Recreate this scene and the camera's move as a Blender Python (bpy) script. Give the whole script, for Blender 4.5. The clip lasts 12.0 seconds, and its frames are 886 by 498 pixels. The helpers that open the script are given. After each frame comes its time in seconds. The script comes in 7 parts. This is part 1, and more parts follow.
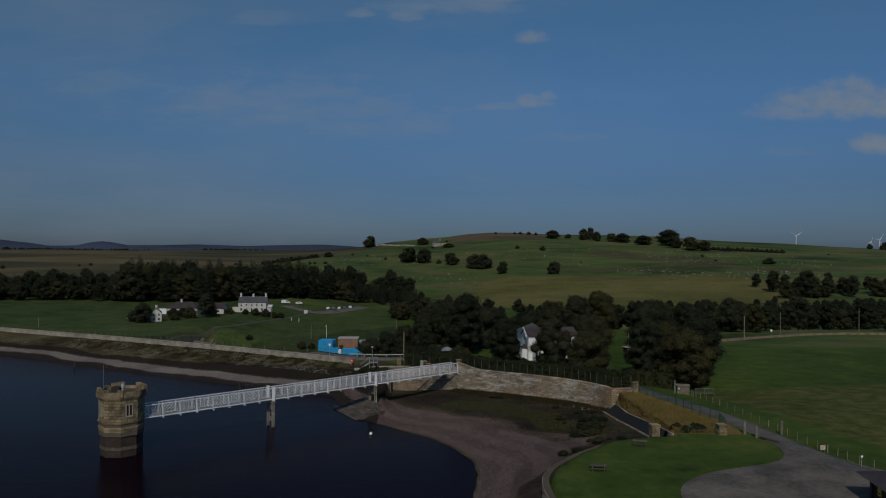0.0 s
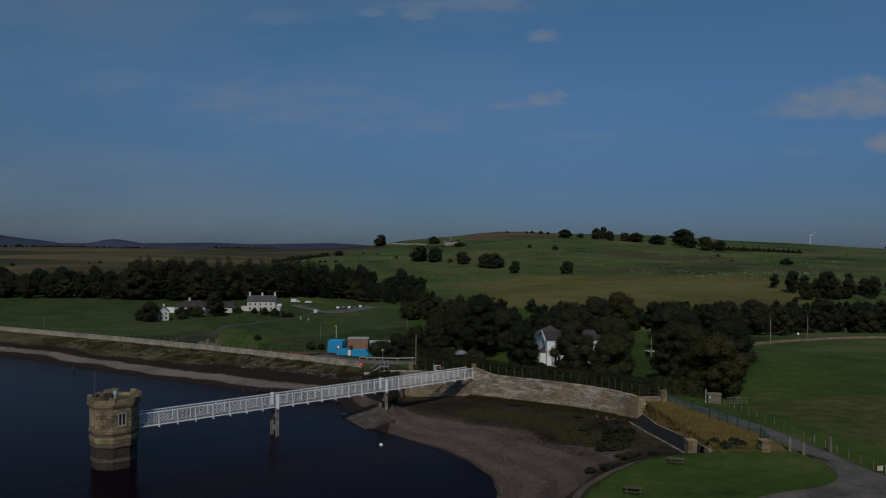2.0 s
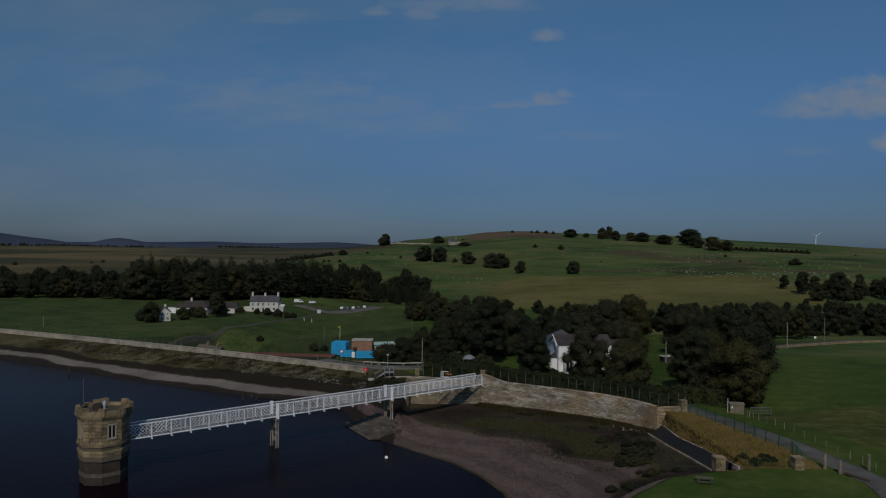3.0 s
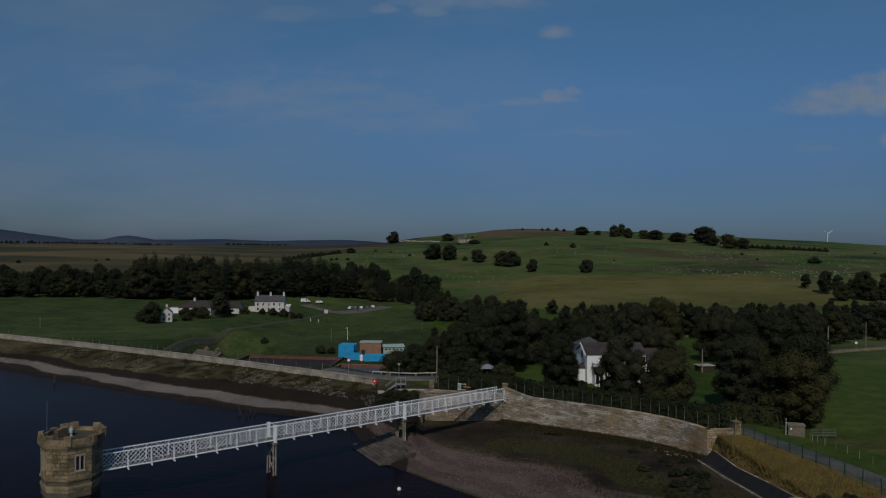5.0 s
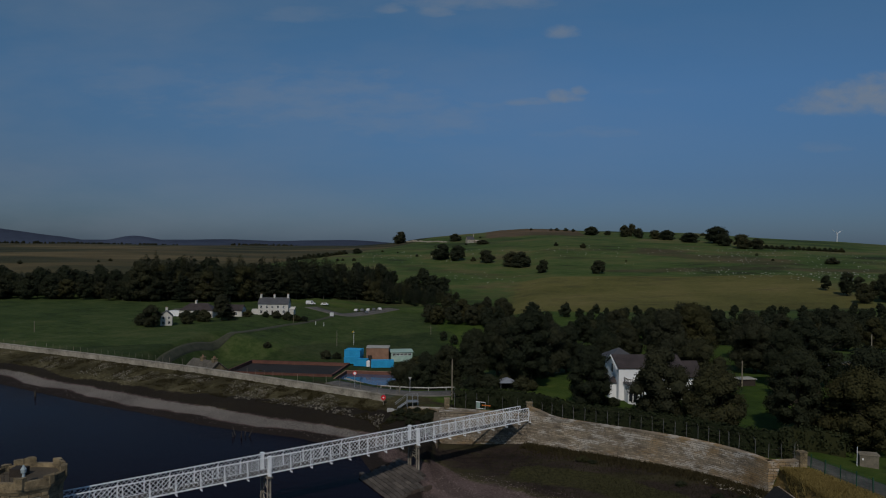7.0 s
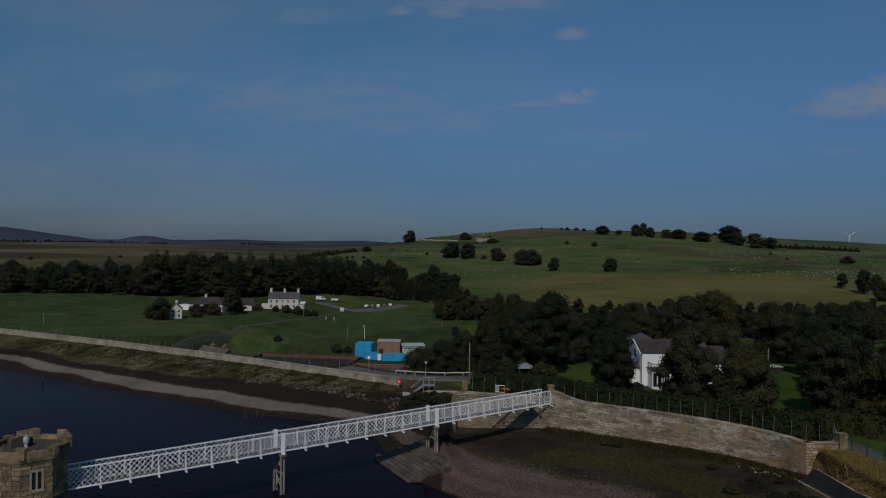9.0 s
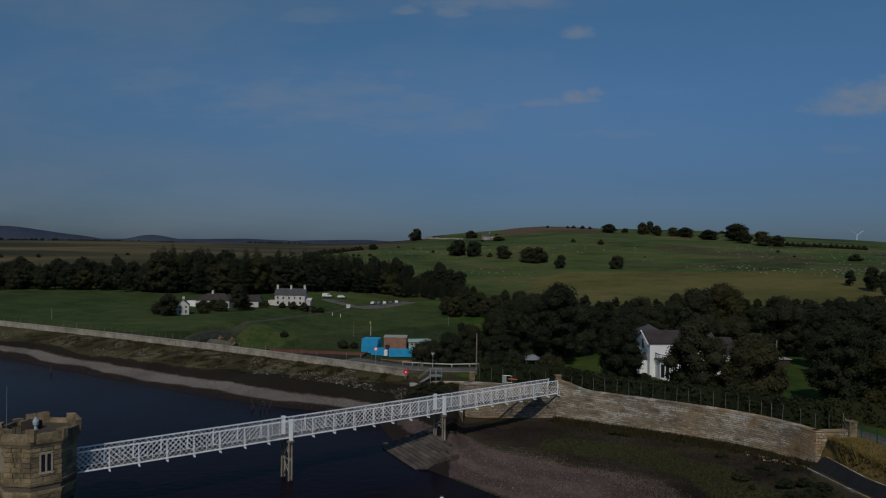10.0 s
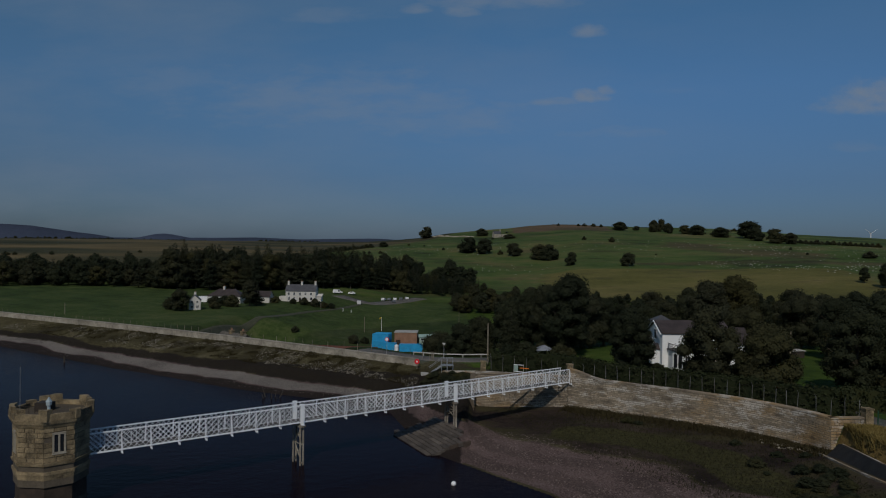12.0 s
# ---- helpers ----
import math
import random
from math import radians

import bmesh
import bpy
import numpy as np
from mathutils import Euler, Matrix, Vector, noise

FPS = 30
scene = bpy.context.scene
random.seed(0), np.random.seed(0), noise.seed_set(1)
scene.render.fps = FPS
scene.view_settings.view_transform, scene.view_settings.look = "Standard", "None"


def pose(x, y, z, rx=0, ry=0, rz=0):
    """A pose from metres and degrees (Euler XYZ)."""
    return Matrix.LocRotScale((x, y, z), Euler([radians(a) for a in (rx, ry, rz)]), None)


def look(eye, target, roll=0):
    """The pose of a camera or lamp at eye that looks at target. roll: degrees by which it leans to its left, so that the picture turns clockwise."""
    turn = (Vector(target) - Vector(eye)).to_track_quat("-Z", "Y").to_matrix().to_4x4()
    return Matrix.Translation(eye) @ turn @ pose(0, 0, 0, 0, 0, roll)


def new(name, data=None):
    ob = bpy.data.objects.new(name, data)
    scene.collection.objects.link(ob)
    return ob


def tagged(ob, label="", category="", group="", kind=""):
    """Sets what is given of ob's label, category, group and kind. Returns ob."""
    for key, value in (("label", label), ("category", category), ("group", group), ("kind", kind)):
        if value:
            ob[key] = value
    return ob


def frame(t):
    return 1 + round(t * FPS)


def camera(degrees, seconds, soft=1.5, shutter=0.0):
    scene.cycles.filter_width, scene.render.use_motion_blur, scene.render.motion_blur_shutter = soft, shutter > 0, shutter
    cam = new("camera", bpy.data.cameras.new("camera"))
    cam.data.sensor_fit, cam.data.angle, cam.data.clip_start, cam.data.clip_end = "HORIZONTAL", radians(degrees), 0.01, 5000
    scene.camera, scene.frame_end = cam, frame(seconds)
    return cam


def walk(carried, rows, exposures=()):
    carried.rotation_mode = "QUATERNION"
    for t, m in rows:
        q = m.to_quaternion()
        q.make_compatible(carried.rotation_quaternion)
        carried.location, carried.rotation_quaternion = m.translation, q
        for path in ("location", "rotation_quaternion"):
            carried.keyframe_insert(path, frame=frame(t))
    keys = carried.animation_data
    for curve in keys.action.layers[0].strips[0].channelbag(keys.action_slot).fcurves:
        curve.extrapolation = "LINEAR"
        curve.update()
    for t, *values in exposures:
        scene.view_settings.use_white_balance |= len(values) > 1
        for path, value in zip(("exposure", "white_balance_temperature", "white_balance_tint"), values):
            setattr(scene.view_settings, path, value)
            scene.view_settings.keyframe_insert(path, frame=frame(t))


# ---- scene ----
cam = camera(62.5, 12.0, 1.1)
PATH = [
    (0, (0.518, 0.55, 28.271), (0.484, 2.549, 28.263), 0.3),
    (0.5, (0.432, 1.604, 28.199), (0.391, 3.603, 28.19), 0.3),
    (1, (0.192, 3.367, 28.07), (0.145, 5.367, 28.061), 0.4),
    (1.5, (0.002, 5.44, 28.037), (-0.053, 7.439, 28.027), 0.4),
    (2, (-0.368, 7.873, 28.149), (-0.431, 9.872, 28.138), 0.5),
    (2.5, (-0.732, 10.37, 28.269), (-0.801, 12.368, 28.257), 0.6),
    (3, (-1.223, 13.313, 28.456), (-1.297, 15.311, 28.443), 0.6),
    (5, (-3.208, 25.904, 28.701), (-3.304, 27.902, 28.681), 0.6),
    (5.5, (-3.706, 29.059, 28.86), (-3.807, 31.056, 28.84), 0.6),
    (6, (-4.27, 32.473, 28.916), (-4.376, 34.47, 28.895), 0.6),
    (6.5, (-4.789, 35.534, 29.002), (-4.897, 37.531, 28.982), 0.6),
    (7, (-5.319, 37.994, 28.926), (-5.432, 39.99, 28.906), 0.6),
    (9, (-6.831, 41.356, 25.53), (-6.968, 43.351, 25.514), 0.8),
    (9.5, (-6.943, 41.346, 24.845), (-7.088, 43.341, 24.828), 0.8),
    (10, (-6.997, 41.404, 24.215), (-7.15, 43.398, 24.197), 0.8),
    (10.5, (-7.081, 41.383, 23.255), (-7.24, 43.376, 23.237), 0.8),
    (11, (-7.092, 41.456, 22.858), (-7.259, 43.449, 22.84), 0.8),
    (11.5, (-7.118, 41.517, 22.798), (-7.292, 43.51, 22.777), 0.8),
    (12, (-7.133, 41.675, 22.761), (-7.314, 43.666, 22.74), 0.8),
]
walk(cam, [(t, look(eye, target, roll)) for t, eye, target, roll in PATH])

# ---- world, sun, exposure ----
SUN_EL, SUN_AZ = radians(43), math.atan2(-0.07, -0.997)
world = bpy.data.worlds.new("sky")
scene.world = world
world.use_nodes = True
wn, wl = world.node_tree.nodes, world.node_tree.links
wn.clear()


def wnode(kind, **values):
    n = wn.new(kind)
    for k, v in values.items():
        n.inputs[k].default_value = v
    return n


w_out, w_bg = wn.new("ShaderNodeOutputWorld"), wn.new("ShaderNodeBackground")
w_bg.inputs["Strength"].default_value = 0.0525
w_sky = wn.new("ShaderNodeTexSky")
w_sky.sky_type, w_sky.sun_disc = "NISHITA", False
w_sky.sun_elevation, w_sky.sun_rotation = SUN_EL, SUN_AZ
w_sky.altitude, w_sky.air_density, w_sky.dust_density, w_sky.ozone_density = 200, 1.0, 0.6, 2.0
w_co, w_sep = wn.new("ShaderNodeTexCoord"), wn.new("ShaderNodeSeparateXYZ")
wl.new(w_co.outputs["Generated"], w_sep.inputs[0])


def wmath(op, a, b=None, c=None):
    n = wn.new("ShaderNodeMath")
    n.operation = op
    for i, v in enumerate((a, b, c)):
        if v is None:
            continue
        if isinstance(v, (int, float)):
            n.inputs[i].default_value = v
        else:
            wl.new(v, n.inputs[i])
    return n.outputs[0]


def wramp(value, stops):
    n = wn.new("ShaderNodeValToRGB")
    e = n.color_ramp.elements
    e[0].position, e[0].color = stops[0]
    e[1].position, e[1].color = stops[-1]
    for p, c in stops[1:-1]:
        e.new(p).color = c
    wl.new(value, n.inputs[0])
    return n.outputs[0]


def wmix(kind, fac, a, b):
    n = wn.new("ShaderNodeMix")
    n.data_type, n.blend_type = "RGBA", kind
    for i, v in ((0, fac), (6, a), (7, b)):
        if isinstance(v, (int, float, tuple)):
            n.inputs[i].default_value = v
        else:
            wl.new(v, n.inputs[i])
    return n.outputs[2]


# gnomonic sky plane: u = x / y, v = z / y for the northern half, used to seat the clouds
w_y = wmath("MAXIMUM", w_sep.outputs[1], 0.05)
w_u, w_v = wmath("DIVIDE", w_sep.outputs[0], w_y), wmath("DIVIDE", w_sep.outputs[2], w_y)
w_vec = wn.new("ShaderNodeCombineXYZ")
wl.new(w_u, w_vec.inputs[0])
wl.new(wmath("MULTIPLY", w_v, 3.2), w_vec.inputs[1])


def cloud_noise(scale, detail, rough):
    n = wnode("ShaderNodeTexNoise", Scale=scale, Detail=detail, Roughness=rough)
    wl.new(w_vec.outputs[0], n.inputs["Vector"])
    return n.outputs["Fac"]


RAGGED = wmath("MULTIPLY", wmath("SUBTRACT", cloud_noise(13, 8, 0.62), 0.5), 2.6)
w_vec2 = wn.new("ShaderNodeCombineXYZ")
wl.new(w_u, w_vec2.inputs[0])
wl.new(wmath("MULTIPLY", w_v, 1.7), w_vec2.inputs[1])
heap = wnode("ShaderNodeTexNoise", Scale=24, Detail=9, Roughness=0.58)
wl.new(w_vec2.outputs[0], heap.inputs["Vector"])
HEAPED = wmath("MULTIPLY", wmath("SUBTRACT", heap.outputs["Fac"], 0.5), 2.2)


def puff(u, v, su, sv, soft=1.3, cut=0.05, ragged_by=None):
    """One small cumulus: a flat-based oval of ragged noise."""
    a = wmath("POWER", wmath("ABSOLUTE", wmath("DIVIDE", wmath("SUBTRACT", w_u, u), su)), 2)
    dv = wmath("SUBTRACT", w_v, v)
    up, down = wmath("DIVIDE", wmath("MAXIMUM", dv, 0.0), sv), wmath("DIVIDE", wmath("MINIMUM", dv, 0.0), sv * 0.6)
    b = wmath("ADD", wmath("MULTIPLY", up, up), wmath("MULTIPLY", down, down))
    inside = wmath("SUBTRACT", 1.0, wmath("ADD", a, b))
    ragged = wmath("ADD", inside, ragged_by or RAGGED)
    n = wn.new("ShaderNodeMapRange")
    n.interpolation_type = "SMOOTHSTEP"
    n.inputs[1].default_value, n.inputs[2].default_value = cut, cut + soft
    wl.new(ragged, n.inputs[0])
    return n.outputs[0]


wisp = wramp(cloud_noise(2.4, 7, 0.55), [(0.42, (0, 0, 0, 1)), (0.75, (1, 1, 1, 1))])
wisp_left = wramp(wmath("ADD", w_u, 0.62), [(0.0, (1, 1, 1, 1)), (0.75, (0.5, 0.5, 0.5, 1)), (1.0, (0.15, 0.15, 0.15, 1))])
clouds = wmath("MULTIPLY", wmath("MULTIPLY", wisp, wisp_left), 0.4)
PUFFS = [(0.505, 0.192, 0.10, 0.036, 0.85), (0.535, 0.202, 0.07, 0.038, 0.95), (0.45, 0.184, 0.06, 0.022, 0.7), (0.59, 0.195, 0.09, 0.036, 0.9), (0.575, 0.138, 0.06, 0.026, 0.9), (0.105, 0.197, 0.034, 0.016, 0.75), (0.125, 0.205, 0.018, 0.012, 0.7),
         (0.102, 0.284, 0.032, 0.014, 0.6)]
VEILS = [(0.065, 0.190, 0.05, 0.010, 0.5), (0.0, 0.330, 0.14, 0.030, 0.46), (0.05, 0.338, 0.09, 0.016, 0.5), (-0.07, 0.312, 0.035, 0.014, 0.5), (-0.135, 0.318, 0.03, 0.012, 0.45), (-0.5, 0.22, 0.12, 0.05, 0.22), (-0.25, 0.31, 0.12, 0.02, 0.25), (0.13, 0.148, 0.10, 0.016, 0.25), (-0.26, 0.19, 0.26, 0.07, 0.34), (-0.10, 0.17, 0.16, 0.06, 0.30), (0.46, 0.13, 0.05, 0.012, 0.2), (0.22, 0.205, 0.05, 0.01, 0.12)]
for pu, pv, su, sv, k in PUFFS:
    clouds = wmath("MAXIMUM", clouds, wmath("MULTIPLY", puff(pu, pv, su, sv, 1.3, 0.0, HEAPED), k))
for pu, pv, su, sv, k in VEILS:
    clouds = wmath("MAXIMUM", clouds, wmath("MULTIPLY", puff(pu, pv, su, sv), k))
w_el = wramp(w_sep.outputs[2], [(0.0, (0.215, 0.325, 0.58, 1)), (0.08, (0.265, 0.405, 0.655, 1)), (0.2, (0.42, 0.66, 0.90, 1)), (0.35, (0.52, 0.85, 1.0, 1)), (0.6, (0.8, 0.95, 1, 1))])
sky_col = wmix("MULTIPLY", 1.0, w_sky.outputs[0], w_el)
hazy = wramp(wmath("ADD", wmath("MULTIPLY", w_sep.outputs[0], -0.8), 0.4), [(0.30, (1, 1, 1, 1)), (0.85, (1.0, 0.95, 0.885, 1))])
sky_col = wmix("MULTIPLY", 1.0, sky_col, hazy)
sky_col = wmix("MIX", clouds, sky_col, (3.0, 3.65, 4.6, 1))
wl.new(sky_col, w_bg.inputs["Color"])
wl.new(w_bg.outputs[0], w_out.inputs[0])

sun = new("sun", bpy.data.lights.new("sun", "SUN"))
sun.data.energy, sun.data.angle, sun.data.color = 1.75, radians(0.6), (1.0, 0.93, 0.83)
sun.matrix_world = look((0, 0, 0), (-math.cos(SUN_EL) * math.sin(SUN_AZ), -math.cos(SUN_EL) * math.cos(SUN_AZ), -math.sin(SUN_EL)))


# ---- materials ----
def material(name):
    m = bpy.data.materials.new(name)
    m.use_nodes = True
    nt = m.node_tree
    return m, nt.nodes, nt.links, nt.nodes["Principled BSDF"]


def ramp_node(n, l, value, stops):
    r = n.new("ShaderNodeValToRGB")
    e = r.color_ramp.elements
    e[0].position, e[0].color = stops[0][0], (*stops[0][1], 1)
    e[1].position, e[1].color = stops[-1][0], (*stops[-1][1], 1)
    for p, c in stops[1:-1]:
        e.new(p).color = (*c, 1)
    l.new(value, r.inputs[0])
    return r.outputs[0]


def noise_node(n, l, coord, scale, detail=4, rough=0.6):
    t = n.new("ShaderNodeTexNoise")
    t.inputs["Scale"].default_value, t.inputs["Detail"].default_value, t.inputs["Roughness"].default_value = scale, detail, rough
    if coord is not None:
        l.new(coord, t.inputs["Vector"])
    return t.outputs["Fac"]


def mix_node(n, l, fac, a, b, kind="MIX"):
    x = n.new("ShaderNodeMix")
    x.data_type, x.blend_type = "RGBA", kind
    for i, v in ((0, fac), (6, a), (7, b)):
        if isinstance(v, (int, float)):
            x.inputs[i].default_value = v
        elif isinstance(v, tuple):
            x.inputs[i].default_value = (*v, 1)
        else:
            l.new(v, x.inputs[i])
    return x.outputs[2]


def math_node(n, l, op, a, b=0.0):
    x = n.new("ShaderNodeMath")
    x.operation = op
    for i, v in ((0, a), (1, b)):
        if isinstance(v, (int, float)):
            x.inputs[i].default_value = v
        else:
            l.new(v, x.inputs[i])
    return x.outputs[0]


def surf(name, dark, light, coarse=0.6, fine=8.0, rough=0.85, bump=0.25, metal=0.0, spread=0.25, island=False, spec=0.3, dist=0.05):
    """A plain weathered surface: two colours mixed at two scales, fine relief, and a shift from piece to piece."""
    m, n, l, b = material(name)
    co = n.new("ShaderNodeNewGeometry").outputs["Position"]
    a = noise_node(n, l, co, coarse, 5)
    f = noise_node(n, l, co, fine, 6, 0.7)
    v = math_node(n, l, "ADD", math_node(n, l, "MULTIPLY", a, 0.6), math_node(n, l, "MULTIPLY", f, 0.4))
    col = ramp_node(n, l, v, [(0.36, dark), (0.64, light)])
    rnd = n.new("ShaderNodeNewGeometry").outputs["Random Per Island"] if island else n.new("ShaderNodeObjectInfo").outputs["Random"]
    shade = math_node(n, l, "ADD", math_node(n, l, "MULTIPLY", rnd, 2 * spread), 1 - spread)
    col = mix_node(n, l, 1.0, col, ramp_node(n, l, math_node(n, l, "MULTIPLY", shade, 0.5), [(0.0, (0, 0, 0)), (1.0, (2, 2, 2))]), "MULTIPLY")
    l.new(col, b.inputs["Base Color"])
    b.inputs["Roughness"].default_value, b.inputs["Metallic"].default_value = rough, metal
    b.inputs["Specular IOR Level"].default_value = spec
    if bump:
        bp = n.new("ShaderNodeBump")
        bp.inputs["Strength"].default_value, bp.inputs["Distance"].default_value = bump, dist
        l.new(f, bp.inputs["Height"])
        l.new(bp.outputs[0], b.inputs["Normal"])
    return m


def leaves(name, dark, light):
    m, n, l, b = material(name)
    geo = n.new("ShaderNodeNewGeometry")
    f = noise_node(n, l, geo.outputs["Position"], 0.35, 3)
    v = math_node(n, l, "ADD", math_node(n, l, "MULTIPLY", geo.outputs["Random Per Island"], 0.35), math_node(n, l, "MULTIPLY", f, 0.65))
    col = ramp_node(n, l, v, [(0.2, dark), (0.8, light)])
    tint = ramp_node(n, l, n.new("ShaderNodeObjectInfo").outputs["Random"], [(0.0, (0.62, 0.72, 0.72)), (0.35, (0.82, 0.90, 0.85)), (0.6, (1.0, 1.0, 1.0)), (0.85, (1.15, 1.10, 0.92)), (1.0, (1.30, 1.18, 0.85))])
    col = mix_node(n, l, 1.0, col, tint, "MULTIPLY")
    l.new(col, b.inputs["Base Color"])
    b.inputs["Roughness"].default_value, b.inputs["Specular IOR Level"].default_value = 0.85, 0.08
    thin, both = n.new("ShaderNodeBsdfTranslucent"), n.new("ShaderNodeMixShader")
    l.new(col, thin.inputs["Color"])
    both.inputs[0].default_value = 0.35
    l.new(b.outputs[0], both.inputs[1])
    l.new(thin.outputs[0], both.inputs[2])
    l.new(both.outputs[0], n["Material Output"].inputs[0])
    return m


def masonry(name):
    m = surf(name, (0.11, 0.088, 0.064), (0.35, 0.285, 0.205), 0.25, 5, spread=0.3, island=True)
    n, l = m.node_tree.nodes, m.node_tree.links
    b = n["Principled BSDF"]
    col = b.inputs["Base Color"].links[0].from_socket
    geo = n.new("ShaderNodeNewGeometry")
    flat = n.new("ShaderNodeMapping")
    flat.inputs["Scale"].default_value = (0.16, 0.16, 0.42)
    l.new(geo.outputs["Position"], flat.inputs["Vector"])
    ochre = ramp_node(n, l, noise_node(n, l, flat.outputs[0], 1.0, 4), [(0.50, (0, 0, 0)), (0.62, (1, 1, 1))])
    col = mix_node(n, l, math_node(n, l, "MULTIPLY", ochre, 0.55), col, (0.31, 0.19, 0.07))
    flat2 = n.new("ShaderNodeMapping")
    flat2.inputs["Scale"].default_value, flat2.inputs["Location"].default_value = (0.30, 0.30, 1.0), (9, 4, 2)
    l.new(geo.outputs["Position"], flat2.inputs["Vector"])
    lime = ramp_node(n, l, noise_node(n, l, flat2.outputs[0], 1.1, 6, 0.7), [(0.50, (0, 0, 0)), (0.60, (1, 1, 1))])
    col = mix_node(n, l, math_node(n, l, "MULTIPLY", lime, 0.7), col, (0.52, 0.49, 0.44))
    dark = ramp_node(n, l, noise_node(n, l, flat.outputs[0], 2.3, 5), [(0.56, (0, 0, 0)), (0.70, (1, 1, 1))])
    col = mix_node(n, l, math_node(n, l, "MULTIPLY", dark, 0.75), col, (0.045, 0.036, 0.028))
    l.new(col, b.inputs["Base Color"])
    return m


M_STONE = surf("sandstone", (0.070, 0.055, 0.034), (0.33, 0.252, 0.145), 0.9, 6, spread=0.22, bump=0.8, dist=0.09)
M_STONE_I = masonry("rubble masonry")
M_STAIN = surf("water-stained stone", (0.026, 0.020, 0.016), (0.075, 0.054, 0.040), 0.8, 4, spread=0.2)
M_OLDWET = surf("tide-marked stone", (0.05, 0.042, 0.033), (0.15, 0.125, 0.095), 1.0, 5, spread=0.2)
M_COPING = surf("stone coping", (0.24, 0.215, 0.17), (0.38, 0.34, 0.27), 0.4, 5, spread=0.18)
M_WAVE = surf("wave wall stone", (0.13, 0.115, 0.09), (0.36, 0.325, 0.265), 0.5, 3, spread=0.25)
M_MORTAR = surf("dark mortar", (0.065, 0.053, 0.038), (0.13, 0.105, 0.075), 0.6, 6)
M_JOINT = surf("pale lime mortar", (0.10, 0.085, 0.062), (0.21, 0.18, 0.135), 0.6, 6)
M_WHITE_IRON = surf("white painted iron", (0.66, 0.68, 0.70), (0.83, 0.85, 0.87), 0.8, 9, rough=0.45, bump=0.05, spread=0.05)
M_OLD_IRON = surf("weathered painted iron", (0.10, 0.075, 0.05), (0.34, 0.31, 0.255), 0.9, 5, rough=0.7, bump=0.15, spread=0.1)
M_DECK = surf("timber deck", (0.035, 0.03, 0.026), (0.085, 0.076, 0.066), 1.5, 9)
M_RENDER = surf("white render", (0.70, 0.71, 0.72), (0.84, 0.85, 0.85), 0.3, 6, bump=0.1, spread=0.03)
M_CREAM = surf("cream limewash", (0.46, 0.44, 0.40), (0.60, 0.58, 0.53), 0.3, 6, bump=0.1, spread=0.05)
M_SLATE = surf("slate roof", (0.026, 0.020, 0.019), (0.060, 0.047, 0.044), 0.6, 6, rough=0.55, spread=0.15)
M_SLATE_GREY = surf("grey slate roof", (0.045, 0.045, 0.05), (0.09, 0.09, 0.098), 0.6, 6, rough=0.6, spread=0.1)
M_STONESLATE = surf("stone slates", (0.05, 0.045, 0.038), (0.12, 0.108, 0.09), 0.8, 4, spread=0.1)
M_GLASS = surf("window glass", (0.012, 0.014, 0.018), (0.03, 0.034, 0.04), 0.3, 2, rough=0.12, bump=0.0, spec=0.5)
M_DARKWOOD = surf("dark stained timber", (0.018, 0.014, 0.012), (0.045, 0.035, 0.028), 0.8, 8)
M_WOOD = surf("weathered timber", (0.11, 0.095, 0.07), (0.25, 0.215, 0.16), 1.2, 10, spread=0.3)
M_OLDWOOD = surf("grey-brown old timber", (0.045, 0.038, 0.03), (0.13, 0.112, 0.09), 1.2, 10, spread=0.3)
M_BLUE = surf("blue container paint", (0.015, 0.24, 0.48), (0.03, 0.33, 0.60), 0.5, 3, rough=0.5, bump=0.05, spread=0.12)
M_BRICK = surf("brown brick", (0.20, 0.11, 0.07), (0.31, 0.18, 0.12), 0.6, 6, spread=0.06)
M_REDBRICK = surf("red brick basin", (0.085, 0.036, 0.027), (0.15, 0.068, 0.05), 0.4, 4)
M_TARMAC = surf("worn tarmac", (0.038, 0.033, 0.028), (0.14, 0.124, 0.104), 0.22, 1.8, bump=0.4)
M_ROAD = surf("grey road", (0.05, 0.046, 0.042), (0.14, 0.13, 0.116), 0.35, 2.4, bump=0.2)
M_TRACK = surf("farm track", (0.034, 0.040, 0.020), (0.082, 0.080, 0.052), 0.3, 4)
M_CONCRETE = surf("pale concrete", (0.26, 0.25, 0.23), (0.42, 0.41, 0.38), 0.5, 5, spread=0.12)
M_BARK = surf("bark", (0.035, 0.028, 0.02), (0.085, 0.07, 0.05), 1.0, 6)
M_DULL = surf("dull galvanised steel", (0.085, 0.085, 0.08), (0.17, 0.17, 0.16), 0.8, 6, rough=0.7, bump=0.05)
M_STEEL = surf("galvanised steel", (0.25, 0.26, 0.27), (0.42, 0.43, 0.44), 0.8, 6, rough=0.5, metal=0.6, bump=0.05)
M_GREENWIRE = surf("green mesh fence", (0.012, 0.048, 0.028), (0.022, 0.075, 0.045), 1, 8, rough=0.5)
M_RED = surf("red plastic", (0.55, 0.012, 0.02), (0.75, 0.03, 0.04), 1, 5, rough=0.4, bump=0.03, spread=0.02)
M_ORANGE = surf("orange plastic", (0.7, 0.18, 0.03), (0.8, 0.25, 0.05), 1, 5, rough=0.4, bump=0.03)
M_YELLOW = surf("yellow paint", (0.55, 0.38, 0.02), (0.72, 0.5, 0.04), 1, 5, rough=0.5, bump=0.03)
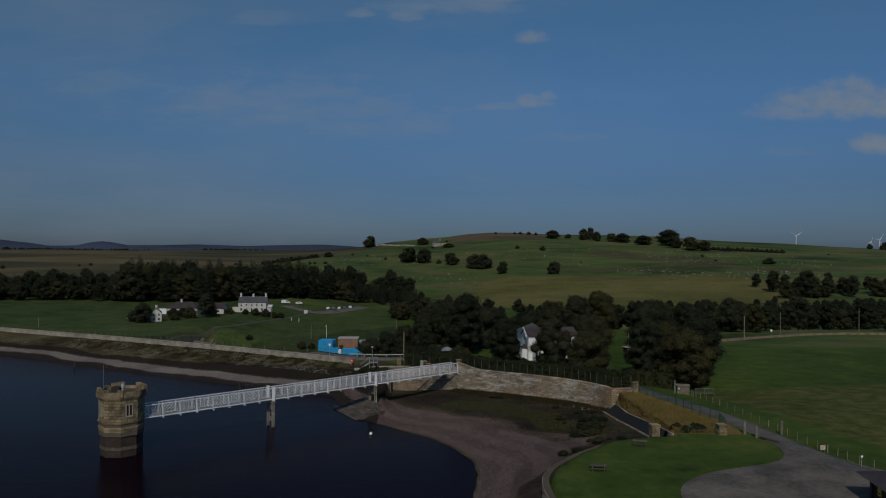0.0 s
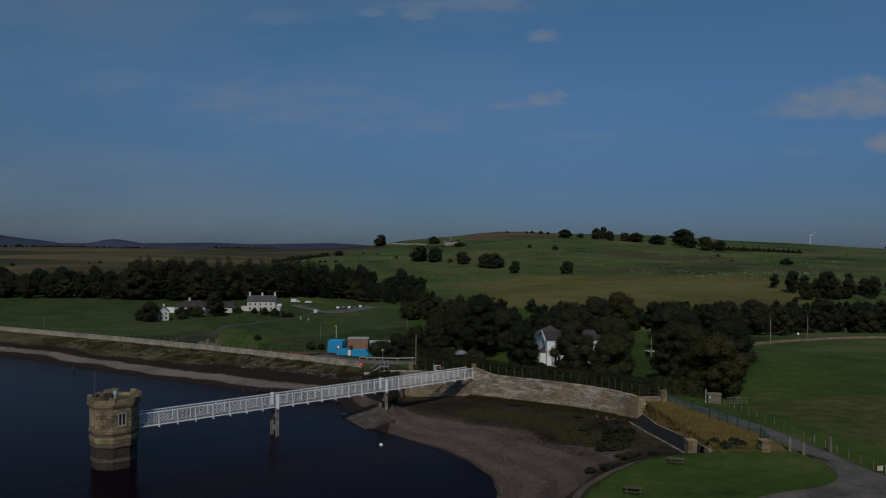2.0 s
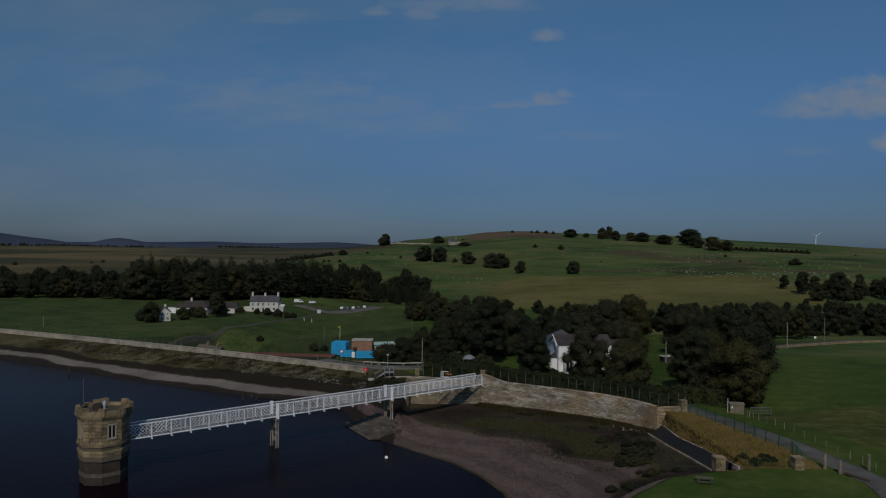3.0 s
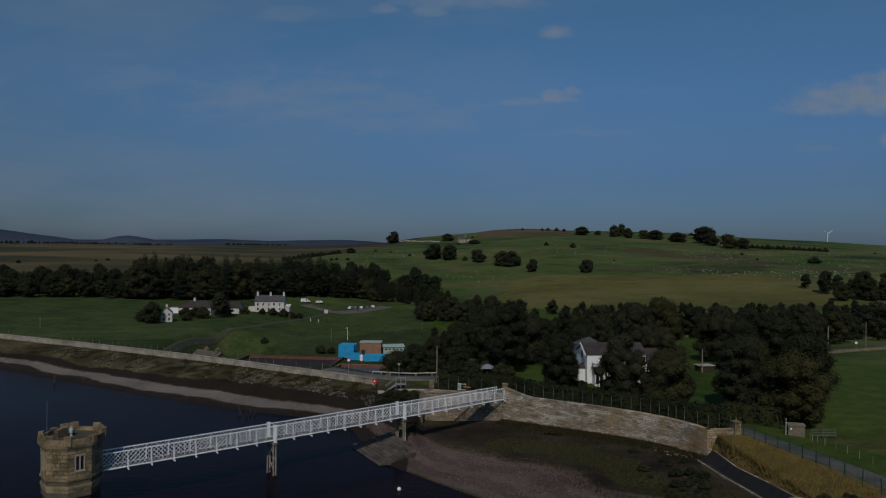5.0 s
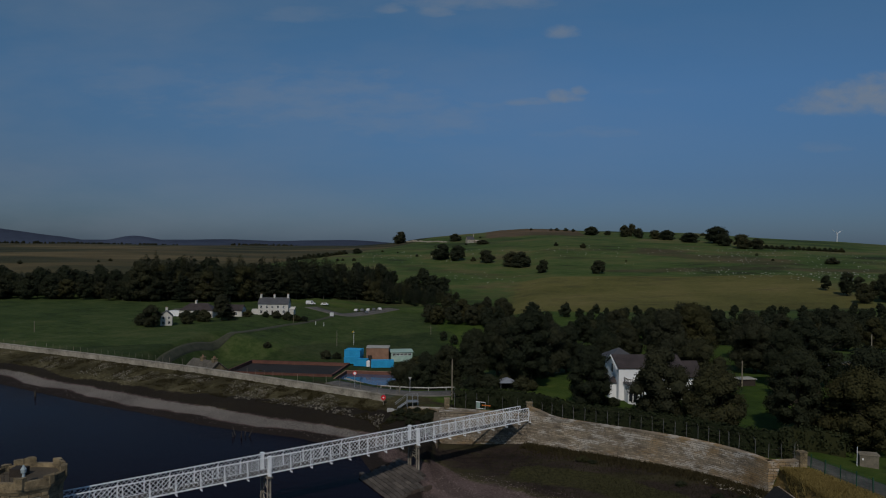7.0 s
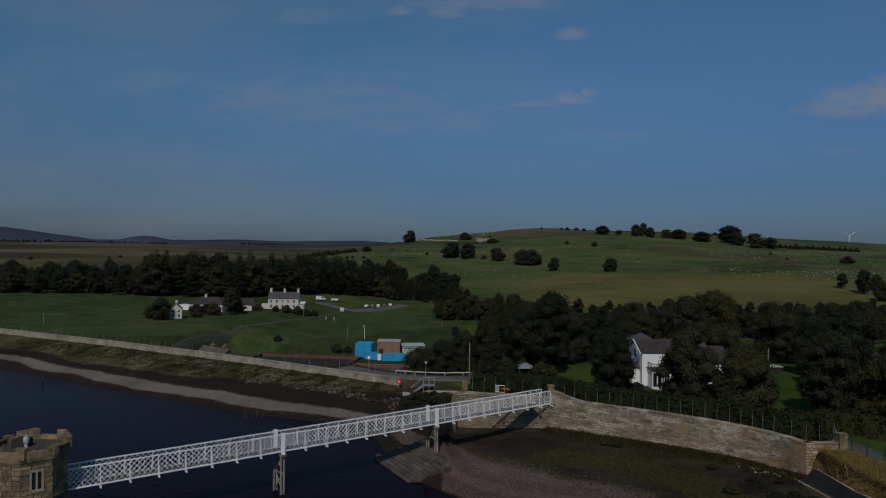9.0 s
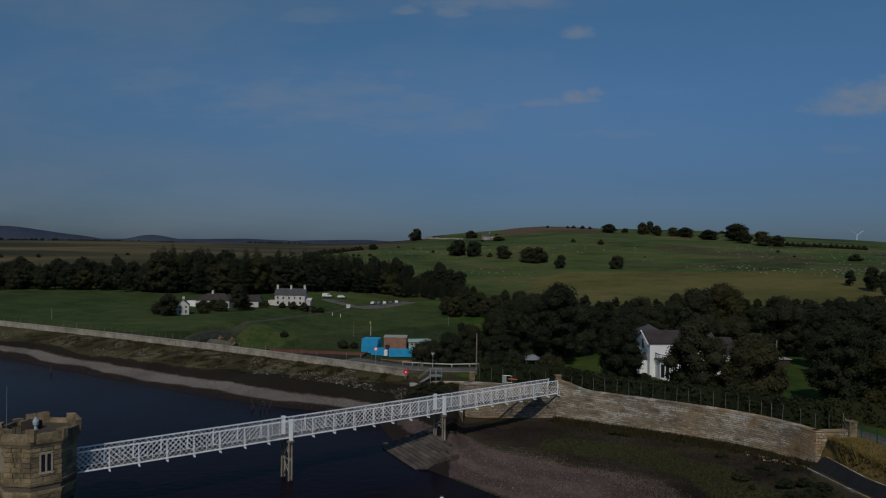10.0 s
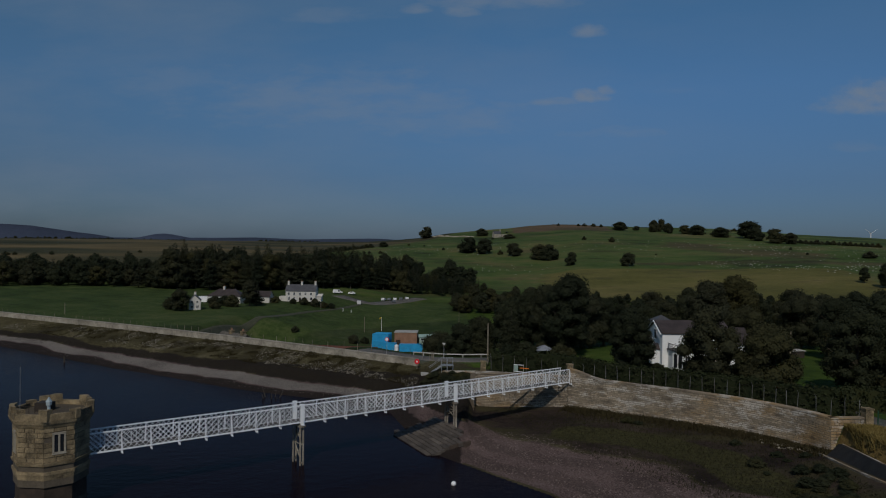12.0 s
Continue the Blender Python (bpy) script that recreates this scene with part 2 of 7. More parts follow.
M_BOARD = surf("faded cream board", (0.42, 0.34, 0.28), (0.55, 0.46, 0.38), 1, 5, rough=0.6, bump=0.02)
M_WHITE = surf("white paint", (0.72, 0.72, 0.72), (0.86, 0.86, 0.86), 1, 5, rough=0.4, bump=0.02, spread=0.03)
M_BLACK = surf("black rubber", (0.008, 0.008, 0.008), (0.02, 0.02, 0.02), 1, 5, rough=0.7)
M_CANVAS = surf("grey canvas", (0.13, 0.14, 0.165), (0.21, 0.225, 0.255), 1, 5, bump=0.05)
M_GREENROOF = surf("pale green cladding", (0.20, 0.30, 0.26), (0.34, 0.44, 0.39), 0.6, 5, rough=0.5)
M_ROCK = surf("shore stones", (0.08, 0.066, 0.056), (0.20, 0.172, 0.15), 0.7, 5, spread=0.35, island=True)
M_REED = leaves("dry grass", (0.19, 0.125, 0.042), (0.42, 0.285, 0.105))
M_LEAF = leaves("broad leaves", (0.032, 0.035, 0.023), (0.056, 0.058, 0.031))
M_NEEDLE = leaves("conifer needles", (0.030, 0.035, 0.024), (0.050, 0.056, 0.034))
M_HEDGE = leaves("hedge leaves", (0.030, 0.035, 0.018), (0.056, 0.060, 0.026))
# moor colour shifted to blue: the haze of distance is painted into it
M_HAZED_HILL = surf("far moor with haze in its colour", (0.020, 0.028, 0.050), (0.040, 0.052, 0.084), 0.002, 0.02, bump=0.0, spread=0.1)


def ground_material():
    m, n, l, b = material("ground")
    geo = n.new("ShaderNodeNewGeometry")
    co = geo.outputs["Position"]

    def zone(name):
        a = n.new("ShaderNodeAttribute")
        a.attribute_name = name
        return a.outputs["Fac"]

    def edge(name, ragged=0.5, scale=0.5):
        """A zone's mask with an uneven border."""
        r = math_node(n, l, "MULTIPLY", math_node(n, l, "SUBTRACT", noise_node(n, l, co, scale, 5, 0.65), 0.5), ragged * 2)
        s = n.new("ShaderNodeMapRange")
        s.inputs[1].default_value, s.inputs[2].default_value = 0.38, 0.62
        l.new(math_node(n, l, "ADD", zone(name), r), s.inputs[0])
        return s.outputs[0]

    lump = noise_node(n, l, co, 0.42, 9, 0.78)
    big, mid, fine = noise_node(n, l, co, 0.012, 5), noise_node(n, l, co, 0.11, 5), noise_node(n, l, co, 2.2, 6, 0.75)
    vary = math_node(n, l, "ADD", math_node(n, l, "MULTIPLY", big, 0.3), math_node(n, l, "ADD", math_node(n, l, "MULTIPLY", mid, 0.3), math_node(n, l, "MULTIPLY", lump, 0.4)))
    col = ramp_node(n, l, vary, [(0.38, (0.016, 0.034, 0.006)), (0.5, (0.042, 0.070, 0.011)), (0.62, (0.085, 0.104, 0.026))])
    wide = n.new("ShaderNodeMapping")
    wide.inputs["Scale"].default_value = (0.010, 0.017, 0.02)
    l.new(co, wide.inputs["Vector"])
    patchy = noise_node(n, l, wide.outputs[0], 1.0, 12, 0.76)
    pasture = ramp_node(n, l, patchy, [(0.38, (0.022, 0.030, 0.012)), (0.45, (0.044, 0.074, 0.018)), (0.52, (0.070, 0.092, 0.028)), (0.57, (0.092, 0.094, 0.034)), (0.64, (0.145, 0.118, 0.058))])
    col = mix_node(n, l, edge("pasture", 0.25, 0.01), col, pasture)
    tus = ramp_node(n, l, math_node(n, l, "ADD", math_node(n, l, "MULTIPLY", mid, 0.2), math_node(n, l, "MULTIPLY", lump, 0.8)), [(0.38, (0.030, 0.040, 0.010)), (0.5, (0.058, 0.068, 0.016)), (0.63, (0.105, 0.102, 0.034))])
    col = mix_node(n, l, edge("meadow", 0.2, 0.05), col, ramp_node(n, l, vary, [(0.40, (0.018, 0.029, 0.009)), (0.5, (0.038, 0.060, 0.016)), (0.60, (0.074, 0.086, 0.032))]))
    col = mix_node(n, l, math_node(n, l, "MULTIPLY", edge("rank", 0.2, 0.06), 0.8), col, ramp_node(n, l, vary, [(0.41, (0.012, 0.020, 0.007)), (0.5, (0.023, 0.037, 0.011)), (0.59, (0.044, 0.054, 0.021))]))
    col = mix_node(n, l, edge("tussock", 0.2, 0.2), col, tus)
    hay = ramp_node(n, l, math_node(n, l, "ADD", math_node(n, l, "MULTIPLY", patchy, 0.6), math_node(n, l, "MULTIPLY", lump, 0.4)), [(0.38, (0.066, 0.062, 0.018)), (0.5, (0.115, 0.098, 0.030)), (0.62, (0.165, 0.135, 0.05))])
    col = mix_node(n, l, math_node(n, l, "MULTIPLY", edge("hay", 0.25, 0.02), 0.75), col, hay)
    stretch = n.new("ShaderNodeMapping")
    stretch.inputs["Scale"].default_value = (0.011, 0.034, 0.05)
    l.new(co, stretch.inputs["Vector"])
    scar = ramp_node(n, l, noise_node(n, l, stretch.outputs[0], 1.0, 8, 0.72), [(0.52, (0, 0, 0)), (0.62, (1, 1, 1))])
    col = mix_node(n, l, math_node(n, l, "MULTIPLY", scar, math_node(n, l, "MULTIPLY", zone("pasture"), 0.6)), col, (0.040, 0.036, 0.018))
    strips = n.new("ShaderNodeMapping")
    strips.inputs["Scale"].default_value = (0.0035, 0.014, 0.02)
    l.new(co, strips.inputs["Vector"])
    moor = ramp_node(n, l, noise_node(n, l, strips.outputs[0], 1.0, 9, 0.66), [(0.38, (0.022, 0.027, 0.016)), (0.48, (0.045, 0.044, 0.022)), (0.55, (0.078, 0.064, 0.032)), (0.64, (0.13, 0.10, 0.05))])
    col = mix_node(n, l, edge("moor", 0.3, 0.008), col, moor)
    col = mix_node(n, l, math_node(n, l, "MULTIPLY", edge("heath", 0.45, 0.05), 0.7), col, ramp_node(n, l, patchy, [(0.4, (0.030, 0.030, 0.014)), (0.6, (0.078, 0.056, 0.034))]))
    col = mix_node(n, l, math_node(n, l, "MULTIPLY", edge("crown", 0.3, 0.05), 0.85), col, ramp_node(n, l, patchy, [(0.42, (0.060, 0.046, 0.028)), (0.6, (0.118, 0.076, 0.050))]))
    rough = ramp_node(n, l, math_node(n, l, "ADD", math_node(n, l, "MULTIPLY", mid, 0.5), math_node(n, l, "MULTIPLY", fine, 0.5)), [(0.35, (0.020, 0.017, 0.010)), (0.48, (0.044, 0.038, 0.018)), (0.56, (0.074, 0.064, 0.032)), (0.66, (0.15, 0.13, 0.09))])
    col = mix_node(n, l, edge("rough", 0.35, 0.4), col, rough)
    dry = ramp_node(n, l, fine, [(0.35, (0.10, 0.068, 0.022)), (0.65, (0.20, 0.135, 0.05))])
    col = mix_node(n, l, edge("dry", 0.35, 0.5), col, dry)
    pebble = n.new("ShaderNodeTexVoronoi")
    pebble.inputs["Scale"].default_value = 5.5
    l.new(co, pebble.inputs["Vector"])
    peb = math_node(n, l, "ADD", math_node(n, l, "MULTIPLY", mid, 0.5), math_node(n, l, "MULTIPLY", pebble.outputs["Distance"], 0.5))
    beach = ramp_node(n, l, peb, [(0.28, (0.040, 0.027, 0.025)), (0.42, (0.078, 0.054, 0.049)), (0.58, (0.132, 0.094, 0.086))])
    beach = mix_node(n, l, math_node(n, l, "MULTIPLY", edge("strand", 0.8, 0.25), 0.4), beach, (0.042, 0.031, 0.026))
    col = mix_node(n, l, edge("beach", 0.35, 0.35), col, beach)
    weed = ramp_node(n, l, math_node(n, l, "ADD", math_node(n, l, "MULTIPLY", mid, 0.6), math_node(n, l, "MULTIPLY", fine, 0.4)), [(0.38, (0.014, 0.010, 0.009)), (0.48, (0.031, 0.022, 0.018)), (0.56, (0.047, 0.035, 0.027)), (0.64, (0.064, 0.056, 0.028))])
    along = n.new("ShaderNodeMapping")
    along.inputs["Rotation"].default_value, along.inputs["Scale"].default_value = (0, 0, 0.75), (0.05, 0.15, 0.1)
    l.new(co, along.inputs["Vector"])
    swath = noise_node(n, l, along.outputs[0], 1.0, 7, 0.65)
    weed = mix_node(n, l, math_node(n, l, "MULTIPLY", ramp_node(n, l, swath, [(0.50, (0, 0, 0)), (0.60, (1, 1, 1))]), 0.6), weed, (0.050, 0.047, 0.019))
    weed = mix_node(n, l, math_node(n, l, "MULTIPLY", ramp_node(n, l, swath, [(0.40, (1, 1, 1)), (0.47, (0, 0, 0))]), 0.7), weed, (0.014, 0.010, 0.009))
    weed = mix_node(n, l, math_node(n, l, "MULTIPLY", edge("sward", 0.5, 0.35), 0.85), weed, ramp_node(n, l, fine, [(0.38, (0.022, 0.021, 0.009)), (0.62, (0.060, 0.058, 0.020))]))
    col = mix_node(n, l, edge("weed", 0.5, 0.25), col, weed)
    col = mix_node(n, l, edge("pale", 0.3, 0.4), col, ramp_node(n, l, peb, [(0.30, (0.062, 0.054, 0.048)), (0.45, (0.125, 0.110, 0.098)), (0.6, (0.185, 0.166, 0.148))]))
    col = mix_node(n, l, math_node(n, l, "MULTIPLY", edge("black", 0.55, 0.7), 0.9), col, (0.014, 0.011, 0.009))
    l.new(col, b.inputs["Base Color"])
    b.inputs["Roughness"].default_value, b.inputs["Specular IOR Level"].default_value = 0.95, 0.1
    bp = n.new("ShaderNodeBump")
    bp.inputs["Strength"].default_value, bp.inputs["Distance"].default_value = 0.6, 0.25
    l.new(fine, bp.inputs["Height"])
    l.new(bp.outputs[0], b.inputs["Normal"])
    return m


def water_material():
    m, n, l, b = material("lake water")
    co = n.new("ShaderNodeNewGeometry").outputs["Position"]
    b.inputs["Base Color"].default_value = (0.0056, 0.0024, 0.0050, 1)
    b.inputs["Roughness"].default_value, b.inputs["IOR"].default_value = 0.16, 1.33
    b.inputs["Specular IOR Level"].default_value = 0.031
    f = noise_node(n, l, co, 0.9, 5, 0.65)
    w = noise_node(n, l, co, 0.06, 3)
    bp = n.new("ShaderNodeBump")
    bp.inputs["Strength"].default_value, bp.inputs["Distance"].default_value = 0.5, 0.2
    l.new(math_node(n, l, "MULTIPLY", f, w), bp.inputs["Height"])
    l.new(bp.outputs[0], b.inputs["Normal"])
    return m


M_GROUND, M_WATER = ground_material(), water_material()


# ---- building helpers ----
def link_bm(name, bm, mat, smooth=False):
    me = bpy.data.meshes.new(name)
    bm.normal_update()
    bm.to_mesh(me)
    bm.free()
    me.materials.append(mat)
    if smooth:
        me.shade_smooth()
    return new(name, me)


def part(name, bm, mat, parent, label="", smooth=False):
    ob = link_bm(name, bm, mat, smooth)
    ob.parent = parent
    return tagged(ob, label)


def piece(name, me, parent, m):
    ob = new(name, me)
    ob.parent = parent
    ob.matrix_basis = m
    return ob


def thing(name, m, label, category, group=""):
    ob = new(name)
    ob.matrix_basis = m
    ob.empty_display_size = 0.2
    return tagged(ob, label, category, group)


def box(bm, x0, y0, z0, x1, y1, z1, m=None):
    t = Matrix.Translation(((x0 + x1) / 2, (y0 + y1) / 2, (z0 + z1) / 2)) @ Matrix.Diagonal((x1 - x0, y1 - y0, z1 - z0, 1))
    bmesh.ops.create_cube(bm, size=1.0, matrix=(m @ t) if m is not None else t)
    return bm


def rod(bm, a, b, r0, r1=None, sides=6):
    a, b = Vector(a), Vector(b)
    d = b - a
    m = Matrix.Translation((a + b) / 2) @ d.to_track_quat("Z", "Y").to_matrix().to_4x4()
    bmesh.ops.create_cone(bm, cap_ends=True, segments=sides, radius1=r0, radius2=r0 if r1 is None else r1, depth=d.length, matrix=m)
    return bm


def prism(bm, outline, z0, z1, m=None):
    """A solid on a plan outline, from z0 to z1."""
    lo = [bm.verts.new(Vector((x, y, z0))) for x, y in outline]
    hi = [bm.verts.new(Vector((x, y, z1))) for x, y in outline]
    if m is not None:
        for v in lo + hi:
            v.co = m @ v.co
    k = len(outline)
    bm.faces.new(lo[::-1])
    bm.faces.new(hi)
    for i in range(k):
        bm.faces.new((lo[i], lo[(i + 1) % k], hi[(i + 1) % k], hi[i]))
    return bm


def ring(r, sides, turn=0.0):
    return [(r * math.cos(turn + i * math.tau / sides), r * math.sin(turn + i * math.tau / sides)) for i in range(sides)]


# ---- the lie of the land ----
SHORE = [(-420, 305), (-200, 219), (-111, 182.3), (-76, 162.6), (-63, 156.4), (-49, 149), (-40, 145.5), (-32.5, 143.2), (-22.5, 137), (-18.8, 127.5), (-15, 119.3), (-9, 113.2), (-3.2, 107.8), (0.3, 102.6), (2.9, 96.8), (3.5, 91), (2.7, 82.6), (0.5, 70), (-5, 50), (-14, 20), (-30, -40), (-60, -160), (-80, -500)]
CREST = [(-420, 324), (-200, 236), (-125, 202), (-74, 180), (-38, 161.5), (-22, 152.5), (-10.5, 146.3)]
WALL = [(0.9, 139.6), (6.5, 136.3), (12.0, 133.3), (17.0, 130.4), (21.5, 127.0), (24.6, 123.3), (26.1, 120.0)]
LAWN_EDGE = [(24.2, 92.0), (19.0, 89.8), (13.9, 84.0), (9.8, 77.5), (9.0, 71.0), (10.5, 62), (14, 50), (20, 20), (26, -40), (20, -500)]
CHANNEL = [(26.2, 118.6), (26.6, 108.0), (27.4, 98.0), (27.4, 92.6)]
CREST_ROAD = [(-32, 165), (-22, 157.8), (-15.5, 156.4), (-9, 158.0), (2, 161.5)]
BANK = CREST + [(-10.5, 140.2)] + WALL + CHANNEL[1:] + LAWN_EDGE


def smooth(a, b, v):
    t = np.clip((np.asarray(v, float) - a) / (b - a), 0, 1)
    return t * t * (3 - 2 * t)


def to_line(x, y, line):
    """Distance to a polyline, and the side: positive to the right of its way."""
    best, side = np.full(x.shape, 1e9), np.zeros(x.shape)
    for (ax, ay), (bx, by) in zip(line, line[1:]):
        dx, dy = bx - ax, by - ay
        t = np.clip(((x - ax) * dx + (y - ay) * dy) / (dx * dx + dy * dy), 0, 1)
        px, py = x - ax - t * dx, y - ay - t * dy
        d = np.hypot(px, py)
        s = np.sign(dy * (x - ax) - dx * (y - ay))
        near = d < best - 1e-6
        best, side = np.where(near, d, best), np.where(near, s, side)
    return best, side


def rough_noise(x, y, scale, seed=0):
    """Smooth value noise on a lattice, from -1 to 1."""
    u, v = x / scale + 13.7 * seed, y / scale - 7.3 * seed
    i, j = np.floor(u), np.floor(v)
    f, g = u - i, v - j
    f, g = f * f * (3 - 2 * f), g * g * (3 - 2 * g)

    def h(a, b):
        return np.mod(np.sin(a * 127.1 + b * 311.7 + seed * 74.7) * 43758.5453, 1.0) * 2 - 1

    return (h(i, j) * (1 - f) + h(i + 1, j) * f) * (1 - g) + (h(i, j + 1) * (1 - f) + h(i + 1, j + 1) * f) * g


RIDGE_X = [-4800, -700, -253, -200, -159, -116, -90, -48, -11, 19, 51, 86, 123, 167, 219, 270, 313, 350, 400, 451, 520, 700, 1200, 4800]
RIDGE_Z = [17, 17, 18.5, 20.5, 23.6, 28.3, 33.5, 38.5, 42, 46, 48, 47.5, 45.8, 44.6, 43, 42, 40.2, 37.6, 35.2, 32.8, 29.8, 23, 10, 5]
BEDS = [(-94, 284, -56, 308), (-55, 266, -34, 291)]


def land(x, y):
    """The dry ground east and downstream of the reservoir."""
    east = 4.9 - 0.9 * smooth(95, 140, y) - 2.4 * smooth(150, 230, y) - 9.5 * smooth(228, 320, y) * (1 - 0.45 * smooth(60, 220, x))
    valley = -3 - 4.2 * smooth(-260, -130, x) - 9.8 * smooth(-120, -58, x) * (1 - 0.45 * smooth(325, 430, y))
    w = smooth(-40, -4, x - 0.12 * (y - 150))
    z = valley * (1 - w) + east * w
    z = z + (8 + 6 * (1 - smooth(-200, 0, x))) * smooth(425, 800, y)
    rise = np.clip((y - 430) / 570, 0, 1)
    ridge = np.interp(x, RIDGE_X, RIDGE_Z)
    z = z + (ridge - z) * rise ** 1.25 * (1.15 - 0.15 * rise) * (1 - 0.6 * smooth(1060, 1700, y) * smooth(-300, -100, x))
    z = z - 40 * smooth(1300, 2900, y)
    z = z + 0.9 * rough_noise(x, y, 60, 1) * smooth(420, 520, y) + 2.0 * rough_noise(x, y, 170, 2) * smooth(500, 800, y)
    z = z + 0.5 * np.exp(-((x - 21) / 12) ** 2 - ((y - 157) / 9) ** 2) - 1.2 * np.exp(-((x - 44) / 8) ** 2 - ((y - 128) / 11) ** 2)
    works = smooth(-114, -103, x) * (1 - smooth(-34, -24, x)) * smooth(248, 257, y) * (1 - smooth(309, 326, y))
    z = z + (-17.1 - z) * works
    for x0, y0, x1, y1 in BEDS:
        c, s = math.cos(radians(4)), math.sin(radians(4))
        p, q = c * (x - x0) - s * (y - y0), s * (x - x0) + c * (y - y0)
        z = z - 3.2 * ((p > 0.3) & (p < x1 - x0 - 0.3) & (q > 0.3) & (q < y1 - y0 - 0.3))
    return z


def ground(x, y, zones=False):
    x, y = np.atleast_1d(np.asarray(x, float)), np.atleast_1d(np.asarray(y, float))
    dw, sw = to_line(x, y, SHORE)
    db, sb = to_line(x, y, BANK)
    dc, sc = to_line(x, y, CREST)
    u = dw / (dw + db + 1e-6)
    dam = 1 - smooth(-12.6, -11.2, x)
    on_dam = np.interp(u, [0, 0.36, 0.5, 1.0], [0, 1.05, 2.1, 3.75])
    on_dam = on_dam + (0.09 * rough_noise(x, y, 2.6, 9) + 0.05 * rough_noise(x, y, 1.4, 10)) * smooth(0.0, 0.1, u) * (1 - smooth(0.9, 1, u)) * (1 - smooth(-21, -18, x))
    foot = np.interp(x, [-8, 2, 24, 27], [0.6, 1.05, 1.3, 1.8]) * smooth(96, 112, y) + 2.9 * (1 - smooth(96, 112, y))
    by_chan = smooth(16, 24, x) * (1 - smooth(116, 120, y)) * smooth(90, 94, y)
    foot = foot * (1 - by_chan) + np.interp(y, [93, 119], [3.75, 1.95]) * by_chan
    basin = foot * np.interp(u, [0, 0.3, 0.7, 1], [0, 0.5, 0.85, 1.0]) + 0.12 * rough_noise(x, y, 3.0, 3) * smooth(0, 0.2, u) * (1 - smooth(0.9, 1, u))
    wet = dam * on_dam + (1 - dam) * basin
    up, run = 0.85 * (x + 15.7) + 0.53 * (y - 118.6), -0.53 * (x + 15.7) + 0.85 * (y - 118.6)
    paved = smooth(-0.6, 0.0, up) * (1 - smooth(5.6, 6.4, up)) * smooth(-0.3, 0.2, run) * (1 - smooth(8.6, 9.4, run))
    wet = wet + (0.02 + 0.22 * up - wet) * paved
    wet = np.where(sw > 0, -np.minimum(dw * 0.22, 7.0), wet)
    dry = land(x, y)
    fall = 3.9 - np.maximum(dc - 3.5, 0) * 0.36
    dry = np.maximum(dry, np.where(x < -9, fall, -99))
    dr, _ = to_line(x, y, CREST_ROAD)
    dry = np.maximum(dry, np.where(x < 6, 4.0 - np.maximum(dr - 3.4, 0) * 0.5, -99))
    z = np.where(sb > 0, wet, wet + (dry - wet) * np.where(x < -10.4, smooth(0.15, 0.65, db), smooth(0.7, 1.1, db)))
    z = z + 14 * smooth(-450, -640, x) * (sb > 0) + 14 * smooth(-260, -480, y)
    if not zones:
        return z
    water_side = (sb > 0) * 1.0
    n1 = rough_noise(x, y, 9, 5)
    beach = water_side * (dam * (1 - smooth(0.32, 0.42, u)) + (1 - dam) * smooth(0.0, 0.04, u) * (1 - smooth(0.40, 0.56, u + 0.12 * n1 - 0.25 * (1 - smooth(92, 112, y)))))
    dark_top = np.interp(x, [-110, -60, -34, -20], [0.47, 0.53, 0.66, 0.8])
    black = water_side * dam * (smooth(0.34, 0.40, u + 0.04 * n1) * (1 - smooth(-0.06, 0.06, u - dark_top + 0.08 * n1)) + 1.0 * (1 - smooth(0.13, 0.22, u + 0.09 * n1)))
    pale = water_side * dam * smooth(0.15, 0.23, u + 0.09 * n1) * (1 - smooth(0.33, 0.38, u + 0.05 * n1)) * (1 - smooth(-26, -20, x))
    sward = (1 - dam) * np.maximum(1 - smooth(1.5, 4.5, to_line(x, y, [(1, 127), (8, 124.5), (14.5, 118.5), (17, 106), (18.5, 98)])[0]), 0)
    weed = water_side * ( (1 - dam) * smooth(0.42, 0.56, u + 0.12 * n1 - 0.25 * (1 - smooth(92, 112, y))) * 0.75)
    weed = np.where(sw > 0, 1.0, weed)
    rough = water_side * 1.0
    rough = np.maximum(rough, (1 - water_side) * (x < -9) * (1 - smooth(4, 9, dc)) * 0.6)
    dry_bank = (1 - water_side) * smooth(25, 27, x) * (1 - smooth(34.5, 36.5, x - 0.3 * (110 - y) * 0.3)) * smooth(91.8, 93, y) * (1 - smooth(119.5, 120.5, y))
    moor = smooth(470, 560, y) * (1 - smooth(-12, 14, x + 176 - 0.31 * (y - 669))) + smooth(1150, 1350, y)
    crown = smooth(880, 915, y + 8 * rough_noise(x, y, 20, 11)) * smooth(-14, 8, x) * (1 - smooth(108, 122, x))
    heath = (1 - smooth(14, 42, to_line(x, y, [(82, 754), (150, 716), (226, 646)])[0])) * (0.55 + 0.6 * rough_noise(x, y, 34, 12))
    heath = np.maximum(heath, 0.85 * np.exp(-((y - 603 - 0.03 * (x - 200)) / 13) ** 2) * smooth(50, 110, x) * (1 - smooth(300, 380, x)))
    rank = (1 - water_side) * smooth(-4, 8, to_line(x, y, [(-160, 262), (-98, 296), (-88, 320), (-76, 347), (-60, 366), (-41, 382), (-10, 402)])[0] * to_line(x, y, [(-160, 262), (-98, 296), (-88, 320), (-76, 347), (-60, 366), (-41, 382), (-10, 402)])[1]) * (1 - smooth(-30, -10, x)) * (1 - smooth(395, 410, y))
    pasture = np.maximum(smooth(430, 480, y), smooth(60, 75, x) * smooth(175, 205, y))
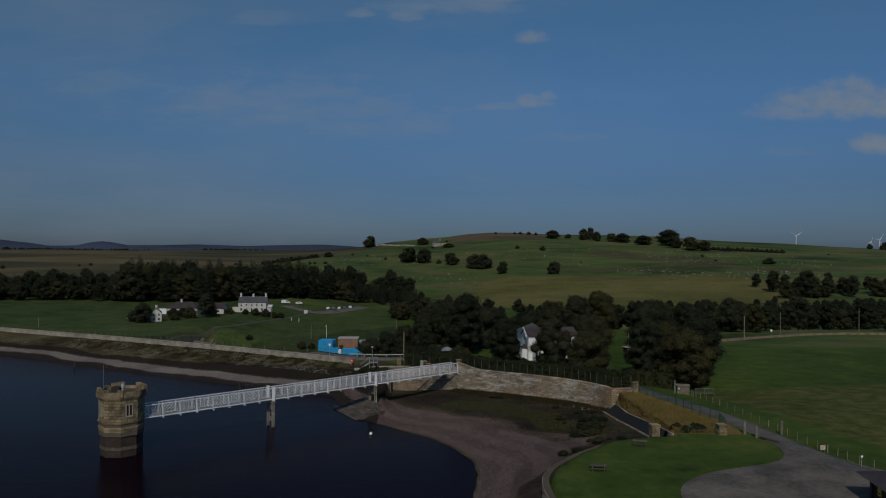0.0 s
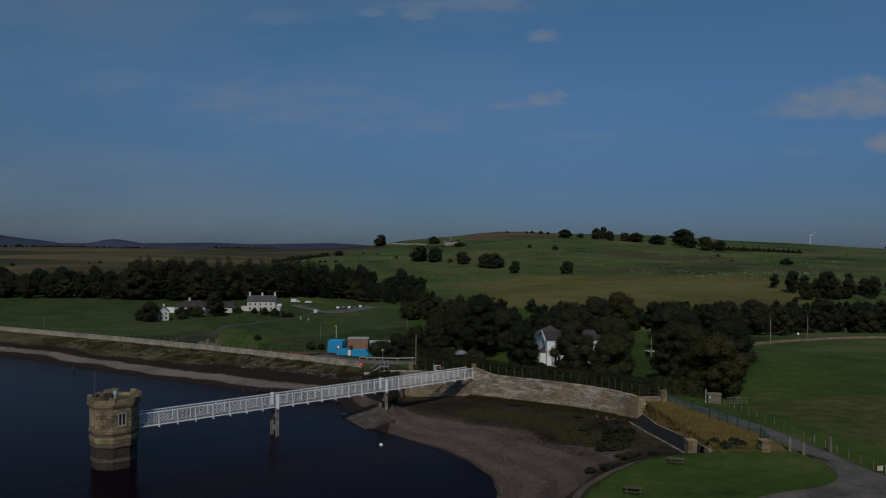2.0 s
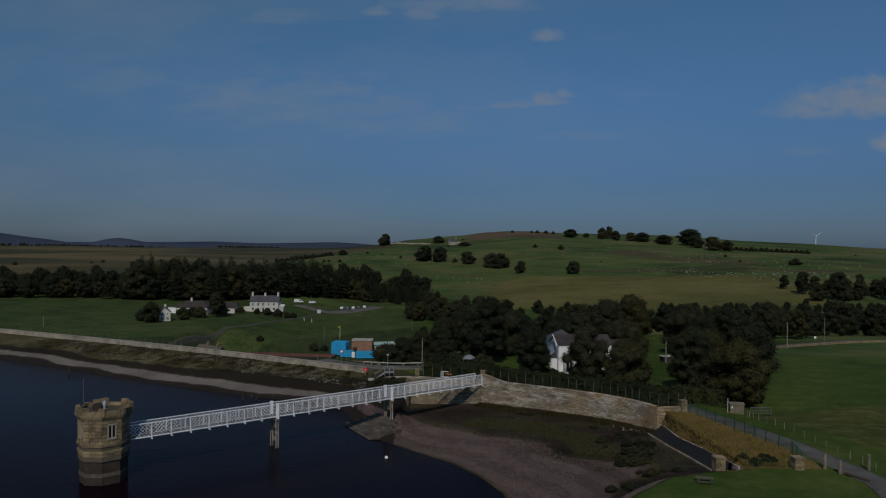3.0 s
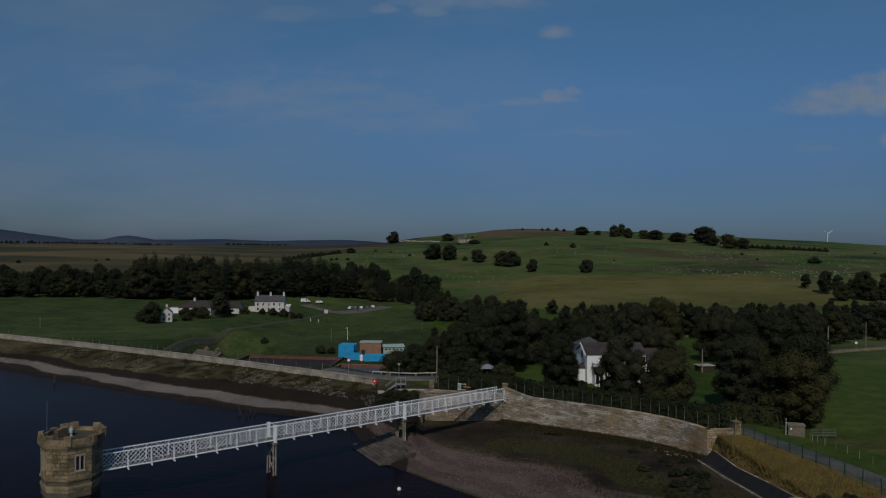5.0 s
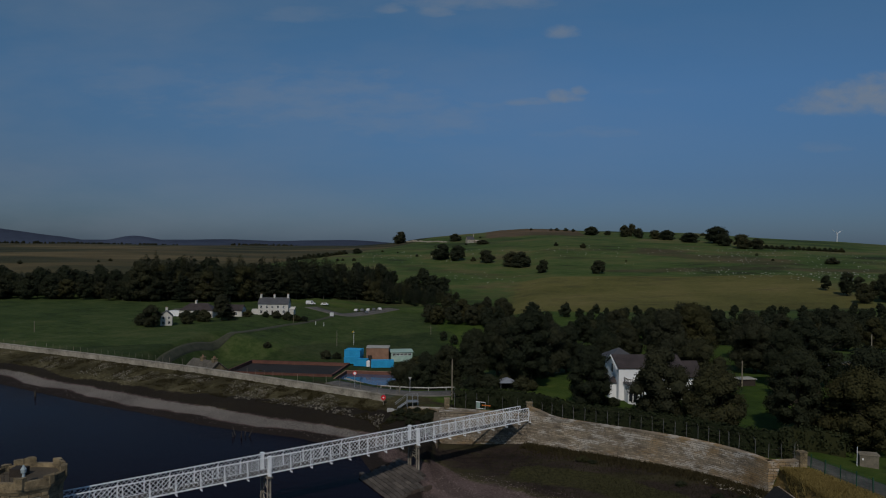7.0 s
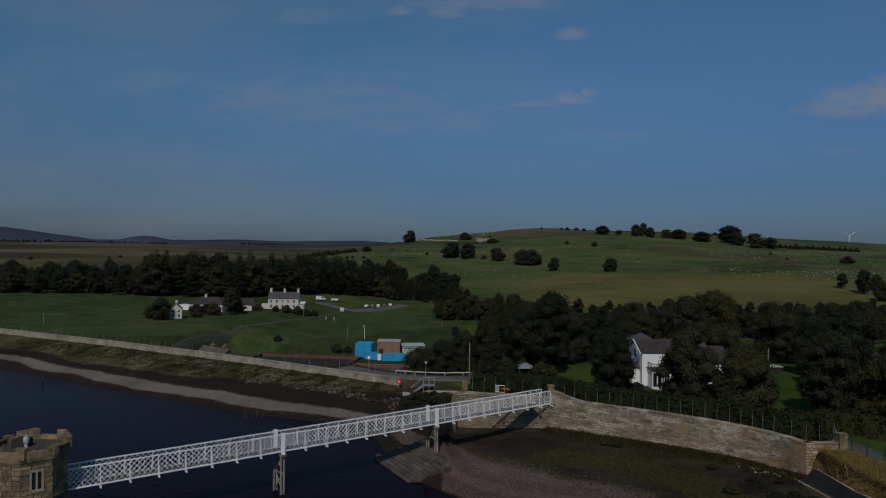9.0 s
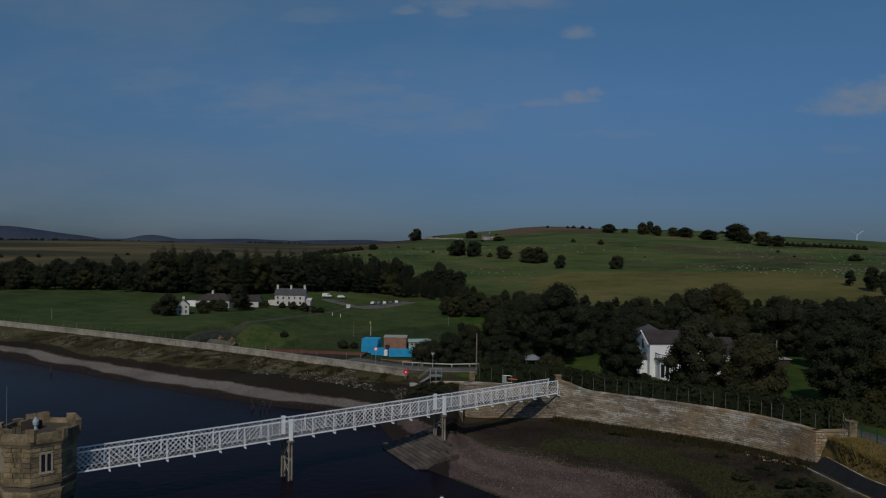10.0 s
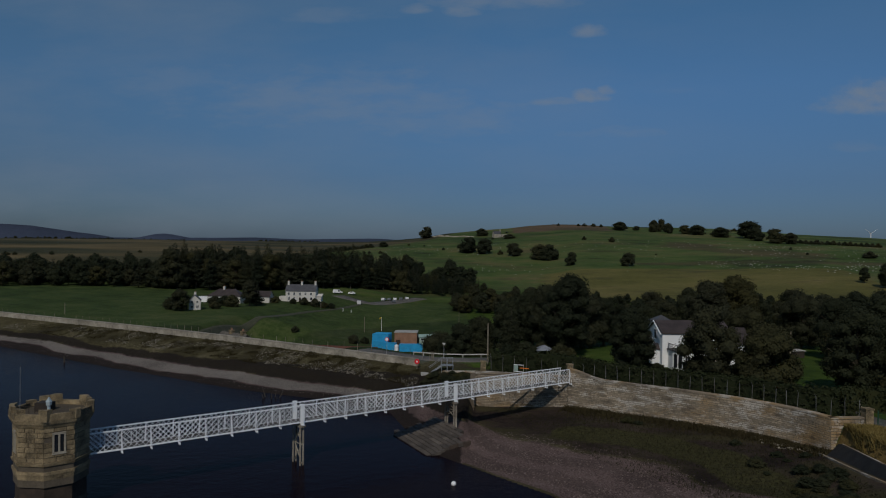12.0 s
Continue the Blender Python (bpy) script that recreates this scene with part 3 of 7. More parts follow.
    meadow = (1 - water_side) * (1 - smooth(-40, -15, x)) * (1 - smooth(430, 470, y))
    strand = 0.5 + 0.5 * np.sin(dw * 1.5 + 4.5 * rough_noise(x, y, 14, 8) + 0.8 * n1)
    tussock = (1 - water_side) * smooth(40, 43, x + 0.28 * (y - 121)) * (1 - smooth(0, 5, y - 122 - 0.2 * (x - 42)))
    hay = smooth(-20, 30, x - 0.1 * (y - 430)) * (1 - smooth(192, 225, x - 0.1 * (y - 440))) * smooth(425, 440, y) * (1 - smooth(556, 580, y + 6 * rough_noise(x, y, 40, 13)))
    return z, {"strand": strand, "pale": pale, "sward": sward, "tussock": tussock, "hay": hay, "black": black, "meadow": meadow, "beach": beach, "weed": weed, "rough": rough, "dry": dry_bank, "crown": crown, "heath": np.clip(heath, 0, 1), "rank": rank, "moor": np.clip(moor, 0, 1), "pasture": pasture}


def ground_z(x, y):
    return float(ground([x], [y])[0])


def steps(*spans):
    out = [spans[0][0]]
    for a, b, d in spans:
        k = max(1, round((b - a) / d))
        out += [a + (b - a) * (i + 1) / k for i in range(k)]
    return np.array(out)


def sheet(name, xs, ys, mat):
    gx, gy = np.meshgrid(xs, ys)
    z, zones = ground(gx.ravel(), gy.ravel(), True)
    nx, ny = len(xs), len(ys)
    co = np.stack([gx.ravel(), gy.ravel(), z], 1)
    i = (np.arange(ny - 1)[:, None] * nx + np.arange(nx - 1)[None]).ravel()
    faces = np.stack([i, i + 1, i + nx + 1, i + nx], 1)
    me = bpy.data.meshes.new(name)
    me.vertices.add(len(co))
    me.vertices.foreach_set("co", co.ravel().astype(np.float32))
    me.loops.add(faces.size)
    me.loops.foreach_set("vertex_index", faces.ravel().astype(np.int32))
    me.polygons.add(len(faces))
    me.polygons.foreach_set("loop_start", np.arange(0, faces.size, 4, dtype=np.int32))
    for k, v in zones.items():
        me.attributes.new(k, "FLOAT", "POINT").data.foreach_set("value", v.astype(np.float32))
    me.update(calc_edges=True)
    me.shade_smooth()
    me.materials.append(mat)
    return new(name, me)


far = [(-4800, -2000, 350), (-2000, -600, 100), (-600, -200, 20), (-200, -130, 4), (-130, -16, 0.7), (-16, 44, 0.5), (44, 110, 2), (110, 300, 8), (300, 900, 25), (900, 2000, 100), (2000, 4800, 350)]
deep = [(-700, -50, 40), (-50, 60, 6), (60, 80, 1.2), (80, 150, 0.5), (150, 204, 0.7), (204, 258, 3.2), (258, 310, 0.9), (310, 340, 3.0), (340, 500, 5), (500, 1250, 12), (1250, 2000, 60), (2000, 4950, 300)]
tagged(sheet("ground", steps(*far), steps(*deep), M_GROUND), "grassy valley ground with shore, fields and a hill", "ground", kind="structure")

bm = bmesh.new()
rim = [(-640, 400), (-420, 318)] + [(x, y - 1.5) for x, y in CREST[1:]] + [(-10.5, 139.5), (0.9, 138.8), (25, 118), (26, 92), (13, 84), (9.8, 71), (14, 50), (26, -40), (20, -480), (-640, -480)]
f = bm.faces.new([bm.verts.new((x, y, 0)) for x, y in rim])
bmesh.ops.triangulate(bm, faces=[f])
tagged(link_bm("water", bm, M_WATER), "still dark blue reservoir water reflecting the sky", "water", kind="structure")


# ---- walls and roads ----
def offset_line(line, d):
    """The polyline moved d to its left, with mitred corners."""
    pts = [Vector(p) for p in line]
    out = []
    for i, p in enumerate(pts):
        dirs = [(b - a).normalized() for a, b in ((pts[i - 1], p) if i else (p, pts[1]), (p, pts[i + 1]) if i < len(pts) - 1 else (pts[i - 1], p))]
        n = sum((Vector((-q.y, q.x)) for q in dirs), Vector((0, 0))).normalized()
        out.append(p + n * (d / max(0.5, n.dot(Vector((-dirs[0].y, dirs[0].x))))))
    return [(p.x, p.y) for p in out]


def finer(line, step):
    out = [line[0]]
    for a, b in zip(line, line[1:]):
        k = max(1, round(math.dist(a, b) / step))
        out += [(a[0] + (b[0] - a[0]) * (i + 1) / k, a[1] + (b[1] - a[1]) * (i + 1) / k) for i in range(k)]
    return out


def rounded(line, times=2):
    """A polyline with its corners cut, so that it bends softly."""
    for _ in range(times):
        out = [line[0]]
        for a, b in zip(line, line[1:]):
            out += [(a[0] * 0.75 + b[0] * 0.25, a[1] * 0.75 + b[1] * 0.25), (a[0] * 0.25 + b[0] * 0.75, a[1] * 0.25 + b[1] * 0.75)]
        line = out + [line[-1]]
    return line


def strip_solid(bm, front, back, z0, z1):
    """A wall between two plan lines; z0 and z1 are numbers or functions of x, y."""
    f0, f1 = (z if callable(z) else (lambda x, y, v=z: v) for z in (z0, z1))
    rows = [[bm.verts.new((*a, f0(*a))), bm.verts.new((*a, f1(*a))), bm.verts.new((*b, f1(*a))), bm.verts.new((*b, f0(*a)))] for a, b in zip(front, back)]
    for p, q in zip(rows, rows[1:]):
        for i in range(4):
            bm.faces.new((p[i], q[i], q[(i + 1) % 4], p[(i + 1) % 4]))
    bm.faces.new(rows[0])
    bm.faces.new(rows[-1][::-1])
    bmesh.ops.recalc_face_normals(bm, faces=bm.faces)
    return bm


def blocks(name, line, z0, z1, mat, parent, course=0.21, long=(0.28, 0.8), seed=1, proud=(0.015, 0.07)):
    """Coursed stones on the right-hand face of a plan line, as one mesh."""
    rng = random.Random(seed)
    verts, faces = [], []
    f0, f1 = (z if callable(z) else (lambda x, y, v=z: v) for z in (z0, z1))
    run = [0.0]
    for a, b in zip(line, line[1:]):
        run.append(run[-1] + math.dist(a, b))
    xs, ys = [p[0] for p in line], [p[1] for p in line]

    def along(d):
        return float(np.interp(d, run, xs)), float(np.interp(d, run, ys))

    z, high = min(f0(*p) for p in line), max(f1(*p) for p in line)
    while z < high:
        h = course * rng.uniform(0.75, 1.25)
        s = -rng.uniform(0, 0.4)
        while s < run[-1]:
            w = rng.uniform(*long)
            e0, e1 = max(s, 0.0), min(s + w, run[-1])
            s += w
            mid = along((e0 + e1) / 2)
            zt, zb = min(z + h, f1(*mid)), max(z, f0(*mid) - 0.3)
            if e1 - e0 < 0.1 or zt - zb < 0.08:
                continue
            (ax, ay), (bx, by) = along(e0), along(e1)
            wide = math.dist((ax, ay), (bx, by))
            ux, uy = (bx - ax) / wide, (by - ay) / wide
            p, g, c = rng.uniform(*proud), 0.012, 0.02
            k = len(verts)
            for d, i in ((-0.05, 0.0), (p, c)):
                for s2, z2 in ((g + i, zb + g + i), (wide - g - i, zb + g + i), (wide - g - i, zt - g - i), (g + i, zt - g - i)):
                    verts.append((ax + ux * s2 + uy * d, ay + uy * s2 - ux * d, z2))
            faces.append((k + 4, k + 5, k + 6, k + 7))
            faces += [(k + j, k + (j + 1) % 4, k + 4 + (j + 1) % 4, k + 4 + j) for j in range(4)]
        z += h
    me = bpy.data.meshes.new(name)
    me.from_pydata(verts, [], faces)
    me.materials.append(mat)
    ob = new(name, me)
    ob.parent = parent
    return tagged(ob, kind="stuff")


def ribbon(name, line, width, mat, lift=0.05, label="", category="road", step=1.5, z=None):
    """A road laid on the ground along a plan line, with a thin edge."""
    line = finer(line, step)
    w0, w1 = (width, width) if isinstance(width, (int, float)) else width
    bm = bmesh.new()
    rows = []
    n = len(line)
    left, right = offset_line(line, 1.0), line
    for i, (c, l1) in enumerate(zip(line, left)):
        w = w0 + (w1 - w0) * i / (n - 1)
        d = Vector((l1[0] - c[0], l1[1] - c[1])).normalized()
        ps = [(c[0] + d.x * w * k, c[1] + d.y * w * k) for k in (0.5, 0.25, 0, -0.25, -0.5)]
        zs = ground(*zip(*ps)) + lift if z is None else [z(*p) for p in ps]
        row = [bm.verts.new((*p, float(q))) for p, q in zip(ps, zs)]
        rows.append([bm.verts.new((row[0].co.x, row[0].co.y, row[0].co.z - 0.3))] + row + [bm.verts.new((row[-1].co.x, row[-1].co.y, row[-1].co.z - 0.3))])
    for p, q in zip(rows, rows[1:]):
        for i in range(6):
            bm.faces.new((p[i], p[i + 1], q[i + 1], q[i]))
    bmesh.ops.recalc_face_normals(bm, faces=bm.faces)
    ob = link_bm(name, bm, mat, True)
    return tagged(ob, label, category, kind="structure")


def wall_top(x, y):
    return float(np.interp(x, [0.9, 2.6, 4.2, 26], [6.1, 5.75, 5.15, 5.15]))


def wall_foot(x, y):
    return float(np.interp(x, [-12, 0, 26, 31], [-0.3, 0.2, 0.8, 3.6]))


# the curved spillway wall
w_line = [WALL[0]] + rounded(WALL, 1)[1:-1] + [WALL[-1]]
spill = tagged(new("wall_spillway"), "curved coursed sandstone retaining wall stained ochre", "wall", kind="structure")
w_front = finer(w_line, 1.5)
part("core", strip_solid(bmesh.new(), w_front, offset_line(w_front, 0.75), -1.0, lambda x, y: wall_top(x, y) - 0.02), M_JOINT, spill)
blocks("masonry", w_front, wall_foot, lambda x, y: wall_top(x, y) - 0.15, M_STONE_I, spill, course=0.23, long=(0.3, 1.0), seed=3, proud=(0.01, 0.04))
part("coping", strip_solid(bmesh.new(), offset_line(w_front, -0.05), offset_line(w_front, 0.8), lambda x, y: wall_top(x, y) - 0.15, wall_top), M_STONE_I, spill, "weathered stone coping")

# short return of the wall to its end pillar
ret = tagged(new("wall_return"), "short pale stone wing wall beside dry grass", "wall", kind="structure")
r_line = [(26.1, 120.0), (28.0, 120.3), (29.7, 120.7)]
part("core", strip_solid(bmesh.new(), r_line, offset_line(r_line, 0.6), 1.0, 5.0), M_MORTAR, ret)
blocks("masonry", r_line, lambda x, y: 1.5 + 0.5 * (x - 26.1), 5.0, M_STONE_I, ret, course=0.3, seed=6)
part("coping", strip_solid(bmesh.new(), offset_line(r_line, -0.06), offset_line(r_line, 0.66), 5.0, 5.15), M_STONE_I, ret)

# the wall under the bridge's landing and the wing wall that ends the dam
land_wall = tagged(new("wall_landing"), "stone abutment wall below the footbridge landing", "wall", kind="structure")
l_line = [(-11.4, 140.2), (-6, 139.9), (0.9, 139.6)]
part("core", strip_solid(bmesh.new(), l_line, offset_line(l_line, 0.8), -1.0, 4.95), M_MORTAR, land_wall)
blocks("masonry", finer(l_line, 2), -0.2, 4.85, M_STONE_I, land_wall, seed=8)
part("coping", strip_solid(bmesh.new(), offset_line(l_line, -0.05), offset_line(l_line, 0.85), 4.95, 5.1), M_STONE_I, land_wall)
wing = tagged(new("wall_wing"), "shaded stone wing wall at the end of the dam", "wall", kind="structure")
g_line = [(-11.5, 137.0), (-11.45, 138.6), (-11.4, 140.2)]
wing_top = lambda x, y: float(np.interp(y, [137.0, 140.2], [2.6, 4.95]))
part("core", strip_solid(bmesh.new(), finer(g_line, 1.2), offset_line(finer(g_line, 1.2), 0.7), -1.0, wing_top), M_MORTAR, wing)
blocks("masonry", finer(g_line, 1.2), -0.3, wing_top, M_STONE_I, wing, seed=9)

# upper bank wall between the crest and the landing
bank_wall = tagged(new("wall_bank"), "low stone wall climbing to the dam crest", "wall", kind="structure")
b_line = [(-16.6, 148.4), (-13.6, 146.9), (-10.6, 145.4), (-6.5, 143.6), (-0.5, 142.2)]
bank_top = lambda x, y: float(np.interp(x, [-16.6, -10, -0.5], [3.6, 4.3, 4.6]))
b_line = finer(b_line, 1.5)
part("core", strip_solid(bmesh.new(), b_line, offset_line(b_line, 0.5), 2.0, bank_top), M_MORTAR, bank_wall)
blocks("masonry", b_line, 2.6, bank_top, M_STONE_I, bank_wall, seed=10)
part("coping", strip_solid(bmesh.new(), offset_line(b_line, -0.05), offset_line(b_line, 0.55), bank_top, lambda x, y: bank_top(x, y) + 0.13), M_STONE_I, bank_wall)

# the wave wall along the dam crest
wave = tagged(new("wall_dam_crest"), "long pale stone wave wall along the dam crest", "wall", kind="structure")
c_line = finer([(x, y) for x, y in rounded(CREST[:-1] + [(-21.0, 151.9)], 2)], 4)
part("core", strip_solid(bmesh.new(), c_line, offset_line(c_line, 0.55), 2.6, 4.62), M_WAVE, wave)
blocks("masonry", [p for p in c_line if p[0] > -150], 3.3, 4.6, M_WAVE, wave, course=0.33, long=(0.8, 1.8), seed=11, proud=(0.01, 0.04))
part("coping", strip_solid(bmesh.new(), offset_line(c_line, -0.07), offset_line(c_line, 0.62), 4.62, 4.82), M_WAVE, wave)
ribbon("path_crest", offset_line(c_line, 2.0), 2.6, M_TRACK, 0.05, "narrow grit path along the dam crest", "path", 4)

# stone pillars
def pillar(x, y, z, w, h, label, group="stone gate pillars"):
    t = thing("stone_pillar", pose(x, y, z, 0, 0, 8), label, "pillar", group)
    bm = box(bmesh.new(), -w / 2 + 0.03, -w / 2 + 0.03, -0.4, w / 2 - 0.03, w / 2 - 0.03, h - 0.02)
    part("core", bm, M_MORTAR, t)
    rng = random.Random(int(x * 10))
    k, zz = 0, 0.0
    while zz < h - 0.2:
        hh = min(0.27, h - 0.16 - zz)
        j = 0.12 * w * (1 if k % 2 else -1)
        for x0, x1 in ((-w / 2, j), (j + 0.015, w / 2)):
            e = rng.uniform(0, 0.03)
            bm = box(bmesh.new(), x0 - e, -w / 2 - e, zz + 0.01, x1, w / 2 + e, zz + hh - 0.01)
            part("stone", bm, M_STONE, t)
        zz += hh
        k += 1
    part("cap", prism(bmesh.new(), [(-w / 2 - 0.07, -w / 2 - 0.07), (w / 2 + 0.07, -w / 2 - 0.07), (w / 2 + 0.07, w / 2 + 0.07), (-w / 2 - 0.07, w / 2 + 0.07)], h - 0.16, h), M_STONE, t)
    return t


pillar(30.1, 120.9, 4.0, 0.8, 2.1, "square stone end pillar with flat cap")
pillar(25.4, 91.7, 4.75, 1.0, 1.5, "square rubble stone pillar at the lawn edge")
pillar(33.9, 92.4, 4.75, 1.0, 1.45, "square rubble stone pillar beside the access road")
pillar(-10.6, 145.7, 4.2, 0.7, 1.6, "square stone pillar at the bank wall")
pillar(1.2, 141.0, 4.6, 0.7, 1.9, "square stone pillar at the bridge landing")

# roads
ribbon("road_access", rounded([(30.6, 130), (33.2, 119.5), (35.3, 111.3), (36.9, 105.3), (38.2, 99.7), (39.2, 94), (40.0, 88.4), (42, 80), (46, 68)], 2), 3.1, M_ROAD, 0.08, "grey tarmac access road with worn edges", step=1.2)
ribbon("road_crest_end", rounded(CREST_ROAD[:4], 3), (3.2, 4.4), M_ROAD, 0.08, "grey road leaving the dam crest", step=1.2)
ribbon("road_lane", rounded([(60, 196), (73, 206), (92, 220), (114, 231), (134, 231), (170, 226), (260, 215)], 3), 4.0, M_ROAD, 0.15, "country lane behind the field", step=3)
ribbon("track_field", rounded([(-108, 262), (-110, 270), (-111, 297), (-107.5, 320), (-101.5, 338), (-97, 363), (-91, 382), (-86, 402), (-84, 418)], 3), 2.4, M_TRACK, 0.1, "worn track across the field", step=4)

# the car park beside the lawn
bm = bmesh.new()
edge = rounded([(38.6, 88.0), (38.0, 84.0), (36.6, 81.4), (33.8, 79.6), (29.9, 78.0), (26.6, 76.4), (23.2, 73.2), (21.7, 69.6), (21.0, 62), (24, 52), (40, 46), (60, 50), (60, 70), (50, 72), (43.4, 81.0), (41.8, 86)], 2)
top = [bm.verts.new((x, y, ground_z(x, y) + 0.07)) for x, y in edge]
bot = [bm.verts.new((v.co.x, v.co.y, v.co.z - 0.4)) for v in top]
f = bm.faces.new(top)
for i in range(len(top)):
    bm.faces.new((top[i - 1], bot[i - 1], bot[i], top[i]))
bmesh.ops.recalc_face_normals(bm, faces=bm.faces)
bmesh.ops.triangulate(bm, faces=[f for f in bm.faces if len(f.verts) > 4])
tagged(link_bm("car_park", bm, M_TARMAC), "worn grey tarmac car park", "pavement", kind="structure")

# spillway channel: dark lined trough between pale kerbs
chan = tagged(new("channel"), "dark lined spillway channel between pale kerbs", "channel", kind="structure")
ch_l = finer([(24.3, 117.6), (24.7, 110.0), (25.5, 103.0), (26.0, 97.0), (26.3, 93.6)], 1.5)
ch_r = finer([(26.3, 118.6), (26.0, 110.0), (27.0, 103.0), (27.6, 97.0), (27.9, 93.6)], 1.5)
ch_z = lambda x, y: float(np.interp(y, [93, 119], [3.7, 1.9]))
bm = bmesh.new()
n_ch = min(len(ch_l), len(ch_r))
rows = []
for (ax, ay), (bx, by) in zip(ch_l[:n_ch], ch_r[:n_ch]):
    za = ch_z(ax, ay)
    rows.append([bm.verts.new(v) for v in ((ax, ay, za - 0.6), (ax, ay, za), (ax + 0.5, ay, za - 0.05), (bx, by, za + 0.85), (bx + 0.3, by, za + 0.85), (bx + 0.3, by, za - 0.6))])
for p, q in zip(rows, rows[1:]):
    for i in range(5):
        bm.faces.new((p[i], q[i], q[i + 1], p[i + 1]))
bmesh.ops.recalc_face_normals(bm, faces=bm.faces)
part("lining", bm, M_BLACK, chan, "black channel lining")
part("kerb", strip_solid(bmesh.new(), offset_line(ch_l, -0.05), offset_line(ch_l, -0.3), 0.5, lambda x, y: ch_z(x, y) + 0.1), M_STONE_I, chan, "broken pale stone kerb")
part("kerb", strip_solid(bmesh.new(), offset_line(ch_r, 0.3), offset_line(ch_r, 0.5), 1.0, lambda x, y: ch_z(x, y) + 0.95), M_STONE_I, chan, "pale stone kerb below the grass bank")

# low stone wall that holds up the lawn
lawn_wall = tagged(new("wall_lawn"), "low ochre stone wall below the lawn", "wall", kind="structure")
lw = finer(rounded(LAWN_EDGE[:7], 2), 1.5)
lawn_top = lambda x, y: float(np.interp(y, [75, 84, 92], [4.75, 4.6, 4.4]))
part("core", strip_solid(bmesh.new(), offset_line(lw, 0.05), offset_line(lw, 0.7), 0.5, lawn_top), M_MORTAR, lawn_wall)
blocks("masonry", offset_line(lw, 0.05), 2.2, lawn_top, M_STONE_I, lawn_wall, seed=14)


# ---- valve tower ----
TX, TY = -44.55, 99.3
tower = thing("valve_tower", pose(TX - 0.1, TY - 0.5, 0) @ Matrix.Diagonal((0.815, 0.815, 1, 1)), "octagonal sandstone valve tower with battlements standing in water", "tower")
C8 = math.cos(math.pi / 8)


def octagon(a):
    return ring(a / C8, 8, math.pi / 8)


def frustum(bm, a0, a1, z0, z1):
    lo = [bm.verts.new((x, y, z0)) for x, y in octagon(a0)]
    hi = [bm.verts.new((x, y, z1)) for x, y in octagon(a1)]
    bm.faces.new(lo[::-1])
    bm.faces.new(hi)
    for i in range(8):
        bm.faces.new((lo[i], lo[(i + 1) % 8], hi[(i + 1) % 8], hi[i]))
    return bm


part("base", frustum(bmesh.new(), 3.05, 3.02, -7.2, 2.75), M_STAIN, tower, "dark water-stained lower courses")
part("waterline", frustum(bmesh.new(), 3.10, 3.08, 0.9, 1.35), M_OLDWET, tower, "pale tide mark course")
part("core", frustum(bmesh.new(), 3.20, 3.20, 2.75, 7.55), M_MORTAR, tower)
part("offset_course", frustum(bmesh.new(), 3.14, 3.30, 3.05, 3.75), M_STONE, tower, "weathered offset course")
part("string_course", frustum(bmesh.new(), 3.33, 3.33, 3.75, 4.0), M_STONE, tower)
part("string_course", frustum(bmesh.new(), 3.32, 3.42, 4.45, 4.72), M_STONE, tower)
part("cornice", frustum(bmesh.new(), 3.34, 3.50, 7.5, 7.8), M_STONE, tower, "moulded stone cornice")
part("cornice", frustum(bmesh.new(), 3.54, 3.66, 7.8, 8.12), M_STONE, tower)
part("roof_slab", frustum(bmesh.new(), 3.3, 3.3, 8.13, 8.25), M_MORTAR, tower, "dark flat roof")
rng = random.Random(5)
for k in range(8):
    face = pose(0, 0, 0, 0, 0, 45 * k)
    half = 3.74 * math.tan(math.pi / 8)
    bm = box(bmesh.new(), 3.2, -half + 0.14, 8.13, 3.62, half - 0.14, 8.62, face)
    part("parapet", bm, M_STONE, tower)
    corner = pose(0, 0, 0, rng.uniform(-1.5, 1.5), rng.uniform(-1, 1), 45 * k + 22.5)
    bm = prism(bmesh.new(), [(3.30, -0.62), (3.86, -0.24), (3.86, 0.24), (3.30, 0.62)], 8.13, 9.05 + rng.uniform(-0.22, 0.08), corner)
    merlon = part("merlon", bm, M_STONE, tower, "worn corner battlement")
    if k in (1, 3, 5):
        part("merlon", box(bmesh.new(), 3.3, -0.45, 8.64, 3.7, 0.45, 9.05, face), M_STONE, tower)
# facing stones
lengths = [0.72, 0.95, 1.18]
stone_meshes = []
for w in lengths:
    bm = bmesh.new()
    v = []
    for d, i in ((-0.06, 0.0), (0.05, 0.035)):
        v.append([bm.verts.new((d, s * (w / 2 - 0.012 - i), c)) for s, c in ((-1, 0.012 + i), (1, 0.012 + i), (1, 0.438 - i), (-1, 0.438 - i))])
    bm.faces.new(v[1])
    for i in range(4):
        bm.faces.new((v[0][i], v[0][(i + 1) % 4], v[1][(i + 1) % 4], v[1][i]))
    bmesh.ops.recalc_face_normals(bm, faces=bm.faces)
    me = bpy.data.meshes.new("stone")
    bm.to_mesh(me)
    bm.free()
    me.materials.append(M_STONE)
    stone_meshes.append(me)
WINDOWS = (7, 5, 3)
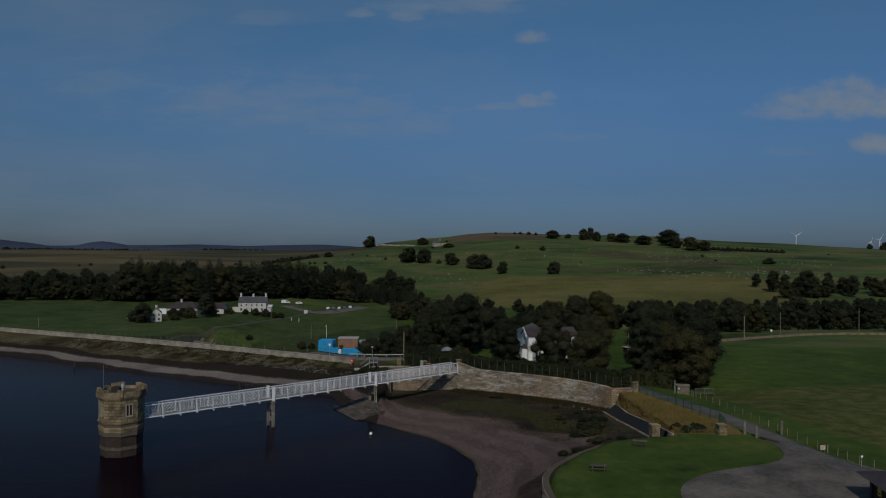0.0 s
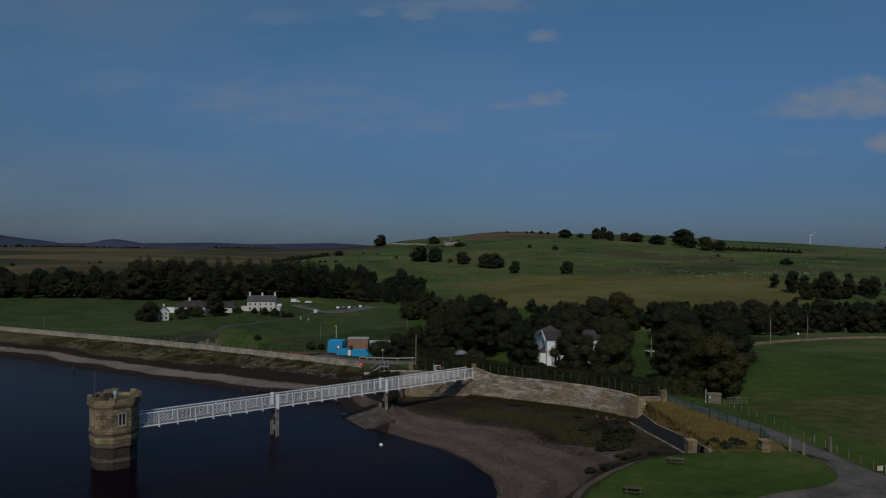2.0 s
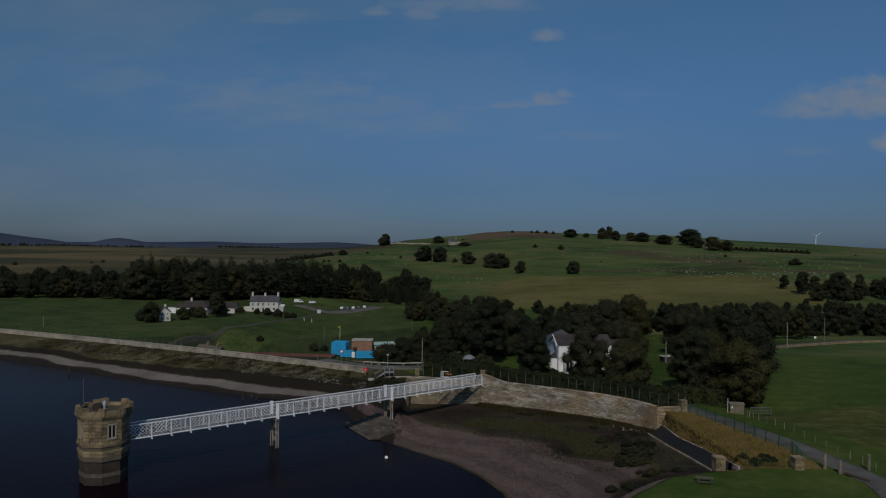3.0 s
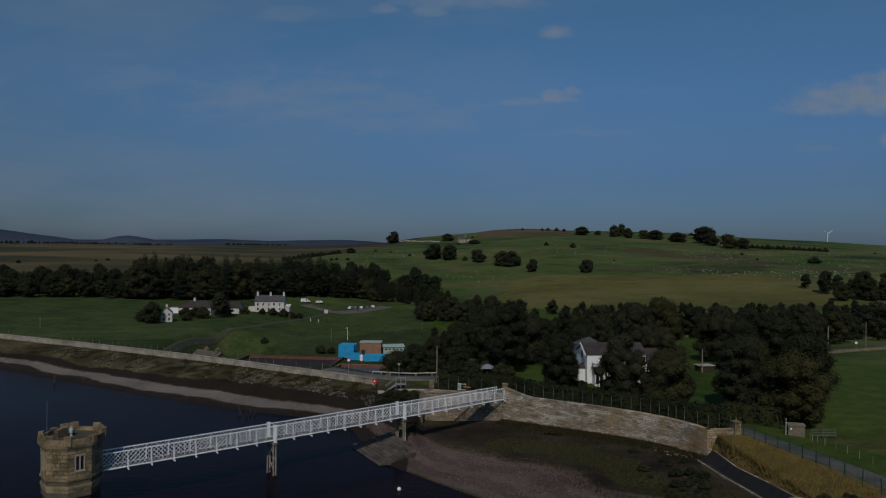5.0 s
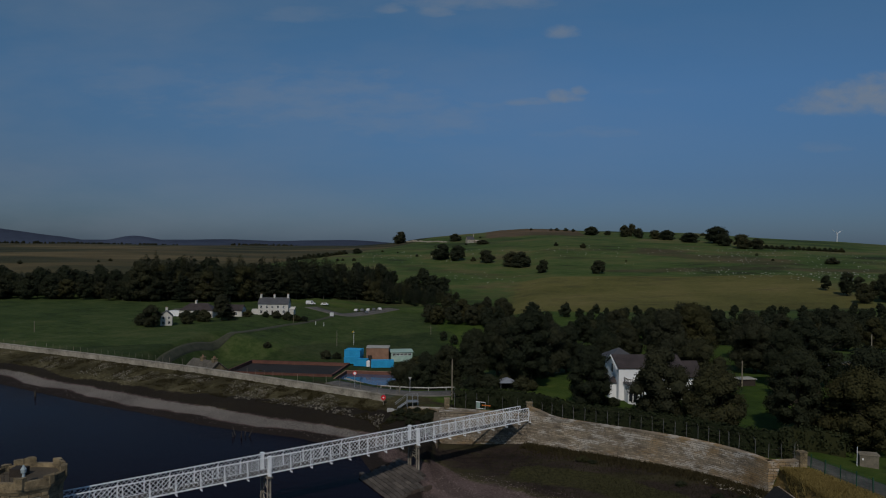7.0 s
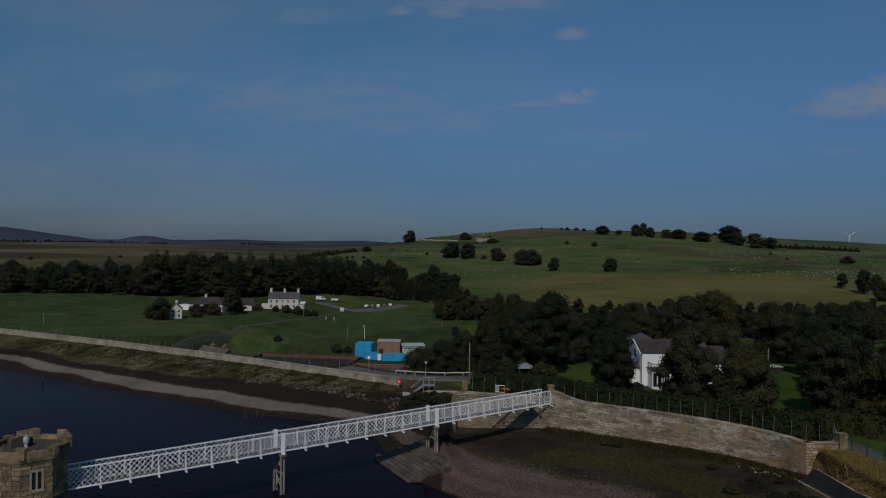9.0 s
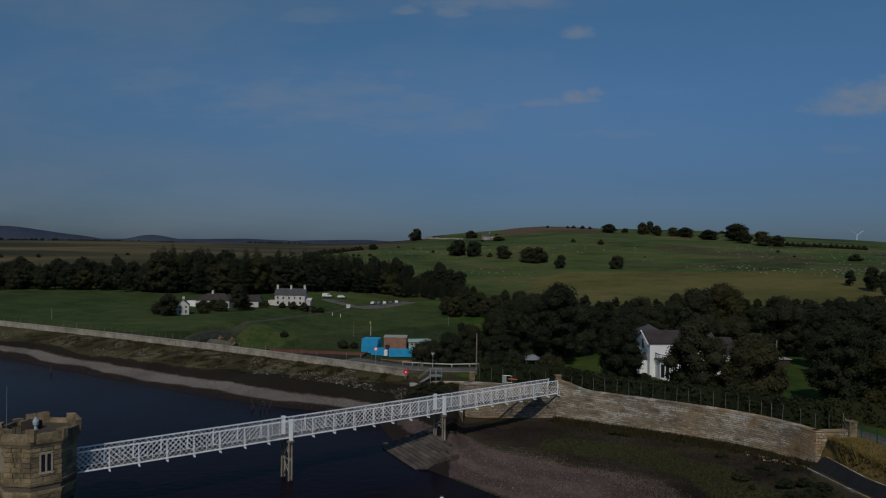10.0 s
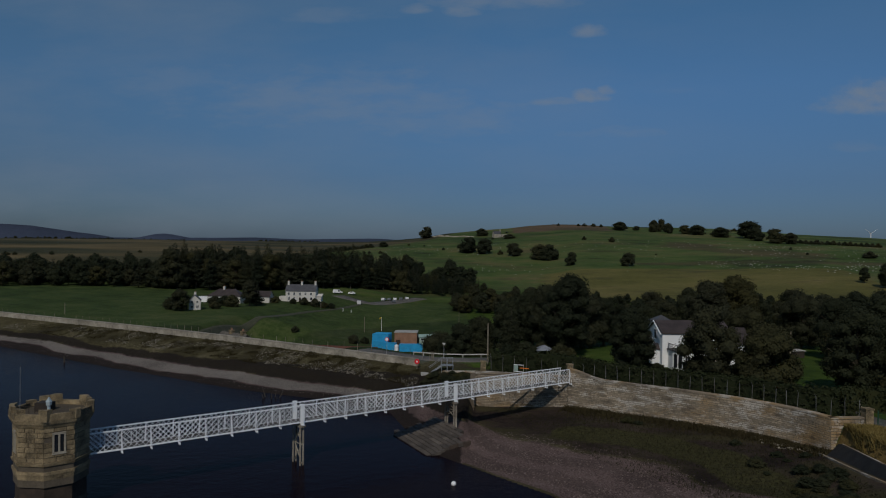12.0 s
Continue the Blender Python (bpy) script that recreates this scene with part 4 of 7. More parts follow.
for k in range(8):
    for c in range(7):
        z = 4.72 + 0.40 * c - 0.005
        order = [(0, 1, 1), (1, 2, 0), (1, 0, 1), (2, 0, 1)][(c * 3 + k) % 4]
        total = sum(lengths[i] for i in order)
        y = -total / 2
        for i in order:
            w = lengths[i]
            mid = y + w / 2
            y += w
            if k in WINDOWS and abs(mid) < 0.5 + w * 0.3 and 5.35 < z + 0.2 < 7.1:
                continue
            m = pose(0, 0, 0, 0, 0, 45 * k) @ pose(3.22 + rng.uniform(-0.015, 0.03), mid * 2.74 / total, z) @ Matrix.Diagonal((1, 2.70 / total, 0.9, 1))
            piece("stone", stone_meshes[i], tower, m)
for k in WINDOWS:
    face = pose(0, 0, 0, 0, 0, 45 * k)
    fr = bmesh.new()
    for y0, y1, z0, z1 in ((-0.60, -0.44, 5.4, 7.0), (0.44, 0.60, 5.4, 7.0), (-0.08, 0.08, 5.5, 6.9), (-0.60, 0.60, 6.9, 7.08), (-0.64, 0.64, 5.32, 5.5)):
        box(fr, 3.15, y0, z0, 3.34, y1, z1, face)
    win = part("window", fr, M_COPING, tower, "twin-light stone window")
    for y0 in (-0.44, 0.08):
        part("pane", box(bmesh.new(), 3.16, y0, 5.5, 3.23, y0 + 0.36, 6.9, face), M_GLASS, win)
part("mast", rod(bmesh.new(), (-2.3, -1.6, 8.2), (-2.3, -1.6, 12.1), 0.04, 0.025), M_STEEL, tower, "thin white mast")
cow = bmesh.new()
rod(cow, (1.2, -2.3, 8.2), (1.2, -2.3, 8.5), 0.26, 0.20, 8)
rod(cow, (1.2, -2.3, 8.5), (1.2, -2.3, 9.2), 0.17, 0.15, 8)
rod(cow, (1.2, -2.3, 9.2), (1.2, -2.3, 9.5), 0.26, 0.29, 8)
rod(cow, (1.2, -2.3, 9.5), (1.2, -2.3, 9.85), 0.31, 0.05, 8)
M_COWL = surf("chalky blue-grey paint", (0.17, 0.22, 0.24), (0.36, 0.41, 0.43), 1.5, 7, rough=0.7, bump=0.2)
part("vent_cowl", cow, M_COWL, tower, "pale blue-white vent cowl")
hatch = box(bmesh.new(), -1.6, -0.4, 8.25, -0.2, 0.9, 8.95)
part("hatch", hatch, M_DARKWOOD, tower, "dark roof hatch")
rail = bmesh.new()
for i in range(5):
    rod(rail, (-2.6 + i * 0.55, -2.5 + 0.1 * i, 8.2), (-2.6 + i * 0.55, -2.5 + 0.1 * i, 9.0), 0.025)
rod(rail, (-2.6, -2.5, 9.0), (-0.4, -2.1, 9.0), 0.025)
part("roof_rail", rail, M_DARKWOOD, tower)

# ---- footbridge ----
B_LEN, PANEL = 60.6, 2.44
bridge = thing("footbridge", pose(TX, TY, 0, 0, 0, 42.0), "white-painted iron lattice footbridge on trestle piers", "bridge")
P1, P2 = 22.0, 41.5
Z0, Z1, HALF = 4.30, 6.05, 0.78
starts = [P1 + PANEL * k for k in range(-8, 16)]


def lattice(length):
    """One panel of crossed flats between the chords, in the plane y = 0, from x = 0."""
    bm = bmesh.new()
    h = Z1 - Z0 - 0.14
    n = max(1, round(length / 0.48))
    d = length / n
    for i in range(-5, n + 1):
        for sgn, off in ((1, -0.018), (-1, 0.018)):
            xa, xb = i * d, i * d + h
            za, zb = (0.0, h) if sgn > 0 else (h, 0.0)
            t0, t1 = max(0.0, -xa / h), min(1.0, (length - xa) / h)
            if t1 - t0 < 0.05:
                continue
            p = Vector((xa + t0 * h, off, Z0 + 0.07 + za + (zb - za) * t0))
            q = Vector((xa + t1 * h, off, Z0 + 0.07 + za + (zb - za) * t1))
            m = Matrix.Translation((p + q) / 2) @ (q - p).to_track_quat("X", "Z").to_matrix().to_4x4()
            bmesh.ops.create_cube(bm, size=1.0, matrix=m @ Matrix.Diagonal(((q - p).length, 0.014, 0.033, 1)))
    return bm


def mesh_of(name, bm, mat):
    me = bpy.data.meshes.new(name)
    bmesh.ops.recalc_face_normals(bm, faces=bm.faces)
    bm.to_mesh(me)
    bm.free()
    me.materials.append(mat)
    return me


spans = []
x = 3.3
cuts = [2.2] + [s for s in starts if 3.8 < s < B_LEN - 0.6] + [B_LEN]
full = mesh_of("lattice_panel", lattice(PANEL), M_WHITE_IRON)
strut = bmesh.new()
box(strut, -0.014, -0.02, Z0, 0.014, 0.02, Z1)
bracket = bmesh.new()
box(bracket, -0.035, -0.035, Z0 - 0.1, 0.035, 0.035, Z1)
rod(bracket, (0, -0.42, Z0 - 0.14), (0, -0.05, Z1 - 0.12), 0.028, None, 4)
box(bracket, -0.05, -0.46, Z0 - 0.2, 0.05, 0.0, Z0 - 0.1)
strut, bracket = mesh_of("strut", strut, M_WHITE_IRON), mesh_of("bracket", bracket, M_WHITE_IRON)
for side in (-1, 1):
    turn = 0 if side < 0 else 180
    for a, b in zip(cuts, cuts[1:]):
        me = full if abs(b - a - PANEL) < 0.01 else mesh_of("lattice_panel", lattice(b - a), M_WHITE_IRON)
        piece("lattice_panel", me, bridge, pose(a, side * HALF, 0))
        piece("strut", strut, bridge, pose((a + b) / 2, side * HALF, 0))
        piece("bracket", bracket, bridge, pose(b, side * (HALF + 0.05), 0, 0, 0, turn))
    for z, w, h in ((Z0, 0.16, 0.10), (Z1 - 0.06, 0.16, 0.08)):
        part("chord", box(bmesh.new(), 2.15, side * HALF - w / 2, z, B_LEN, side * HALF + w / 2, z + h), M_WHITE_IRON, bridge)
for i in range(int((B_LEN - 2.5) / 2.44)):
    a = 2.5 + i * 2.44
    part("deck_board", box(bmesh.new(), a, -HALF + 0.1, Z0 + 0.02, a + 2.41, HALF - 0.1, Z0 + 0.10), M_DECK, bridge)
    part("cross_beam", box(bmesh.new(), a - 0.06, -HALF, Z0 - 0.12, a + 0.06, HALF, Z0 + 0.0), M_OLD_IRON, bridge)
for s in (P1, P2):
    depth = -4.0 if s == P1 else 1.0
    for side in (-1, 1):
        bm = box(bmesh.new(), s - 0.17, side * (HALF + 0.12) - 0.14, Z0 - 0.25, s + 0.17, side * (HALF + 0.12) + 0.14, Z1 + 0.06)
        box(bm, s - 0.21, side * (HALF + 0.12) - 0.17, Z1 + 0.06, s + 0.21, side * (HALF + 0.12) + 0.17, Z1 + 0.14)
        part("pilaster", bm, M_WHITE_IRON, bridge, "white cast pilaster")
        for e in (-0.16, 0.16):
            part("pier_leg", rod(bmesh.new(), (s + e, side * (HALF + 0.08), depth), (s + e, side * HALF, Z0 - 0.2), 0.11, 0.10, 8), M_OLD_IRON, bridge, "rusty cream pier leg")
    part("pier_beam", box(bmesh.new(), s - 0.3, -HALF - 0.3, Z0 - 0.45, s + 0.3, HALF + 0.3, Z0 - 0.2), M_OLD_IRON, bridge)
    zb = 0.2 if s == P1 else 2.2
    for za, zc in ((zb, (zb + 3.9) / 2), ((zb + 3.9) / 2, 3.9)):
        for side in (-1, 1):
            part("cross_brace", rod(bmesh.new(), (s, side * (HALF + 0.1), za), (s, -side * HALF, zc), 0.05, None, 6), M_OLD_IRON, bridge)
        part("tie", rod(bmesh.new(), (s, -HALF - 0.1, zc), (s, HALF + 0.1, zc), 0.05, None, 6), M_OLD_IRON, bridge)


# ---- trees ----
def leaf_mesh(name, centres, radii, per, size, seed, mat, squash=0.85, cores=True):
    """Loose leaf sprays over a cluster of lobes; each spray is a bent quad."""
    r = np.random.RandomState(seed)
    verts, faces, k = [], [], 0
    for c, rad in zip(centres, radii):
        d = r.normal(size=(per, 3))
        d[:, 2] = d[:, 2] * 0.9 + 0.25
        d /= np.linalg.norm(d, axis=1)[:, None]
        p = np.asarray(c) + d * rad * (0.55 + 0.85 * r.beta(2.2, 2.2, (per, 1))) * (1, 1, squash)
        n = d * 1.3 + r.normal(size=(per, 3)) * 0.33
        n /= np.linalg.norm(n, axis=1)[:, None]
        t = np.cross(n, r.normal(size=(per, 3)))
        t /= np.linalg.norm(t, axis=1)[:, None]
        b = np.cross(n, t)
        s = size * r.uniform(0.55, 1.3, (per, 1))
        quad = np.stack([p - t * s - b * s * 0.6, p + t * s * 0.7 - b * s, p + t * s + b * s * 0.7 - n * s * 0.4, p - t * s * 0.6 + b * s], 1)
        verts.append(quad.reshape(-1, 3))
        faces.append(np.arange(per * 4).reshape(-1, 4) + k)
        k += per * 4
    verts, faces = np.concatenate(verts), np.concatenate(faces).tolist()
    if cores:
        bm = bmesh.new()
        for c, rad in zip(centres, radii):
            bmesh.ops.create_icosphere(bm, subdivisions=1, radius=rad * 0.8, matrix=Matrix.Translation(c) @ Matrix.Diagonal((1, 1, squash, 1)))
        bm.verts.index_update()
        verts = np.concatenate([verts, [v.co[:] for v in bm.verts]])
        faces += [tuple(v.index + k for v in f.verts) for f in bm.faces]
        bm.free()
    me = bpy.data.meshes.new(name)
    me.from_pydata(verts.tolist(), [], faces)
    me.materials.append(mat)
    return me


def trunk_mesh(h, r, limbs, seed):
    rng = random.Random(seed)
    bm = bmesh.new()
    rod(bm, (0, 0, -0.4), (0, 0, h * 0.5), r, r * 0.7, 8)
    rod(bm, (0, 0, h * 0.5), (0.1, 0.05, h * 0.85), r * 0.7, r * 0.25, 7)
    for i in range(limbs):
        a = rng.uniform(0, math.tau)
        z = h * rng.uniform(0.3, 0.6)
        q = h * rng.uniform(0.18, 0.3)
        rod(bm, (0, 0, z), (q * math.cos(a), q * math.sin(a), z + q * rng.uniform(0.6, 1.1)), r * 0.4, r * 0.12, 5)
    return mesh_of("trunk", bm, M_BARK)


def broadleaf(seed, h, w, base=0.18, lobes=30, per=90, size=0.42, mat=None):
    rng = random.Random(seed)
    cs, rs = [], []
    for i in range(lobes):
        u = rng.random()
        z = base + (1 - base) * (0.08 + 0.84 * u)
        prof = math.sin(math.pi * min(1, max(0.08, (u * 0.86 + 0.14)))) ** 0.6
        a = rng.uniform(0, math.tau)
        q = w / 2 * prof * rng.uniform(0.35, 0.82)
        cs.append((q * math.cos(a), q * math.sin(a), z * h))
        rs.append(w * rng.uniform(0.09, 0.23) * (30 / lobes) ** 0.25)
    return trunk_mesh(h, 0.022 * h + 0.05, 7, seed), leaf_mesh("crown", cs, rs, per, size, seed, mat or M_LEAF)


def conifer(seed, h, w, bare=0.1, n=3600, size=0.26, power=0.85):
    """A spire of drooping sprays in uneven whorls."""
    r = np.random.RandomState(seed)
    u = 1 - np.sqrt(r.uniform(0.0004, 1, n))
    a = r.uniform(0, math.tau, n)
    whorl = 0.72 + 0.28 * np.sin(u * 46 + 1.3 * np.sin(a * 2 + seed)) + 0.16 * np.sin(a * 5 + u * 17 + seed)
    reach = w / 2 * (1 - u) ** power * whorl * r.uniform(0.35, 1.08, n) + 0.05
    p = np.stack([reach * np.cos(a), reach * np.sin(a), h * (bare + (1 - bare) * u) - 0.22 * reach], 1)
    out = np.stack([np.cos(a), np.sin(a), np.full(n, -0.35)], 1) + r.normal(size=(n, 3)) * 0.3
    out /= np.linalg.norm(out, axis=1)[:, None]
    side = np.cross(out, np.array([0, 0, 1.0])) + r.normal(size=(n, 3)) * 0.35
    s = size * r.uniform(0.6, 1.3, (n, 1)) * (0.55 + 0.45 * (1 - u[:, None]))
    quad = np.stack([p - side * s * 0.6, p + side * s * 0.6, p + out * s * 2.0 + side * s * 0.2, p + out * s * 1.8 - side * s * 0.3], 1).reshape(-1, 3)
    me = bpy.data.meshes.new("crown")
    me.from_pydata(quad.tolist(), [], np.arange(n * 4).reshape(-1, 4).tolist())
    me.materials.append(M_NEEDLE)
    bm = bmesh.new()
    rod(bm, (0, 0, -0.4), (0, 0, h * 0.93), 0.012 * h + 0.06, 0.03, 7)
    return mesh_of("trunk", bm, M_BARK), me


KINDS = {
    "oak_a": broadleaf(1, 12, 12, 0.05, 80, 320, 0.13), "oak_b": broadleaf(2, 14, 11, 0.06, 80, 320, 0.13), "oak_c": broadleaf(3, 15, 10, 0.08, 76, 320, 0.13),
    "ash": broadleaf(4, 12, 8, 0.1, 60, 260, 0.13), "wood_a": broadleaf(5, 13, 11, 0.04, 50, 220, 0.18), "wood_b": broadleaf(6, 11, 12, 0.04, 50, 220, 0.18),
    "wood_c": broadleaf(7, 15, 10, 0.06, 50, 220, 0.18), "spruce_a": conifer(8, 18, 7), "spruce_b": conifer(9, 15, 6.5, 0.12), "pine": conifer(10, 17, 7.5, 0.24, 4200, 0.3, 0.6),
    "cedar": conifer(11, 12, 9, 0.06, 9000, 0.2, 0.62), "yew": conifer(17, 10, 7, 0.02, 11000, 0.15, 0.6), "bush": broadleaf(12, 3.0, 4.0, 0.0, 34, 130, 0.10), "far_tree": broadleaf(13, 12, 13, 0.1, 44, 90, 0.36), "far_bush": broadleaf(14, 4, 6, 0.0, 26, 60, 0.28),
}
SPRUCEY = {"spruce_a", "spruce_b", "pine", "cedar", "yew"}
rng_t = random.Random(77)


def tree(kind, x, y, scale=1.0, label="", group="", wide=1.0, sink=0.0):
    trunk, crown = KINDS[kind]
    z = ground_z(x, y) - sink
    name, cat = ("conifer_tree", "tree") if kind in SPRUCEY else (("bush", "bush") if "bush" in kind else ("broadleaf_tree", "tree"))
    label = label or {"conifer_tree": "tall dark green conifer in a dense belt", "bush": "low dark green bush on grass", "broadleaf_tree": "dark green broadleaf tree in late summer leaf"}[name]
    s = Matrix.Diagonal((scale * wide, scale * wide, scale, 1))
    t = thing(name, pose(x, y, z, 0, 0, rng_t.uniform(0, 360)) @ s, label, cat, group)
    piece("trunk", trunk, t, Matrix())
    piece("crown", crown, t, Matrix())
    return t


GARDEN = [("yew", -6.6, 167.0, 0.95), ("oak_c", 3.0, 166, 0.94), ("oak_b", 0.2, 176, 0.84), ("oak_b", -2.5, 181, 0.78), ("oak_a", 6.5, 180, 0.86), ("oak_b", -15.7, 172, 0.72), ("yew", -12.2, 170, 0.85), ("oak_a", -20.5, 183, 0.8), ("oak_c", -12.5, 186, 0.74),
          ("oak_c", 10.6, 148.0, 0.66), ("oak_b", 11.4, 186, 0.66), ("oak_b", 19.1, 139.8, 0.77), ("oak_a", 25.0, 135.6, 0.74), ("oak_c", 38.1, 192, 0.96), ("oak_c", 35.8, 136.0, 0.78), ("oak_a", 42.2, 132.5, 0.86), ("oak_b", 25.2, 195, 0.6),
          ("oak_a", 50, 190, 0.88), ("oak_b", 47.0, 139.5, 0.84), ("oak_b", 31.5, 187, 0.93), ("oak_b", 18, 178, 0.6), ("oak_a", 31, 163, 0.74), ("oak_c", -7, 183, 0.72), ("wood_c", 56, 172, 0.74), ("wood_a", 60, 190, 0.84), ("oak_b", 49, 172, 0.74), ("oak_a", 46, 160, 0.66)]
for kind, x, y, s in GARDEN:
    tree(kind, x, y, s, "large dark green tree in the garden behind the hedge" if kind not in SPRUCEY else "spreading dark green conifer behind the hedge", "garden trees")

# woods between the garden and the hill
r_w = random.Random(21)
placed = []


def stature(x, y):
    """How tall the wood grows: lower towards the foot of the hill and where the belt runs out."""
    if x > -35 and y < 430:
        return float(np.interp(y, [206, 270, 310, 350, 400, 425], [1.0, 1.0, 0.95, 0.78, 0.52, 0.45]) * (np.interp(x, [5, 40], [0.62, 1.0]) if y < 395 else np.interp(x, [0, 30, 60], [1.9, 1.5, 1.0])))
    if -200 < x < -18 and y < 520:
        return float(np.interp(x, [-150, -110, -84, -60, -30], [1.32, 1.28, 1.05, 0.62, 0.5]))
    return 1.0


def scatter(n, region, kinds, lo, hi, gap, group, label=""):
    made = tries = 0
    while made < n and tries < n * 40:
        tries += 1
        x, y = region(r_w)
        if any((x - a) ** 2 + (y - b) ** 2 < gap * gap for a, b in placed):
            continue
        placed.append((x, y))
        tree(r_w.choice(kinds), x, y, r_w.uniform(lo, hi) * stature(x, y), label, group, r_w.uniform(0.9, 1.2))
        made += 1


def wood_region(r):
    while True:
        x, y = r.uniform(-32, 300), r.uniform(206, 425)
        road = float(np.interp(x, [60, 73, 92, 114, 134, 170, 300], [205, 214, 229, 240, 242, 238, 224]))
        if y < road or (x < 4 and y < 255 + (4 - x) * 3.4) or (x < -8 and y > 372) or (12 < x < 50 and 405 < y):
            continue
        return x, y


def joined_wood(name, n, region, kinds, lo, hi, gap, label):
    """Trees too many and too far to count, as one mesh."""
    verts, faces, k, made, tries = [], [], 0, 0, 0
    sources = []
    for kind in kinds:
        me = KINDS[kind][1]
        co = np.empty(len(me.vertices) * 3)
        me.vertices.foreach_get("co", co)
        sources.append((co.reshape(-1, 3), [tuple(p.vertices) for p in me.polygons]))
    while made < n and tries < n * 40:
        tries += 1
        x, y = region(r_w)
        if any((x - a) ** 2 + (y - b) ** 2 < gap * gap for a, b in placed):
            continue
        placed.append((x, y))
        made += 1
        co, fs = r_w.choice(sources)
        s, a = r_w.uniform(lo, hi) * stature(x, y), r_w.uniform(0, math.tau)
        c, d = math.cos(a) * s, math.sin(a) * s
        z = ground_z(x, y)
        verts.append(np.stack([co[:, 0] * c - co[:, 1] * d + x, co[:, 0] * d + co[:, 1] * c + y, co[:, 2] * s + z], 1))
        faces += [tuple(i + k for i in f) for f in fs]
        k += len(co)
    me = bpy.data.meshes.new(name)
    me.from_pydata(np.concatenate(verts).tolist(), [], faces)
    me.materials.append(M_LEAF)
    return tagged(new(name, me), label, "wood", kind="stuff")


def near_wood(r):
    while True:
        x, y = wood_region(r)
        if y < 262 or (x < 40 and y < 300):
            return x, y


def far_wood(r):
    while True:
        x, y = wood_region(r)
        if y > 255:
            return x, y


scatter(75, near_wood, ["wood_a", "wood_b", "wood_c"], 0.55, 0.82, 6.5, "valley wood")
KINDS["joined_a"], KINDS["joined_b"] = broadleaf(15, 13, 11, 0.03, 34, 60, 0.36), broadleaf(16, 12, 12, 0.03, 34, 60, 0.36)
joined_wood("far_wood", 230, far_wood, ["joined_a", "joined_b"], 0.55, 0.82, 6.8, "dense dark broadleaf wood filling the valley")
scatter(26, lambda r: (r.uniform(218, 330), r.uniform(425, 500)), ["wood_a", "wood_b", "wood_c"], 0.55, 0.85, 7, "valley wood")


def belt_front(x):
    return float(np.interp(x, [-360, -250, -220, -188, -148, -114, -84, -55, -30], [350, 394, 410, 428, 440, 459, 484, 478, 462]))


def belt_region(r):
    x = r.uniform(-200, -22)
    return x, belt_front(x) + r.uniform(0, 42)


scatter(150, belt_region, ["spruce_a", "spruce_b", "pine", "pine"], 0.85, 1.15, 3.2, "conifer belt")
scatter(60, belt_region, ["wood_a", "wood_c", "wood_b"], 0.8, 1.1, 3.6, "mixed belt")
scatter(64, lambda r: (lambda x: (x, belt_front(x) + r.uniform(0, 40)))(r.uniform(-360, -190)), ["wood_a", "wood_b", "spruce_b", "wood_c"], 0.7, 1.0, 4.6, "mixed belt")
joined_wood("belt_wood", 120, lambda r: (lambda x: (x, belt_front(x) + r.uniform(30, 70)))(r.uniform(-430, -20)), ["joined_a", "joined_b"], 0.75, 1.15, 6, "dark tree belt behind the field")
tree("pine", -189, 434, 1.4, "very tall dark conifer rising over the belt", "conifer belt", 1.35)
scatter(24, lambda r: (r.uniform(-34, 8), r.uniform(405, 440)), ["wood_a", "wood_b"], 0.6, 0.9, 6, "valley wood")
for kind, x, y, s in (("oak_b", 218, 456, 1.2), ("wood_c", 208, 480, 0.95), ("wood_a", 204, 452, 0.85), ("ash", 205, 500, 0.8), ("wood_b", 228, 470, 1.0)):
    tree(kind, x, y, s, "dark green tree at the corner of the hill pasture", "valley wood")


# ---- stone-pitched apron beside the second pier ----
kerb = tagged(new("apron_kerb"), "low dark stone kerb ending the pitched apron", "kerb", kind="structure")
k_line = finer([(-15.6, 118.4), (-13.9, 119.5), (-11.0, 121.3)], 0.8)
part("kerb_stone", strip_solid(bmesh.new(), k_line, offset_line(k_line, 0.3), -0.4, lambda x, y: ground_z(x - 0.2, y + 0.1) + 0.16), M_STAIN, kerb)
apron = tagged(new("apron"), "sloping apron of long grey pitching stones", "pavement", kind="structure")
r_a = random.Random(61)
slab_meshes = []
M_PITCH = surf("pitching stone", (0.040, 0.033, 0.028), (0.115, 0.096, 0.080), 0.5, 5, spread=0.3)
for w in (0.9, 1.3, 1.7):
    bm = bmesh.new()
    lo = [bm.verts.new((sx * (w / 2 - 0.02), sy * 0.26, -0.4)) for sx, sy in ((-1, -1), (1, -1), (1, 1), (-1, 1))]
    hi = [bm.verts.new((sx * (w / 2 - 0.04), sy * 0.255, 0.01)) for sx, sy in ((-1, -1), (1, -1), (1, 1), (-1, 1))]
    bm.faces.new(hi)
    for i in range(4):
        bm.faces.new((lo[i], lo[(i + 1) % 4], hi[(i + 1) % 4], hi[i]))
    slab_meshes.append((w, mesh_of("pitching_stone", bm, M_PITCH)))
inward, shoreward = Vector((0.85, 0.53)), Vector((-0.53, 0.85))
